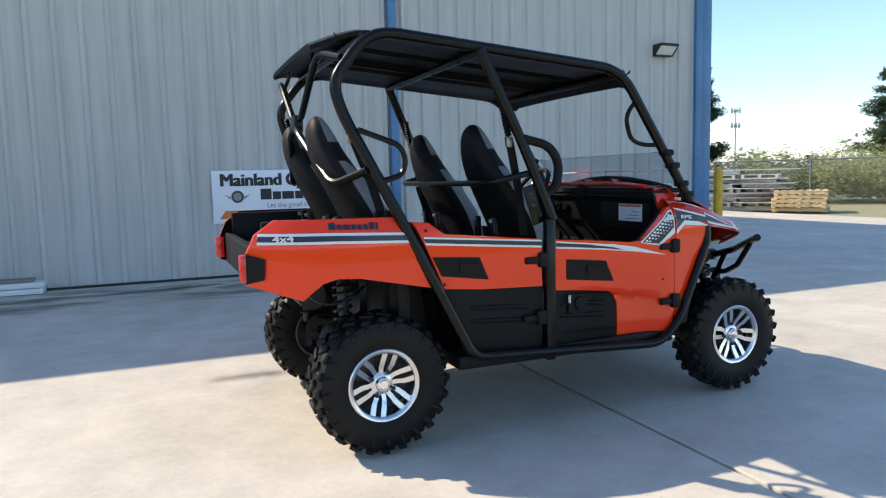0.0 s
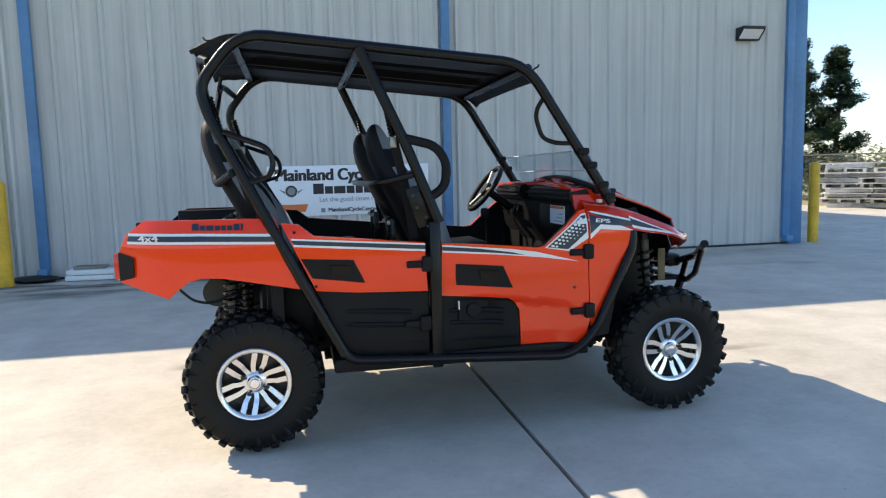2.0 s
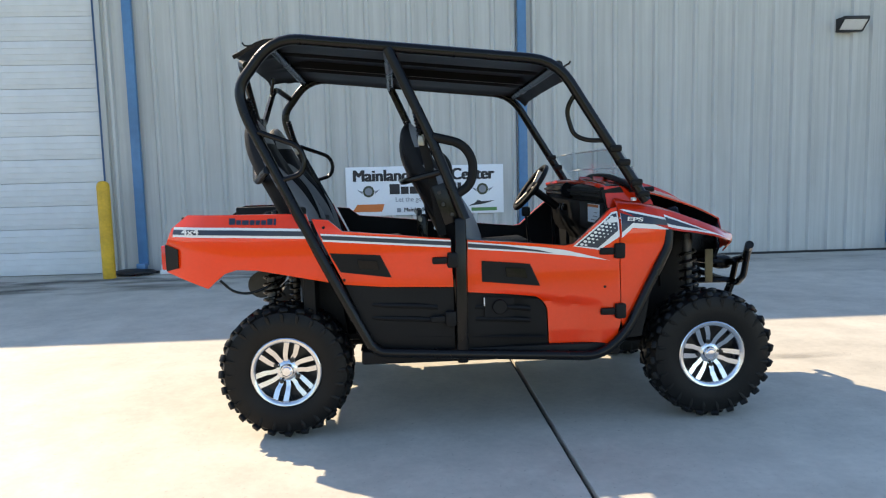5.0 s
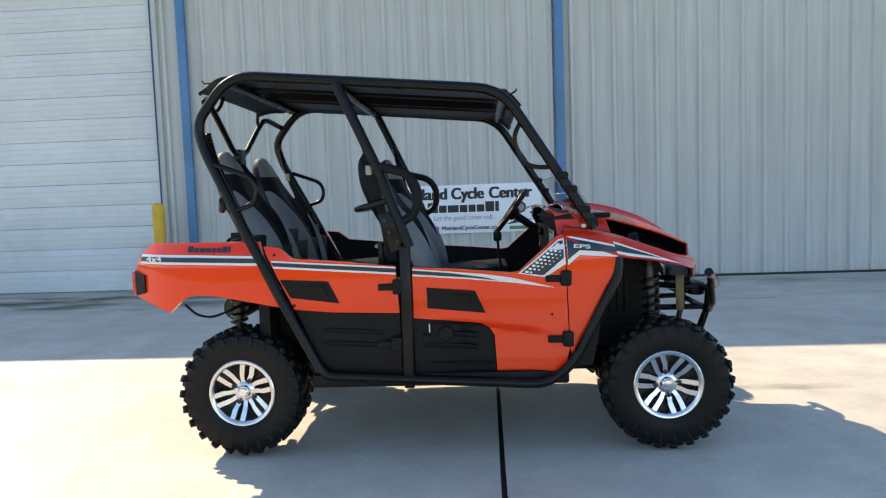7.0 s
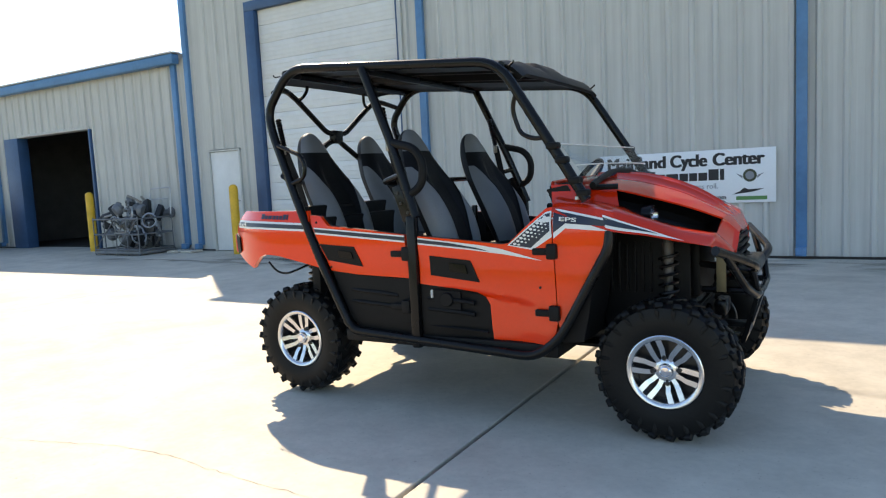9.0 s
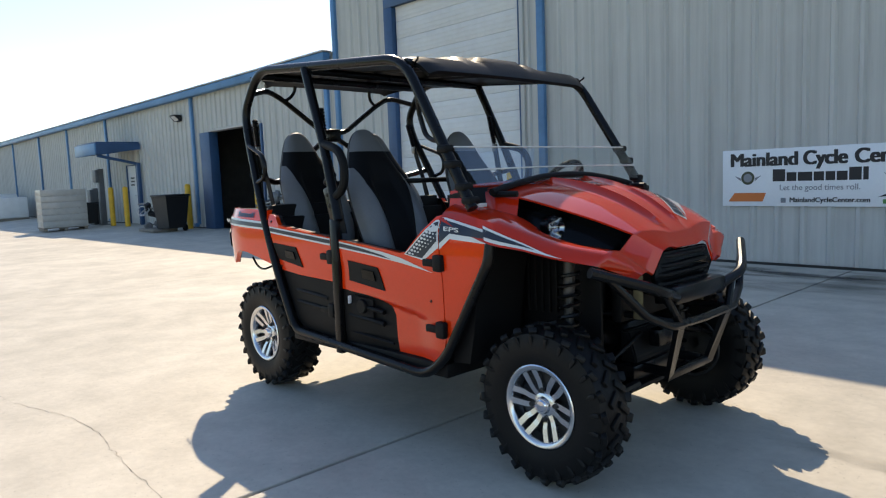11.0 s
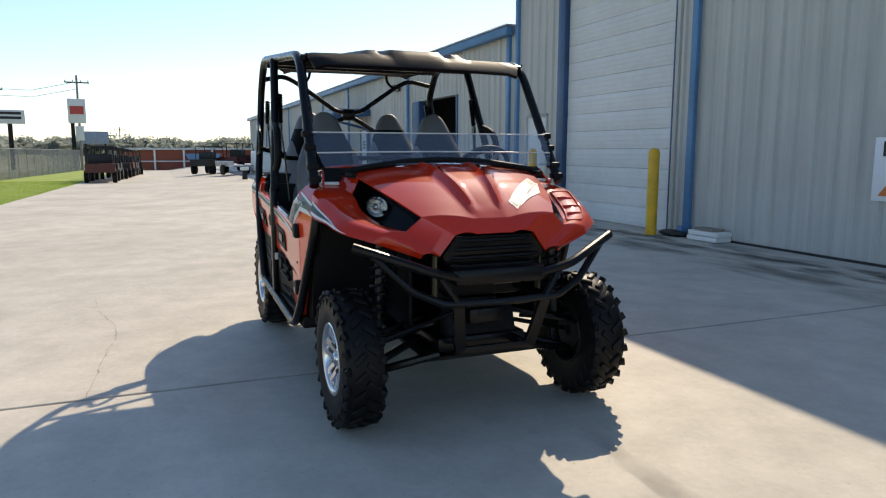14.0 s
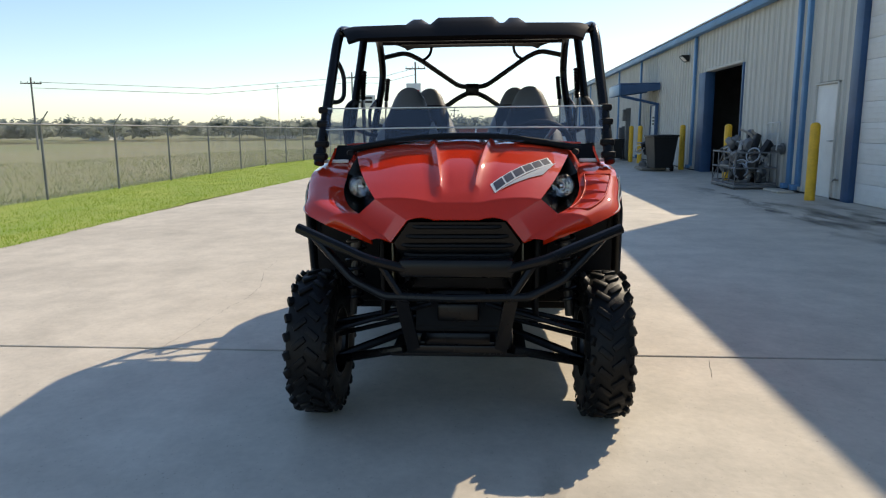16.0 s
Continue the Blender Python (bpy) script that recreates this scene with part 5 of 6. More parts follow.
bmesh.ops.bevel(bm, geom=[e for e in bm.edges], offset=0.015, segments=2, affect="EDGES")
dash = part("dashboard", bm, M_PLAST, V)
bm = BM()
box(bm, 0.536, 0.5405, -0.545, -0.335, 0.975, 1.075)
lb = part("label", bm, M_STICK, dash, "pale blue warning label", smooth=0)
part("label_top", box(BM(), 0.5345, 0.5355, -0.54, -0.34, 1.058, 1.072), M_ORANGEPRINT, lb, "orange label strip", smooth=0)
for i in range(3):
    part("print_bar", box(BM(), 0.5345, 0.5355, -0.52, -0.40 - 0.03 * i, 0.988 + 0.02 * i, 0.992 + 0.02 * i), M_GREYPRINT, lb, smooth=0)
bm = BM()
box(bm, 0.541, 0.60, -0.60, -0.14, 0.93, 1.085, 0.012)
part("glove_lid", bm, M_PLAST, dash)
bm = BM()
tube(bm, [(0.56, -0.63, 1.155), (0.515, -0.60, 1.178), (0.52, -0.30, 1.192), (0.52, 0.30, 1.192), (0.515, 0.60, 1.178)], 0.013, 8, 0.04)
part("cowl_edge", bm, M_HOOD, dash)
for s in (-1, 1):
    o = [(0.53, 1.172), (0.62, 1.172), (0.72, 1.09), (0.585, 1.06), (0.575, 1.02), (0.545, 1.05)]
    part("cowl_cheek", sheet(o, lambda x, z: s * (0.652 + 0.25 * max(0, 1.17 - z)), 0.012, 0.04), M_HOOD, dash)
    part("windshield_flap", box(BM(), 0.665, 0.685, s * 0.575, s * 0.70, 1.096, 1.113, 0.003), M_DEC_W, V, "pale windshield flap")
for y0 in (0.22, 0.30, 0.52):
    part("switch", box(BM(), 0.528, 0.556, y0, y0 + 0.05, 1.01, 1.055, 0.006), M_GLOSSB, dash)
bm = BM()
lathe(bm, [(0.001, 0), (0.045, 0), (0.05, 0.02), (0.05, 0.05)], (0, 0, 0), 24)
bmesh.ops.transform(bm, matrix=Matrix.Translation((0.50, 0.0, 1.145)) @ Matrix.Rotation(radians(-60), 4, "Z"), verts=bm.verts)
part("gauge", bm, M_GLOSSB, dash)
wc, wa = Vector((0.36, 0.40, 1.16)), Vector((-0.80, 0, 0.60)).normalized()
rot = Matrix.Translation(wc) @ wa.to_track_quat("Y", "X").to_matrix().to_4x4()
bm = BM()
lathe(bm, [(0.165 + 0.016 * math.cos(a), 0.016 * math.sin(a)) for a in [2 * math.pi * k / 10 for k in range(10)]], seg=40, close=True)
bmesh.ops.transform(bm, matrix=rot, verts=bm.verts)
sw = part("steering_wheel", bm, M_PLAST, V)
for k in range(3):
    a = math.pi / 2 + k * 2 * math.pi / 3
    bm = BM()
    tube(bm, [rot @ Vector((0.03 * math.cos(a), -0.01, 0.03 * math.sin(a))), rot @ Vector((0.162 * math.cos(a), 0, 0.162 * math.sin(a)))], 0.013, 8, 0)
    part("spoke", bm, M_STEEL, sw)
bm = BM()
lathe(bm, [(0.001, 0.012), (0.04, 0.008), (0.05, -0.01), (0.045, -0.04), (0.025, -0.05), (0.025, -0.22)], seg=20)
bmesh.ops.transform(bm, matrix=rot, verts=bm.verts)
part("hub", bm, M_PLAST, sw)
bm = BM()
tube(bm, [(0.28, 0.05, 0.78), (0.26, 0.05, 1.0)], 0.008, 8, 0)
box(bm, 0.235, 0.285, 0.03, 0.07, 0.99, 1.05, 0.012)
part("shift_lever", bm, M_PLAST, V)

# cargo bed
part("bed_floor", box(BM(), -1.60, -1.0, -0.60, 0.60, 0.87, 0.90, 0.01), M_PLAST, V)
for s in (-1, 1):
    bm = BM()
    box(bm, -1.60, -1.0, s * 0.575, s * 0.605, 0.80, 1.075, 0.012)
    box(bm, -1.40, -1.0, s * 0.60, s * 0.715, 1.05, 1.072, 0.008)
    part("bed_wall", bm, M_PLAST, V)
part("bed_wall", box(BM(), -1.05, -0.99, -0.70, 0.70, 0.86, 1.105, 0.014), M_PLAST, V)
tg = part("tailgate", box(BM(), -1.645, -1.612, -0.585, 0.585, 0.78, 0.958, 0.014), M_PLAST, V, "black plastic tailgate")
part("liner", box(BM(), -1.611, -1.59, -0.57, 0.57, 0.88, 0.95, 0.006), M_PLAST, tg)
bm = BM()
tube(bm, [(-1.42, -0.62, 0.75), (-1.36, -0.62, 0.69), (-1.28, -0.62, 0.675), (-1.18, -0.60, 0.71), (-1.12, -0.55, 0.74)], 0.007, 8, 0.04)
part("cable", bm, M_TUBE, V)

# chassis, arms, shocks, axles
part("frame_rail", box(BM(), -1.12, 1.22, -0.24, 0.24, 0.30, 0.38, 0.02), M_TUBE, V)
part("skid_plate", box(BM(), -0.75, 1.24, -0.30, 0.30, 0.275, 0.295, 0.006), M_PLAST, V)
part("engine_block", box(BM(), -1.08, -0.55, -0.28, 0.28, 0.41, 0.78, 0.05), M_TUBE, V)
part("rear_gear_case", lathe(BM(), [(0.001, -0.10), (0.07, -0.10), (0.10, -0.05), (0.10, 0.05), (0.07, 0.10), (0.001, 0.10)], (-1.12, 0, 0.36), 20), M_DSTEEL, V)
part("muffler", tube(BM(), [(-1.30, -0.20, 0.66), (-1.30, 0.24, 0.66)], 0.075, 18, 0), M_DSTEEL, V, "dark steel muffler")
part("gear_case", box(BM(), 0.88, 1.14, -0.14, 0.14, 0.38, 0.56, 0.05), M_TUBE, V)
bm = BM()
prof = [(1.12, 0.52), (1.16, 0.52), (1.20, 0.40), (1.20, 0.29), (1.14, 0.275), (1.12, 0.34)]
a = [bm.verts.new((x, -0.19, z)) for x, z in prof]
b = [bm.verts.new((x, 0.19, z)) for x, z in prof]
for i in range(6):
    bm.faces.new((a[i], a[(i + 1) % 6], b[(i + 1) % 6], b[i]))
bm.faces.new(a)
bm.faces.new(b)
bmesh.ops.bevel(bm, geom=bm.edges[:], offset=0.008, segments=2, affect="EDGES")
part("front_skid", bm, M_PLAST, V, "black front skid plate", smooth=0)
part("winch_tray", box(BM(), 1.20, 1.26, -0.09, 0.09, 0.44, 0.52, 0.012), M_TUBE, V)
for y in (-0.15, 0.15):
    part("tray_arm", box(BM(), 1.15, 1.335, y - 0.012, y + 0.012, 0.335, 0.375, 0.004), M_TUBE, V)
part("radiator", box(BM(), 1.10, 1.16, -0.24, 0.24, 0.56, 0.90, 0.02), M_PLAST, V)
part("front_bulkhead", box(BM(), 0.62, 0.68, -0.60, 0.60, 0.38, 1.04, 0.02), M_PLAST, V)
for s in (-1, 1):
    bm = BM()
    prof = [(0.60, 0.40), (0.70, 0.41), (0.73, 0.54), (0.76, 0.76), (0.80, 0.97), (0.70, 0.99), (0.60, 0.95)]
    a = [bm.verts.new((x, s * 0.42, z)) for x, z in prof]
    b = [bm.verts.new((x, s * 0.735, z)) for x, z in prof]
    for i in range(len(prof)):
        bm.faces.new((a[i], a[(i + 1) % 7], b[(i + 1) % 7], b[i]))
    bm.faces.new(a)
    bm.faces.new(b)
    part("wheel_liner", bm, M_PLAST, V)
    bm = BM()
    prof = [(-0.79, 0.46), (-0.75, 0.46), (-0.75, 0.70), (-0.86, 0.80), (-1.2, 0.83), (-1.42, 0.80), (-1.42, 0.815), (-1.2, 0.845), (-0.84, 0.82)]
    a = [bm.verts.new((x, s * 0.34, z)) for x, z in prof]
    b = [bm.verts.new((x, s * 0.66, z)) for x, z in prof]
    for i in range(len(prof)):
        bm.faces.new((a[i], a[(i + 1) % len(prof)], b[(i + 1) % len(prof)], b[i]))
    part("wheel_liner", bm, M_PLAST, V)
    # inner fender wall with upright ribs
    iw = part("inner_wall", box(BM(), 0.70, 1.13, s * 0.335, s * 0.355, 0.42, 0.925, 0.006), M_PLAST, V)
    for k in range(6):
        part("rib", box(BM(), 0.735 + 0.04 * k, 0.748 + 0.04 * k, s * 0.356, s * 0.372, 0.60, 0.86, 0.004), M_PLAST, iw)
    for x in (1.0885, -1.0885):
        d = -0.10 if x > 0 else 0.10
        for z0, z1, r, hx in ((0.31, 0.21, 0.021, 0.15), (0.44, 0.38, 0.012, 0.07)):
            bm = BM()
            tube(bm, [(x - hx, s * 0.24, z0), (x - 0.02, s * 0.58, z1), (x + 0.02, s * 0.58, z1), (x + hx, s * 0.24, z0)], r, 8, 0.04)
            part("control_arm", bm, M_TUBE, V)
        bm = BM()
        tube(bm, [(x - 0.05, s * 0.14, 0.42), (x - 0.05, s * 0.58, 0.31)], 0.012, 8, 0)
        part("drive_shaft", bm, M_TUBE, V)
        top, bot = (Vector((1.045, s * 0.46, 0.90)), Vector((1.06, s * 0.50, 0.42))) if x > 0 else (Vector((-1.195, s * 0.41, 0.83)), Vector((-1.205, s * 0.46, 0.40)))
        bm = BM()
        tube(bm, [bot, top], 0.02, 10, 0)
        sh = part("shock_absorber", bm, M_DSTEEL, V)
        bm = BM()
        ax = (top - bot).normalized()
        u = ax.orthogonal().normalized()
        w = ax.cross(u)
        pts = [bot + (top - bot) * (0.10 + 0.72 * i / 96) + 0.042 * (u * math.cos(i / 96 * 16 * math.pi) + w * math.sin(i / 96 * 16 * math.pi)) for i in range(97)]
        tube(bm, pts, 0.008, 6, 0)
        part("spring", bm, M_TUBE, sh)
        bm = BM()
        tube(bm, [bot + (top - bot) * (0.62 if x > 0 else 0.50), bot + (top - bot) * (0.93 if x > 0 else 0.80)], 0.026, 14, 0)
        part("reservoir", bm, M_RESV, sh)
        bm = BM()
        lathe(bm, [(0.03, 0), (0.10, 0), (0.10, 0.006), (0.03, 0.006)], (x, s * 0.575, 0.31), 24)
        part("brake_disc", bm, M_DSTEEL, V)
    bm = BM()
    tube(bm, [(1.18, s * 0.12, 0.50), (1.20, s * 0.56, 0.38)], 0.011, 8, 0)
    part("tie_rod", bm, M_TUBE, V)


# wheels: each kind of tread block by its place, turn and size
lug_mesh = {}
LUGS = [("tread_block", 0.0, (0.322, 0.034, 34, 0, (-0.010, 0.009, -0.040, 0.036, -0.014, 0.015))), ("shoulder_block", 0.10, (0.305, 0.092, 24, -36, (-0.014, 0.011, -0.024, 0.026, -0.019, 0.019))), ("side_lug", 0.115, (0.271, 0.1165, -14, 8, (-0.030, 0.024, -0.004, 0.004, -0.009, 0.010)))]


def wheel(x, s, turn):
    """A knobbly tyre on a twelve-spoke machined alloy rim; the outer face looks along s on the y axis."""
    w = part("wheel", lathe(BM(), [(0.150, -0.11), (0.158, -0.11), (0.165, -0.105), (0.150, -0.06), (0.146, 0.0), (0.146, 0.06)], seg=48), M_RIMB, V, "knobbly black tyre on a machined alloy rim")
    ty = [(0.170, 0.088), (0.178, 0.104), (0.219, 0.119), (0.266, 0.118), (0.299, 0.106), (0.312, 0.080), (0.319, 0.03), (0.320, 0), (0.319, -0.03), (0.312, -0.080), (0.299, -0.106), (0.266, -0.118), (0.219, -0.119), (0.170, -0.106), (0.150, -0.095)]
    part("tyre", lathe(BM(), ty, seg=64), M_RUB, w, "", 30)
    n = 24
    for k in range(n):
        for sd in (-1, 1):
            aa = 2 * math.pi * (k + (0.5 if sd > 0 else 0)) / n
            for key, da, mm in LUGS:
                if (key, sd) not in lug_mesh:
                    bm = BM()
                    loc = Matrix.Translation((mm[0], sd * mm[1], 0)) @ Matrix.Rotation(sd * radians(mm[2]), 4, "X") @ Matrix.Rotation(sd * radians(mm[3]), 4, "Z")
                    box(bm, *mm[4], 0.005, loc)
                    first = part(key, bm, M_RUB, w, "", 30)
                    lug_mesh[(key, sd)] = first.data
                else:
                    first = new(key, lug_mesh[(key, sd)])
                    first.parent = w
                first.matrix_basis = Matrix.Rotation(aa + da, 4, "Y")
    part("rim_lip", lathe(BM(), [(0.144, 0.03), (0.147, 0.085), (0.150, 0.100), (0.158, 0.108), (0.169, 0.110), (0.174, 0.106), (0.173, 0.090), (0.150, 0.03)], seg=56), M_ALU, w)
    part("rim_back", disc(BM(), 0.147, 0.02, seg=40), M_RIMB, w, smooth=0)
    bm = lathe(BM(), [(0.001, 0.086), (0.030, 0.086), (0.033, 0.08), (0.036, 0.070), (0.046, 0.067), (0.055, 0.061), (0.055, 0.04)], seg=32)
    part("hub_face", bm, M_ALU, w)
    part("centre_cap", lathe(BM(), [(0.001, 0.094), (0.02, 0.093), (0.026, 0.087)], seg=24), M_CHROME, w)
    for k in range(6):
        for o in (-1, 1):
            a = 2 * math.pi * k / 6
            m = Matrix.Rotation(a, 4, "Y")
            bm = BM()
            pts = [(0.045, o * 0.0140, 0.064, 0.0125), (0.074, o * 0.0200 - 0.002, 0.072, 0.0130), (0.096, o * 0.0245 + 0.001, 0.080, 0.0140), (0.150, o * 0.0262 + 0.002, 0.097, 0.0150)]
            for (r0, l0, y0, w0), (r1, l1, y1, w1) in zip(pts, pts[1:]):
                q = []
                for r, l, y, hw in ((r0, l0, y0, w0), (r1, l1, y1, w1)):
                    q.append([bm.verts.new(m @ Vector((r, y + dy, l + dl))) for dl, dy in ((-hw, -0.018), (hw, -0.018), (hw * 0.86, 0), (-hw * 0.86, 0))])
                for i in range(4):
                    bm.faces.new((q[0][i], q[0][(i + 1) % 4], q[1][(i + 1) % 4], q[1][i]))
            part("spoke", bm, M_ALU, w)
    for k in range(4):
        a = 2 * math.pi * (k + 0.5) / 4
        part("lug_nut", lathe(BM(), [(0.001, 0.080), (0.0085, 0.080), (0.011, 0.076), (0.012, 0.06)], (0.060 * math.cos(a), 0, 0.060 * math.sin(a)), 10), M_DSTEEL, w)
    w.matrix_basis = Matrix.Translation((x, s * (0.642 if x > 0 else 0.644), 0.295 if x > 0 else 0.299)) @ Matrix.Rotation(math.pi if s < 0 else 0, 4, "Z") @ Matrix.Rotation(turn, 4, "Y") @ Matrix.Diagonal((1, 0.83 if x > 0 else 1.0, 1, 1))
    return w


wheel(-1.095, -1, 0.3)
wheel(1.076, -1, 0.9)
wheel(-1.095, 1, 1.4)
wheel(1.076, 1, 0.1)

# ---- things along the low building ----
# wheeled refuse bin
rb = thing("refuse_bin", "black wheeled refuse bin with a closed lid", "refuse bin", at=pose(-17.2, 5.1, GZ, 0, 0, 8))
bm = BM()
a = [bm.verts.new(p) for p in ((-0.30, -0.27, 0.10), (0.30, -0.27, 0.10), (0.30, 0.27, 0.10), (-0.30, 0.27, 0.10))]
b = [bm.verts.new(p) for p in ((-0.40, -0.36, 1.0), (0.40, -0.36, 1.0), (0.40, 0.36, 1.0), (-0.40, 0.36, 1.0))]
for i in range(4):
    bm.faces.new((a[i], a[(i + 1) % 4], b[(i + 1) % 4], b[i]))
bm.faces.new(a)
bm.faces.new(b)
part("body", bm, M_BLACK, rb)
part("lid", box(BM(), -0.43, 0.43, -0.39, 0.40, 1.002, 1.07, 0.025), M_BLACK, rb)
for x in (-0.27, 0.27):
    part("wheel", lathe(BM(), [(0.001, -0.03), (0.10, -0.03), (0.10, 0.03), (0.001, 0.03)], (x, 0.25, 0.10), 18), M_RUB, rb)
copy_thing(rb, pose(-24.6, 5.1, G(-24.6, 5.1), 0, 0, -4) @ Matrix.Diagonal((0.6, 0.6, 0.8, 1)))

# scrap engine parts beside the bin
rs = random.Random(11)


def scrap(name, label, cat, at, w, d, h, n):
    t = thing(name, label, cat, at=at)
    for i in range(n):
        bm = BM()
        x, y, z = (rs.random() - 0.5) * w, (rs.random() - 0.5) * d, 0.12 + rs.random() * (h - 0.2)
        k = i % 4
        m = Matrix.Translation((x, y, z)) @ Euler((rs.random() * 3, rs.random() * 3, rs.random() * 3)).to_matrix().to_4x4()
        if k == 0:
            lathe(bm, [(0.001, -0.07), (0.10, -0.07), (0.12, -0.03), (0.12, 0.04), (0.06, 0.07), (0.06, 0.11), (0.001, 0.11)], seg=16)
            bmesh.ops.transform(bm, matrix=m, verts=bm.verts)
        elif k == 1:
            box(bm, -0.14, 0.14, -0.08, 0.08, -0.06, 0.06, 0.02, m)
        elif k == 2:
            tube(bm, [m @ Vector(p) for p in ((-0.3, 0, 0), (-0.1, 0.12, 0), (0.15, 0.1, 0.05), (0.3, -0.1, 0))], 0.022, 8, 0.08)
        else:
            lathe(bm, [(0.13, -0.02), (0.15, -0.02), (0.15, 0.02), (0.13, 0.02)], seg=22, close=True)
            bmesh.ops.transform(bm, matrix=m, verts=bm.verts)
        lo = min(v.co.z for v in bm.verts)
        if lo < 0.02:
            bmesh.ops.translate(bm, verts=bm.verts, vec=(0, 0, 0.02 - lo))
        part("machine_part", bm, (M_GREY, M_BLACK, M_STEEL, M_GALV)[i % 4], t)
    return t


sc = scrap("scrap_engine", "small heap of dark engine parts beside the refuse bin", "engine parts", pose(-17.9, 4.95, GZ), 1.0, 0.6, 0.8, 14)
part("skid", box(BM(), -0.6, 0.6, -0.35, 0.35, 0.0, 0.08, 0.01), M_WOOD, sc)

# wire cage cart full of scrap
ct = scrap("scrap_cart", "grey wire cage cart heaped with engine parts and tubing", "cart", pose(-11.45, 5.55, GZ) @ Matrix.Diagonal((0.95, 1.0, 1.15, 1)), 1.3, 0.6, 1.05, 58)
for z in (0.10, 0.38, 0.66):
    bm = BM()
    tube(bm, [(-0.78, -0.42, z), (0.78, -0.42, z), (0.78, 0.42, z), (-0.78, 0.42, z), (-0.78, -0.42, z)], 0.016, 6, 0.02)
    part("rail", bm, M_GREY, ct)
for x in (-0.78, -0.39, 0, 0.39, 0.78):
    for y in (-0.42, 0.42):
        bm = BM()
        tube(bm, [(x, y, 0), (x, y, 0.70)], 0.013, 6, 0)
        part("upright", bm, M_GREY, ct)
for k in (0, 1):
    bm = BM()
    tube(bm, [(-0.78 + 0.78 * k, -0.425, 0.10), (0.78 * k, -0.425, 0.66)], 0.011, 6, 0)
    part("upright", bm, M_GREY, ct)
part("deck", box(BM(), -0.8, 0.8, -0.44, 0.44, 0.02, 0.075, 0.01), M_GREY, ct)
bm = BM()
tube(bm, [(0.15, 0.35, 0.70), (0.15, 0.40, 1.18), (0.85, 0.40, 1.20), (0.85, 0.35, 0.70)], 0.014, 8, 0.06)
tube(bm, [(0.17, 0.40, 0.98), (0.85, 0.40, 1.0)], 0.010, 6, 0)
part("frame_hoop", bm, M_GALV, ct)

# vent pipe, tap and drain stones on the wall
vp = thing("wall_vent", "round dark vent pipe sticking out of the wall", "vent pipe", at=pose(-10.9, W, 0.80))
part("pipe", lathe(BM(), [(0.10, -0.028), (0.12, -0.03), (0.12, -0.06), (0.075, -0.07), (0.075, -0.24), (0.085, -0.25), (0.085, -0.30), (0.07, -0.30)], seg=24), M_GREY, vp)
# near-black disc stands in for the shade inside the hollow pipe
part("mouth", disc(BM(), 0.074, -0.285, seg=24), M_DARK, vp, smooth=0)
tp = thing("wall_tap", "small steel tap on the wall beside the door", "tap", at=pose(-8.45, W - 0.03, 0.33))
part("spout", tube(BM(), [(0, 0, 0), (0, -0.08, 0), (0, -0.10, -0.04)], 0.014, 8, 0.02), M_STEEL, tp)
part("handle", box(BM(), -0.03, 0.03, -0.06, -0.045, 0.015, 0.03, 0.004), M_STEEL, tp)
for x in (-10.4, -9.98):
    sp = part("splash_block", box(BM(), x - 0.17, x + 0.17, 5.66, 5.97, GZ + 0.004, GZ + 0.045, 0.012), M_CONC)
    tagged(sp, "small pale concrete splash block under a downpipe", "splash block", "splash blocks")

# grey control posts under the canopy
for x, h in ((-24.2, 2.05), (-25.0, 1.35)):
    cpst = thing("control_post", "grey steel equipment post with a box on it", "equipment post", "equipment posts", at=pose(x, 5.4, G(x, 5.4)))
    part("post", box(BM(), -0.09, 0.09, -0.09, 0.09, 0, h, 0.01), M_GREY, cpst)
    part("box", box(BM(), -0.16, 0.16, -0.22, -0.095, h - 0.5, h - 0.05, 0.015), M_GREY, cpst)
    part("foot", box(BM(), -0.2, 0.2, -0.2, 0.2, 0, 0.03, 0.005), M_GREY, cpst)

# wrapped pallet of cartons
pl = thing("wrapped_pallet", "tall stack of cartons in clear wrap on a wooden pallet", "pallet load", at=pose(-23.5, 3.85, G(-23.5, 3.85), 0, 0, -4))
for y in (-0.62, 0, 0.62):
    part("runner", box(BM(), -0.50, 0.50, y - 0.05, y + 0.05, 0, 0.10, 0.004), M_WOOD, pl)
part("deck", box(BM(), -0.52, 0.52, -0.71, 0.71, 0.10, 0.125, 0.004), M_WOOD, pl)
for z in range(6):
    part("carton_layer", box(BM(), -0.50 + rs.gauss(0, 0.006), 0.50 + rs.gauss(0, 0.006), -0.69, 0.69, 0.127 + z * 0.212, 0.127 + z * 0.212 + 0.210, 0.012), M_WRAP, pl)

# white wrapped crates, trailer and short post further along
for x, y, w, h in ((-37.0, 4.6, 0.95, 1.15), (-39.8, 4.7, 1.0, 1.3)):
    cr = thing("wrapped_crate", "large crate wrapped in white sheeting by the wall", "crate", "white crates", at=pose(x, y, G(x, y)))
    part("load", box(BM(), -1.1, 1.1, -w, w, 0.12, h, 0.08), M_WHITE, cr)
    part("pallet", box(BM(), -1.1, 1.1, -w, w, 0, 0.115, 0.01), M_WOOD, cr)
tr = thing("trailer", "small grey flatbed trailer with two wheels", "trailer", at=pose(-40.5, 2.7, G(-40.5, 2.7), 0, 0, 20))
part("bed", box(BM(), -1.3, 1.3, -0.7, 0.7, 0.5, 0.6, 0.02), M_GALV, tr)
part("side_rail", box(BM(), -1.3, 1.3, -0.72, -0.69, 0.605, 0.85, 0.01), M_GALV, tr)
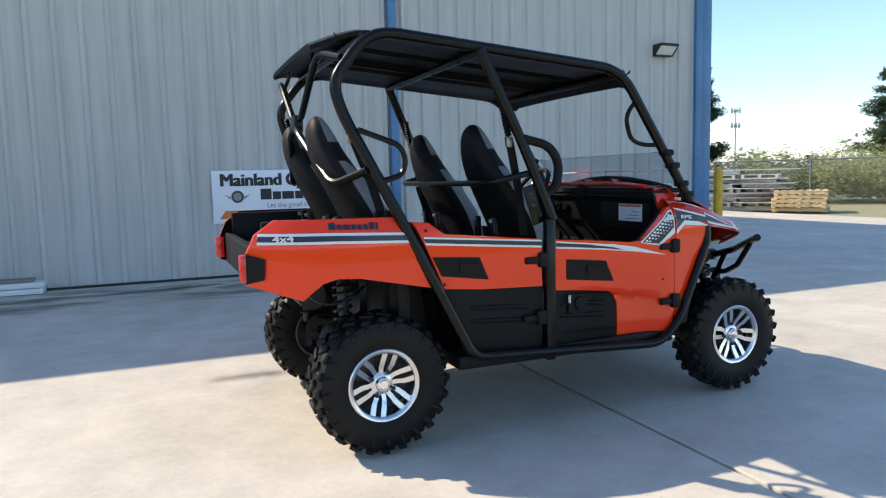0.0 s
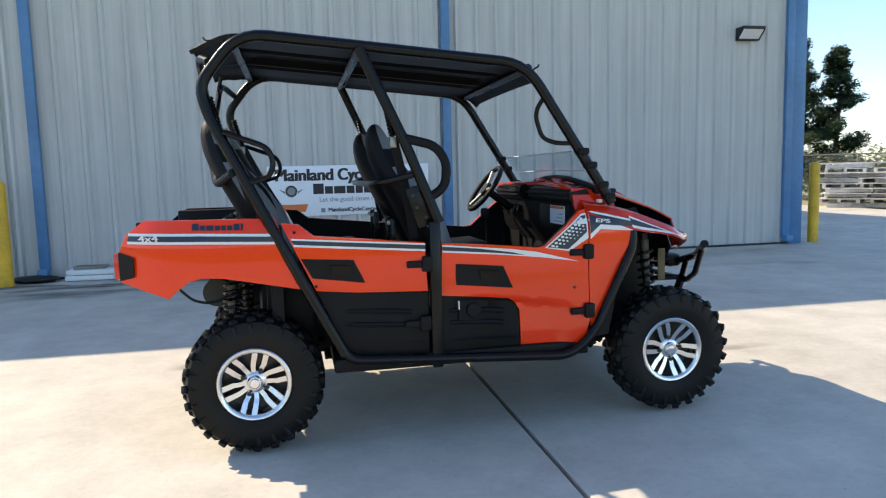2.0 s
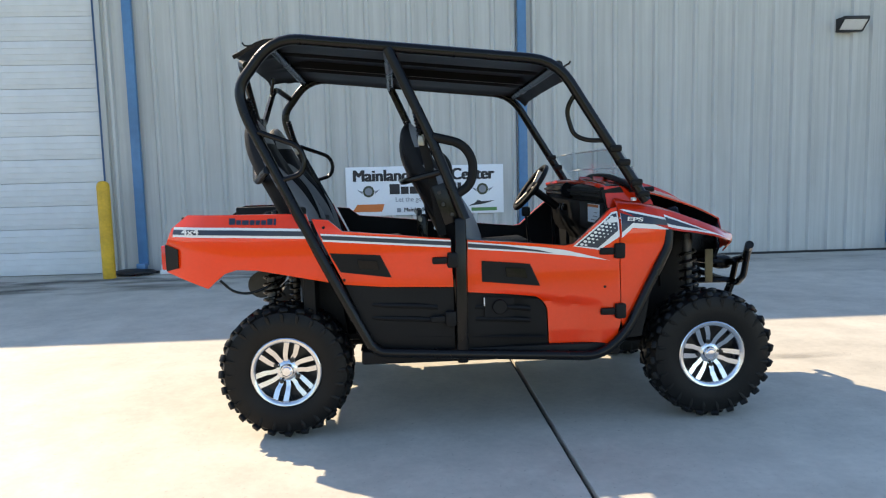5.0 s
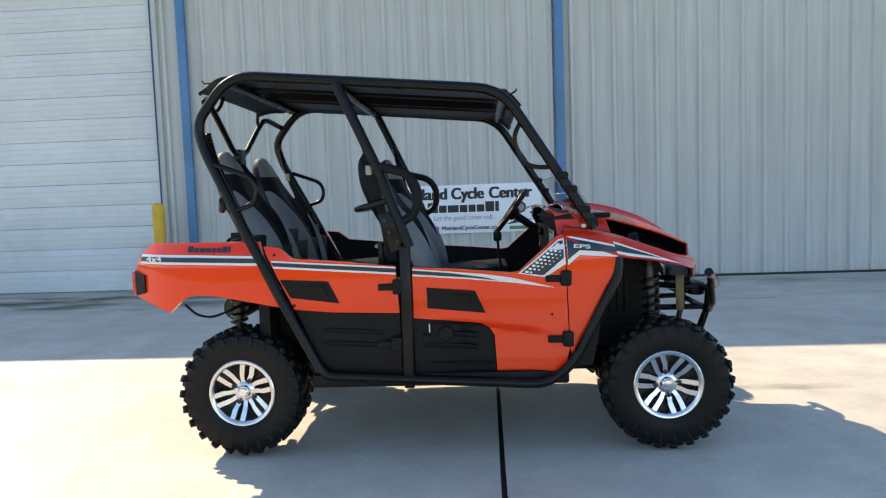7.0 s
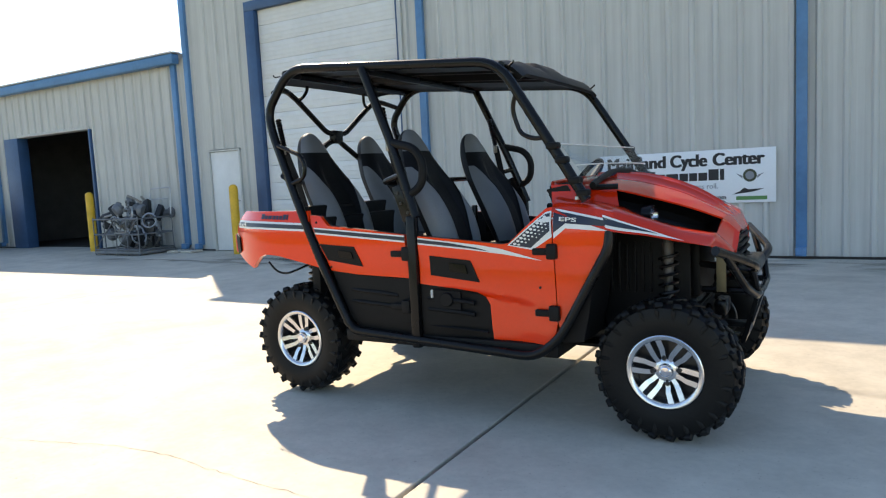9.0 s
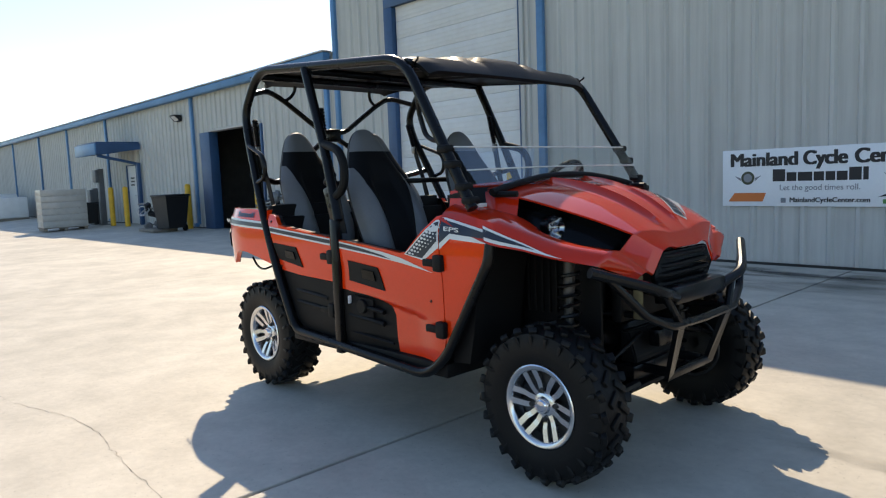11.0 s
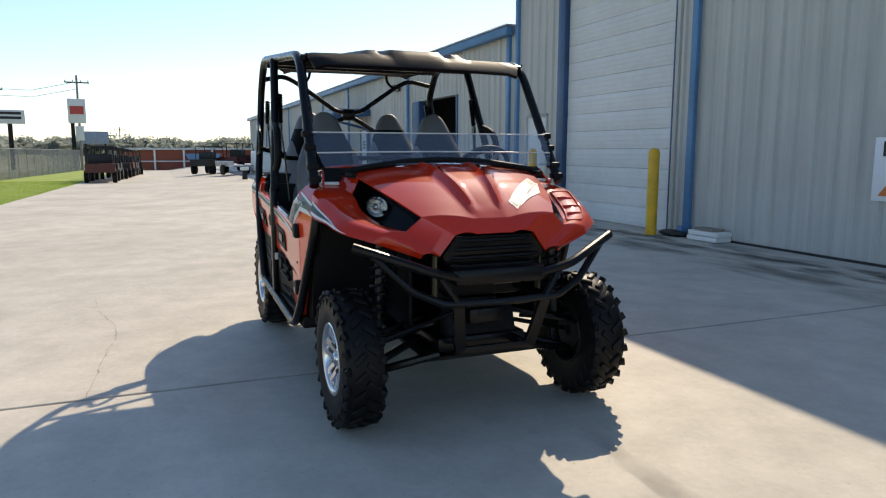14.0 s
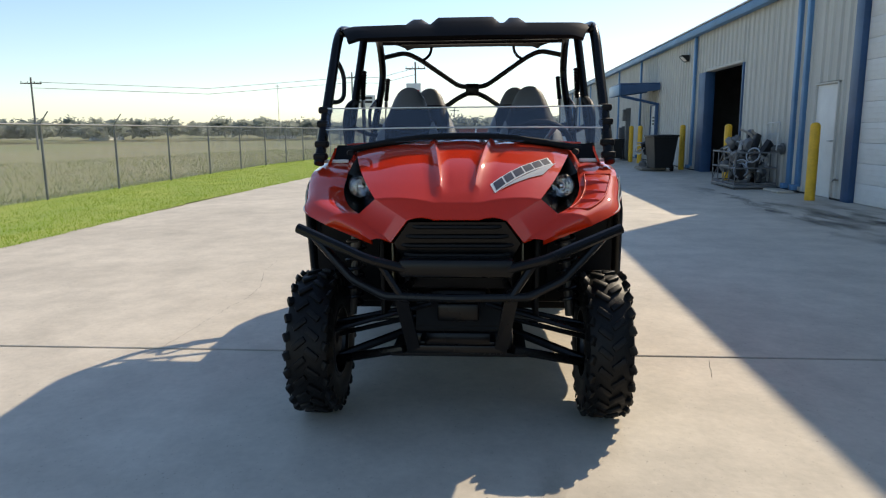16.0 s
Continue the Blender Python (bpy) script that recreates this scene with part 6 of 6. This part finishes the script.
part("tow_bar", tube(BM(), [(1.3, 0, 0.5), (2.3, 0, 0.45), (2.35, 0, 0.0)], 0.04, 8, 0.05), M_GREY, tr)
for y in (-0.8, 0.8):
    part("wheel", lathe(BM(), [(0.001, -0.08), (0.2, -0.08), (0.31, -0.06), (0.31, 0.06), (0.2, 0.08), (0.001, 0.08)], (0, y, 0.31), 24), M_RUB, tr)
sp = thing("short_post", "short dark post with a pale cap standing on the concrete", "post", at=pose(-32.3, 2.4, G(-32.3, 2.4)))
part("post", box(BM(), -0.12, 0.12, -0.12, 0.12, 0, 0.45, 0.01), M_BLACK, sp)
part("cap", box(BM(), -0.2, 0.2, -0.2, 0.2, 0.452, 0.62, 0.03), M_WHITE, sp)


# parked side-by-side vehicles far down the yard
def far_utv(at, body, label):
    t = thing("parked_vehicle", label, "utility vehicle", "parked vehicles", at=at)
    bm = BM()
    prof = [(-1.5, 0.55), (-1.5, 1.0), (-0.4, 1.0), (-0.3, 0.7), (0.4, 0.7), (0.5, 1.1), (1.3, 0.95), (1.5, 0.75), (1.45, 0.5)]
    a = [bm.verts.new((x, -0.7, z)) for x, z in prof]
    b = [bm.verts.new((x, 0.7, z)) for x, z in prof]
    for i in range(len(prof)):
        bm.faces.new((a[i], a[(i + 1) % len(prof)], b[(i + 1) % len(prof)], b[i]))
    bm.faces.new(a)
    bm.faces.new(b)
    part("body", bm, body, t, smooth=0)
    part("roof", box(BM(), -0.7, 0.55, -0.68, 0.68, 1.86, 1.93, 0.02), M_BLACK, t)
    part("seat", box(BM(), -0.45, -0.25, -0.6, 0.6, 0.9, 1.5, 0.05), M_BLACK, t)
    for x0, x1 in ((0.75, 0.5), (-0.75, -0.65)):
        for y in (-0.66, 0.66):
            part("cage_tube", tube(BM(), [(x0, y, 1.0), (x1, y, 1.88)], 0.03, 6, 0), M_BLACK, t)
    for x in (-1.0, 1.0):
        for y in (-0.66, 0.66):
            part("wheel", lathe(BM(), [(0.001, -0.12), (0.2, -0.12), (0.33, -0.1), (0.33, 0.1), (0.2, 0.12), (0.001, 0.12)], (x, y, 0.33), 20), M_RUB, t)
    return t


M_DKRED = mat("dark_red_paint", (0.09, 0.012, 0.01), 0.4, var=0.05)
u1 = far_utv(pose(-36.6, -4.5, G(-36.6, -4.5), 0, 0, 183), M_DKRED, "dark red utility vehicle parked at the yard's edge")
u2 = far_utv(pose(-40.2, -4.45, G(-40.2, -4.45), 0, 0, 178), M_BLACK, "black utility vehicle parked at the yard's edge")
for k in range(1, 6):
    x, y = -40.2 - 3.7 * k, -4.45 + 0.12 * k
    copy_thing(u2 if k % 3 else u1, pose(x, y, G(x, y), 0, 0, 177 + (k * 7) % 9))
copy_thing(u2, pose(-46.5, 1.6, G(-46.5, 1.6), 0, 0, 150))
copy_thing(u1, pose(-47.0, 3.7, G(-47.0, 3.7), 0, 0, 140))

# ---- fences ----
M_WIRE = mat("chain_link_wire", (0.30, 0.31, 0.31), 0.55, metal=0.2, fine=60)


def fence(p0, p1, n, h, arms, label):
    t = thing("fence", label, "fence")
    p0, p1 = Vector(p0), Vector(p1)
    d = (p1 - p0).normalized()
    nrm = Vector((-d.y, d.x, 0))
    L = (p1 - p0).length

    def foot(u):
        p = p0 + d * u
        return Vector((p.x, p.y, G(p.x, p.y)))

    def rail(u):
        q = foot(u)
        return Vector((q.x, q.y, GZ + h + 0.3 * min(0, q.z - GZ + 0.26)))

    for i in range(n + 1):
        p, q = foot(L * i / n), rail(L * i / n)
        bm = BM()
        tube(bm, [p, q], 0.03, 8, 0)
        if arms:
            tube(bm, [q, q + Vector((0, 0, 0.28)) + nrm * arms], 0.014, 6, 0)
        part("post", bm, M_FENCE, t)
    part("top_rail", tube(BM(), [rail(0), rail(L * 0.1), rail(L)], 0.024, 8, 0), M_FENCE, t)
    # woven diagonal wires, each a thin three-sided rod
    vs, fs = [], []
    step = 0.062
    for sgn in (-1, 1):
        for k in range(int(L / step)):
            u0 = k * step
            a, b = foot(u0) + Vector((0, 0, 0.03)), rail(u0)
            u1 = u0 + sgn * (b.z - a.z)
            if not 0 <= u1 <= L:
                continue
            e = p0 + d * u1
            e.z = b.z
            side_w, out_w = d * 0.0021, nrm * 0.0021
            i = len(vs)
            for p in (a, e):
                vs.extend([p - side_w - out_w, p + side_w - out_w, p + out_w])
            fs.extend([(i, i + 1, i + 4, i + 3), (i + 1, i + 2, i + 5, i + 4), (i + 2, i, i + 3, i + 5)])
    me = bpy.data.meshes.new("chain_link")
    me.from_pydata(vs, [], fs)
    me.materials.append(M_WIRE)
    ob = new("chain_link", me)
    ob.parent = t
    tagged(ob, "woven grey chain-link wire", kind="stuff")
    return t


fence((1.3, -10.2, GZ), (-85.5, -10.2, GZ), 28, 1.49, -0.22, "grey chain-link fence with angled arms beside the grass")
fence((13.4, 25.6, GZ), (36.9, -4.9, GZ), 12, 1.68, 0, "grey chain-link fence in front of green scrub")

# ---- timber beside the far fence ----
def one(name, bm, material):
    me = bpy.data.meshes.new(name)
    bm.to_mesh(me)
    bm.free()
    me.materials.append(material)
    return me


def pallet_kit(material, seed):
    """Three stringers, seven deck boards and three bottom boards, as meshes to share."""
    r = random.Random(seed)
    kit = [("stringer", one("stringer", box(BM(), -0.6, 0.6, y - 0.045, y + 0.045, 0.02, 0.11), material)) for y in (-0.5, 0, 0.5)]
    for k in range(7):
        x = -0.55 + k * 0.183
        kit.append(("deck_board", one("deck_board", box(BM(), x - 0.05, x + 0.05 + r.random() * 0.02, -0.55 - 0.04 * r.random(), 0.55, 0.112, 0.132), material)))
        if k % 3 == 0:
            kit.append(("bottom_board", one("bottom_board", box(BM(), x - 0.05, x + 0.05, -0.55, 0.55, 0.0, 0.018), material)))
    return kit


for lab, grp, m, cx, cy, n, wide, yaw in (("grey weathered wooden pallet in an untidy stack by the fence", "weathered pallets", M_GREYWOOD, 16.1, 13.9, 9, 2, 49), ("fresh pine pallet in a low stack by the fence", "new pallets", M_PINE, 16.75, 12.1, 5, 1, 49)):
    base = pose(cx, cy, GZ, 0, 0, -yaw)
    kit = pallet_kit(m, n)
    level = [0.0]
    for i in range(n):
        level.append(level[-1] + (0.153 if n > 5 and 1 <= i <= 6 else 0.132))
    for c in range(wide):
        for i in range(n - (c if n > 5 else 0)):
            spot = pose((-0.66 + c * 1.32 if wide > 1 else 0) + rs.gauss(0, 0.05), rs.gauss(0, 0.06), level[i], 0, 0, rs.gauss(0, 7 if wide > 1 else 3) + (90 if i % 3 == 1 and wide > 1 else 0)) @ Matrix.Diagonal((1 if wide > 1 else 1.25, 1, 1, 1))
            p = thing("pallet", lab, "pallet", grp, at=base @ spot)
            for nm, me in kit:
                new(nm, me).parent = p
    if n > 5:
        for i in range(6):
            bm = BM()
            box(bm, -1.45, 1.1 + 0.6 * rs.random(), -0.68, 0.62, 0, 0.02)
            o = tagged(part("plywood_sheet", bm, M_GREYWOOD, smooth=0), "bleached plywood sheet between stacked weathered pallets", "plywood sheet", "plywood sheets")
            o.matrix_basis = base @ pose(rs.gauss(0, 0.1), -0.05, level[1 + i] + 0.1325, 0, 0, rs.gauss(0, 6))
        for i in range(5):
            bm = BM()
            box(bm, -1.7, 1.6 + 0.3 * rs.random(), -0.3 + 0.13 * i, -0.2 + 0.13 * i, 0, 0.03)
            o = tagged(part("board", bm, M_GREYWOOD, smooth=0), "long grey weathered board on top of stacked pallets", "board", "loose boards")
            o.matrix_basis = base @ pose(0.0, 0, level[n] + 0.001 + 0.004 * i, 0, 0, rs.gauss(0, 5))


# ---- trees and scrub ----
def cedar(x, y, h, seed, lean=0.0, spread=0.30):
    r = random.Random(seed)
    t = thing("tree", "dark green cedar tree with an uneven ragged crown", "tree", "cedar trees", at=pose(x, y, GZ))
    bm = BM()
    tube(bm, [(0, 0, 0), (0.1, 0, h * 0.3), (0.1 + lean, 0.05, h * 0.65), (lean * 1.5, 0, h * 0.96)], 0.16, 8, 0.3, 0.15)
    part("trunk", bm, M_BARK, t)
    lb, lf = BM(), BM()
    for i in range(46):
        k = 0.12 + 0.86 * (i + r.random()) / 46
        z = h * k
        reach = h * spread * (1 - k) ** 0.7 * (0.55 + 0.7 * r.random()) + 0.12
        a = r.random() * 6.28
        px = lean * 1.5 * k
        e = Vector((px + reach * math.cos(a), reach * math.sin(a), z + 0.25 * reach))
        tube(lb, [(px, 0, z), (px + 0.5 * reach * math.cos(a), 0.5 * reach * math.sin(a), z + 0.05), e], 0.03, 5, 0, 0.3)
        for q in range(3):
            f = 0.45 + 0.28 * q
            c = Vector((px, 0, z)).lerp(e, f)
            leaves(lf, 200, c, (0.24 + 0.14 * reach, 0.24 + 0.14 * reach, 0.27), 0.055, r, 0.05)
    part("limbs", lb, M_BARK, t)
    part("crown", lf, M_LEAF, t, "ragged dark green foliage", smooth=0)
    return t


cedar(19.95, 20.0, 5.85, 3, 0.12, 0.19)
cedar(18.75, 20.6, 6.5, 5, 0.0, 0.17)
cedar(32.5, 20.0, 6.4, 8, -0.2, 0.26)
r = random.Random(21)
bm = BM()
d = Vector((23.5, -30.5, 0)).normalized()
nrm = Vector((0.79, 0.61, 0))
for i in range(210):
    k = r.random()
    p = Vector((13.4, 25.6, 0)) + d * (k * 36) + nrm * (0.9 + 5 * r.random() ** 1.3)
    hh = 1.3 + 1.0 * r.random() + (0.5 if r.random() > 0.85 else 0)
    leaves(bm, 420, (p.x, p.y, hh * 0.45), (0.85, 0.85, hh * 0.46), 0.075, r, 0.0)
    leaves(bm, 480, (p.x, p.y, hh * 0.50), (1.0, 1.0, hh * 0.54), 0.036, r, 0.3)
for x, y, hh, w in ((23.4, 20.0, 2.3, 0.6), (25.0, 20.0, 2.6, 0.7), (28.6, 20.0, 3.0, 0.7), (29.4, 19.5, 2.6, 0.9), (27.4, 20.5, 2.0, 0.8)):
    leaves(bm, 1500, (x, y, hh * 0.5), (w, w, hh * 0.5), 0.042, r, 0.1)
tagged(part("scrub", bm, M_LEAF2, smooth=0), "tangled green scrub behind the chain-link fence", "bushes", kind="stuff")
# far trees; their haze is only the pale leaf colour
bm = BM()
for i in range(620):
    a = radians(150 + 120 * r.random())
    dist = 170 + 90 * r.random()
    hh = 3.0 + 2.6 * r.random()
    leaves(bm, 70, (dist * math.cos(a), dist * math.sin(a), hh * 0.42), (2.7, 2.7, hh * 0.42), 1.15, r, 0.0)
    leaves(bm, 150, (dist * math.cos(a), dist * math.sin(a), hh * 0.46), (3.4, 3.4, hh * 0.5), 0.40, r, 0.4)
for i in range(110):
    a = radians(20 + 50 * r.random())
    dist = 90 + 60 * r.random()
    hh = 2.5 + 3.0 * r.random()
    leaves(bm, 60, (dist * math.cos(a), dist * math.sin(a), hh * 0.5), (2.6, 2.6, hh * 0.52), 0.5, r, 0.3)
tagged(part("far_trees", bm, M_FARLEAF, smooth=0), "low line of green trees on the horizon, haze mixed into their colour", "trees", kind="stuff")
# tall weeds along the fence in the field
bm = BM()
M_WEED = mat("tall_weeds", (0.30, 0.33, 0.14), 0.9, scale=0.3, fine=3, island=0.2)
translucent(M_WEED, 0.5)
for _ in range(24000):
    x = 2 - 80 * r.random() ** 1.2
    y = -10.3 - 16 * r.random() ** 1.6
    h = 0.03 + 0.13 * r.random()
    a = r.random() * 6.28
    dx, dy = 0.010 * math.cos(a), 0.010 * math.sin(a)
    bm.faces.new([bm.verts.new((x - dx, y - dy, G(x, y) - 0.05)), bm.verts.new((x + dx, y + dy, G(x, y) - 0.05)), bm.verts.new((x + r.gauss(0, 0.06), y + r.gauss(0, 0.06), G(x, y) + h))])
tagged(part("weeds", bm, M_WEED, smooth=0), "knee-high olive weeds beyond the fence", "weeds", kind="stuff")

# ---- far buildings, poles and signs ----
rbld = thing("far_building", "long low red brick building with pale posts across the road", "building", at=pose(-84, -1, G(-84, -1)))
part("wall", box(BM(), -4, 0, -5, 26, 0, 2.35, 0), M_BRICK, rbld, smooth=0)
part("roof", box(BM(), -4.4, 0.5, -5.4, 26.4, 2.351, 2.6, 0.03), M_ROOFM, rbld)
for i in range(9):
    part("post", box(BM(), 0.3, 0.45, -4.6 + i * 3.2, -4.4 + i * 3.2, 0, 2.35, 0), M_WHITE, rbld, smooth=0)
part("rail", box(BM(), 0.46, 0.5, -4.5, 21, 1.0, 1.1, 0), M_WHITE, rbld, smooth=0)
sk = thing("skip", "blue steel waste skip beside the far building", "skip", at=pose(-80.5, 2.9, G(-80.5, 2.9)))
bm = BM()
a = [bm.verts.new(p) for p in ((-0.8, -1.3, 0.1), (0.8, -1.3, 0.1), (0.8, 1.3, 0.1), (-0.8, 1.3, 0.1))]
b = [bm.verts.new(p) for p in ((-0.9, -1.9, 1.3), (0.9, -1.9, 1.3), (0.9, 1.9, 1.3), (-0.9, 1.9, 1.3))]
for i in range(4):
    bm.faces.new((a[i], a[(i + 1) % 4], b[(i + 1) % 4], b[i]))
bm.faces.new(a)
part("body", bm, M_BLUE, sk, smooth=0)
part("foot", box(BM(), -0.7, 0.7, -1.2, 1.2, 0, 0.095, 0), M_BLACK, sk)
for i, (x, y, w) in enumerate(((-190, -112, 4), (-165, -150, 4), (-195, -62, 4))):
    hs = thing("far_house", "small pale house with a grey roof far off", "house", "far houses", at=pose(x, y, G(x, y), 0, 0, 20 * i))
    part("wall", box(BM(), -w, w, -3, 3, 0, 2.6), M_WHITE, hs, smooth=0)
    bm = BM()
    a = [bm.verts.new((-w - 0.3, yy, zz)) for yy, zz in ((-3.4, 2.605), (0, 4.2), (3.4, 2.605))]
    b = [bm.verts.new((w + 0.3, yy, zz)) for yy, zz in ((-3.4, 2.605), (0, 4.2), (3.4, 2.605))]
    for k in range(3):
        bm.faces.new((a[k], a[(k + 1) % 3], b[(k + 1) % 3], b[k]))
    bm.faces.new(a)
    bm.faces.new(b)
    part("roof", bm, M_GREY, hs, smooth=0)


M_OLDPOLE = mat("weathered_pole_wood", (0.24, 0.23, 0.22), 0.85, scale=1.0, fine=30)


def pole(x, y, h, yaw, arms=True):
    t = thing("utility_pole", "weathered grey wooden utility pole with a crossarm", "utility pole", "utility poles", at=pose(x, y, G(x, y), 0, 0, yaw))
    part("pole", tube(BM(), [(0, 0, 0), (0, 0, h)], 0.16, 8, 0, 0.7), M_OLDPOLE, t)
    if arms:
        part("crossarm", box(BM(), -0.06, 0.06, -1.3, 1.3, h - 0.9, h - 0.75), M_BARK, t)
        for yy in (-1.2, -0.4, 0.4, 1.2):
            part("insulator", box(BM(), -0.05, 0.05, yy - 0.05, yy + 0.05, h - 0.748, h - 0.55), M_GREY, t)
    return t


pole(-102, -21.6, 11.0, 10)
pole(-88, -10.3, 11.0, 5)
pole(-190, -11.2, 8.2, 5)
pole(-90, -64.5, 10.0, 30)
for x, y, h in ((-130, -42, 11), (115.2, 112, 14.7)):
    mm = thing("light_mast", "slim grey mast with a small head", "mast", "masts", at=pose(x, y, G(x, y)))
    part("pole", tube(BM(), [(0, 0, 0), (0, 0, h)], 0.16 if x > 0 else 0.07, 8, 0, 0.5), M_GREY, mm)
    part("head", box(BM(), -0.5, 0.5, -0.2, 0.2, h - 0.2, h - 0.1, 0.03), M_GREY, mm)
    if x > 0:
        for zz in (h - 0.3, h - 3.5):
            part("platform", box(BM(), -0.8, 0.8, -0.8, 0.8, zz - 0.1, zz, 0.02), M_GREY, mm)
            for k in range(6):
                a = k * math.pi / 3
                part("antenna", box(BM(), 0.9 * math.cos(a) - 0.07, 0.9 * math.cos(a) + 0.07, 0.9 * math.sin(a) - 0.07, 0.9 * math.sin(a) + 0.07, zz - 0.5, zz + 0.6, 0.02), M_GREY, mm)
# overhead wires between the poles
for k, z in ((0, 10.2), (1, 9.4)):
    bm = BM()
    tube(bm, [(-90, -64.5, z - 2.0), (-97, -42, z - 2.8), (-102, -21.6, z - 1.1), (-95, -16, z - 1.7), (-88, -10.3, z - 1.1)], 0.03, 5, 0)
    tagged(part("overhead_wire", bm, M_BLACK), "sagging dark overhead wire between utility poles", "wire", "overhead wires")
M_SIGNW = mat("white_sign_face", (0.7, 0.7, 0.7), 0.5, var=0.03)
M_SIGNR = mat("red_sign_face", (0.5, 0.06, 0.05), 0.5, var=0.03)
rsg = thing("road_sign_board", "white roadside sign board with dark print on a post", "sign", at=pose(-94, -18.4, G(-94, -18.4), 0, 0, 8))
part("post", box(BM(), -0.25, 0.25, -0.25, 0.25, 0, 5.55), M_DARK, rsg, smooth=0)
part("board", box(BM(), -0.3, 0.3, -1.55, 1.55, 5.552, 7.2, 0.03), M_SIGNW, rsg)
for z in (6.7, 6.15):
    part("print_bar", box(BM(), 0.305, 0.32, -1.25, 1.25, z - 0.05, z + 0.27), M_PRINTBLACK, rsg, smooth=0)
part("side_face", box(BM(), -0.28, 0.28, 1.555, 1.60, 5.6, 7.15), M_PRINTBLACK, rsg, smooth=0)
rs2 = thing("road_sign_board", "white and red sign board on a tall dark pole", "sign", at=pose(-84, -9.9, G(-84, -9.9), 0, 0, 5))
part("post", box(BM(), -0.2, 0.2, -0.9, -0.5, 0, 5.3), M_DARK, rs2, smooth=0)
part("board", box(BM(), -0.15, 0.15, -1.1, 0.7, 5.302, 8.0, 0.03), M_SIGNW, rs2)
part("print_bar", box(BM(), 0.155, 0.17, -0.9, 0.5, 6.3, 7.2), M_SIGNR, rs2, smooth=0)
part("lower_board", box(BM(), -0.1, 0.1, -0.45, 0.4, 3.4, 5.0, 0.03), M_SIGNW, rs2)
bb = thing("billboard", "blue-grey billboard standing beyond the yard", "billboard", at=pose(-110, -10.5, G(-110, -10.5), 0, 0, 5))
part("board", box(BM(), -0.2, 0.2, -1.8, 1.8, 3.3, 5.1, 0.04), mat("billboard_face", (0.26, 0.32, 0.42), 0.6, var=0.1), bb)
for y in (-1.3, 1.3):
    part("post", box(BM(), -0.15, 0.15, y - 0.15, y + 0.15, 0, 3.298), M_DARK, bb, smooth=0)

# stains on the concrete
M_STAIN = bpy.data.materials.new("damp_stain")
M_STAIN.use_nodes = True
nt = M_STAIN.node_tree
b = nt.nodes["Principled BSDF"]
b.inputs["Base Color"].default_value = (0.085, 0.079, 0.07, 1)
b.inputs["Roughness"].default_value = 0.7
co, nz, rp = nt.nodes.new("ShaderNodeTexCoord"), nt.nodes.new("ShaderNodeTexNoise"), nt.nodes.new("ShaderNodeMapRange")
nz.inputs["Scale"].default_value, nz.inputs["Detail"].default_value = 2.2, 7
rp.inputs["From Min"].default_value, rp.inputs["From Max"].default_value = 0.42, 0.68
rp.inputs["To Min"].default_value, rp.inputs["To Max"].default_value = 0.0, 0.60
streak = nt.nodes.new("ShaderNodeMapping")
streak.inputs["Scale"].default_value = (0.45, 1.3, 1)
nt.links.new(co.outputs["Object"], streak.inputs["Vector"])
nt.links.new(streak.outputs[0], nz.inputs["Vector"])
nt.links.new(nz.outputs["Fac"], rp.inputs["Value"])
sep = nt.nodes.new("ShaderNodeSeparateXYZ")
nt.links.new(co.outputs["Generated"], sep.inputs[0])
prod = rp.outputs[0]
for ax in (0, 1):
    pp = nt.nodes.new("ShaderNodeMath")
    pp.operation = "PINGPONG"
    pp.inputs[1].default_value = 0.5
    nt.links.new(sep.outputs[ax], pp.inputs[0])
    sm = nt.nodes.new("ShaderNodeMapRange")
    sm.interpolation_type = "SMOOTHSTEP"
    sm.inputs["From Max"].default_value = 0.3 if ax == 0 else 0.5
    nt.links.new(pp.outputs[0], sm.inputs["Value"])
    mu = nt.nodes.new("ShaderNodeMath")
    mu.operation = "MULTIPLY"
    nt.links.new(prod, mu.inputs[0])
    nt.links.new(sm.outputs[0], mu.inputs[1])
    prod = mu.outputs[0]
nt.links.new(prod, b.inputs["Alpha"])
for k, (pts, w) in enumerate(((((-12.5, 4.35), (-9.6, 4.35), (-7.5, 4.75), (-4.0, 4.9)), 0.30), (((-9.5, 4.9), (-4, 5.0), (3.5, 5.1)), 0.95), (((-9.5, 5.5), (-4, 5.55), (7.5, 5.6)), 0.40), (((1.25, 0.34), (1.8, 0.36), (2.6, 0.33)), 0.08), (((2.6, 4.0), (4.8, 4.2), (6.4, 3.9)), 0.16), (((-1.9, 0.9), (-1.5, 0.95), (-1.2, 0.9)), 0.10))):
    bm = BM()
    path = rounded([(x, y, GZ + 0.003 + 0.0006 * k) for x, y in pts], 1.0, 8)
    rr = random.Random(k)
    L, R = [], []
    for i, p in enumerate(path):
        q = w * (0.6 + 0.8 * rr.random())
        L.append(bm.verts.new(p + Vector((0, q, 0))))
        R.append(bm.verts.new(p - Vector((0, q, 0))))
    for i in range(len(L) - 1):
        bm.faces.new((L[i], L[i + 1], R[i + 1], R[i]))
    part("stain", bm, M_STAIN, pave, smooth=0)
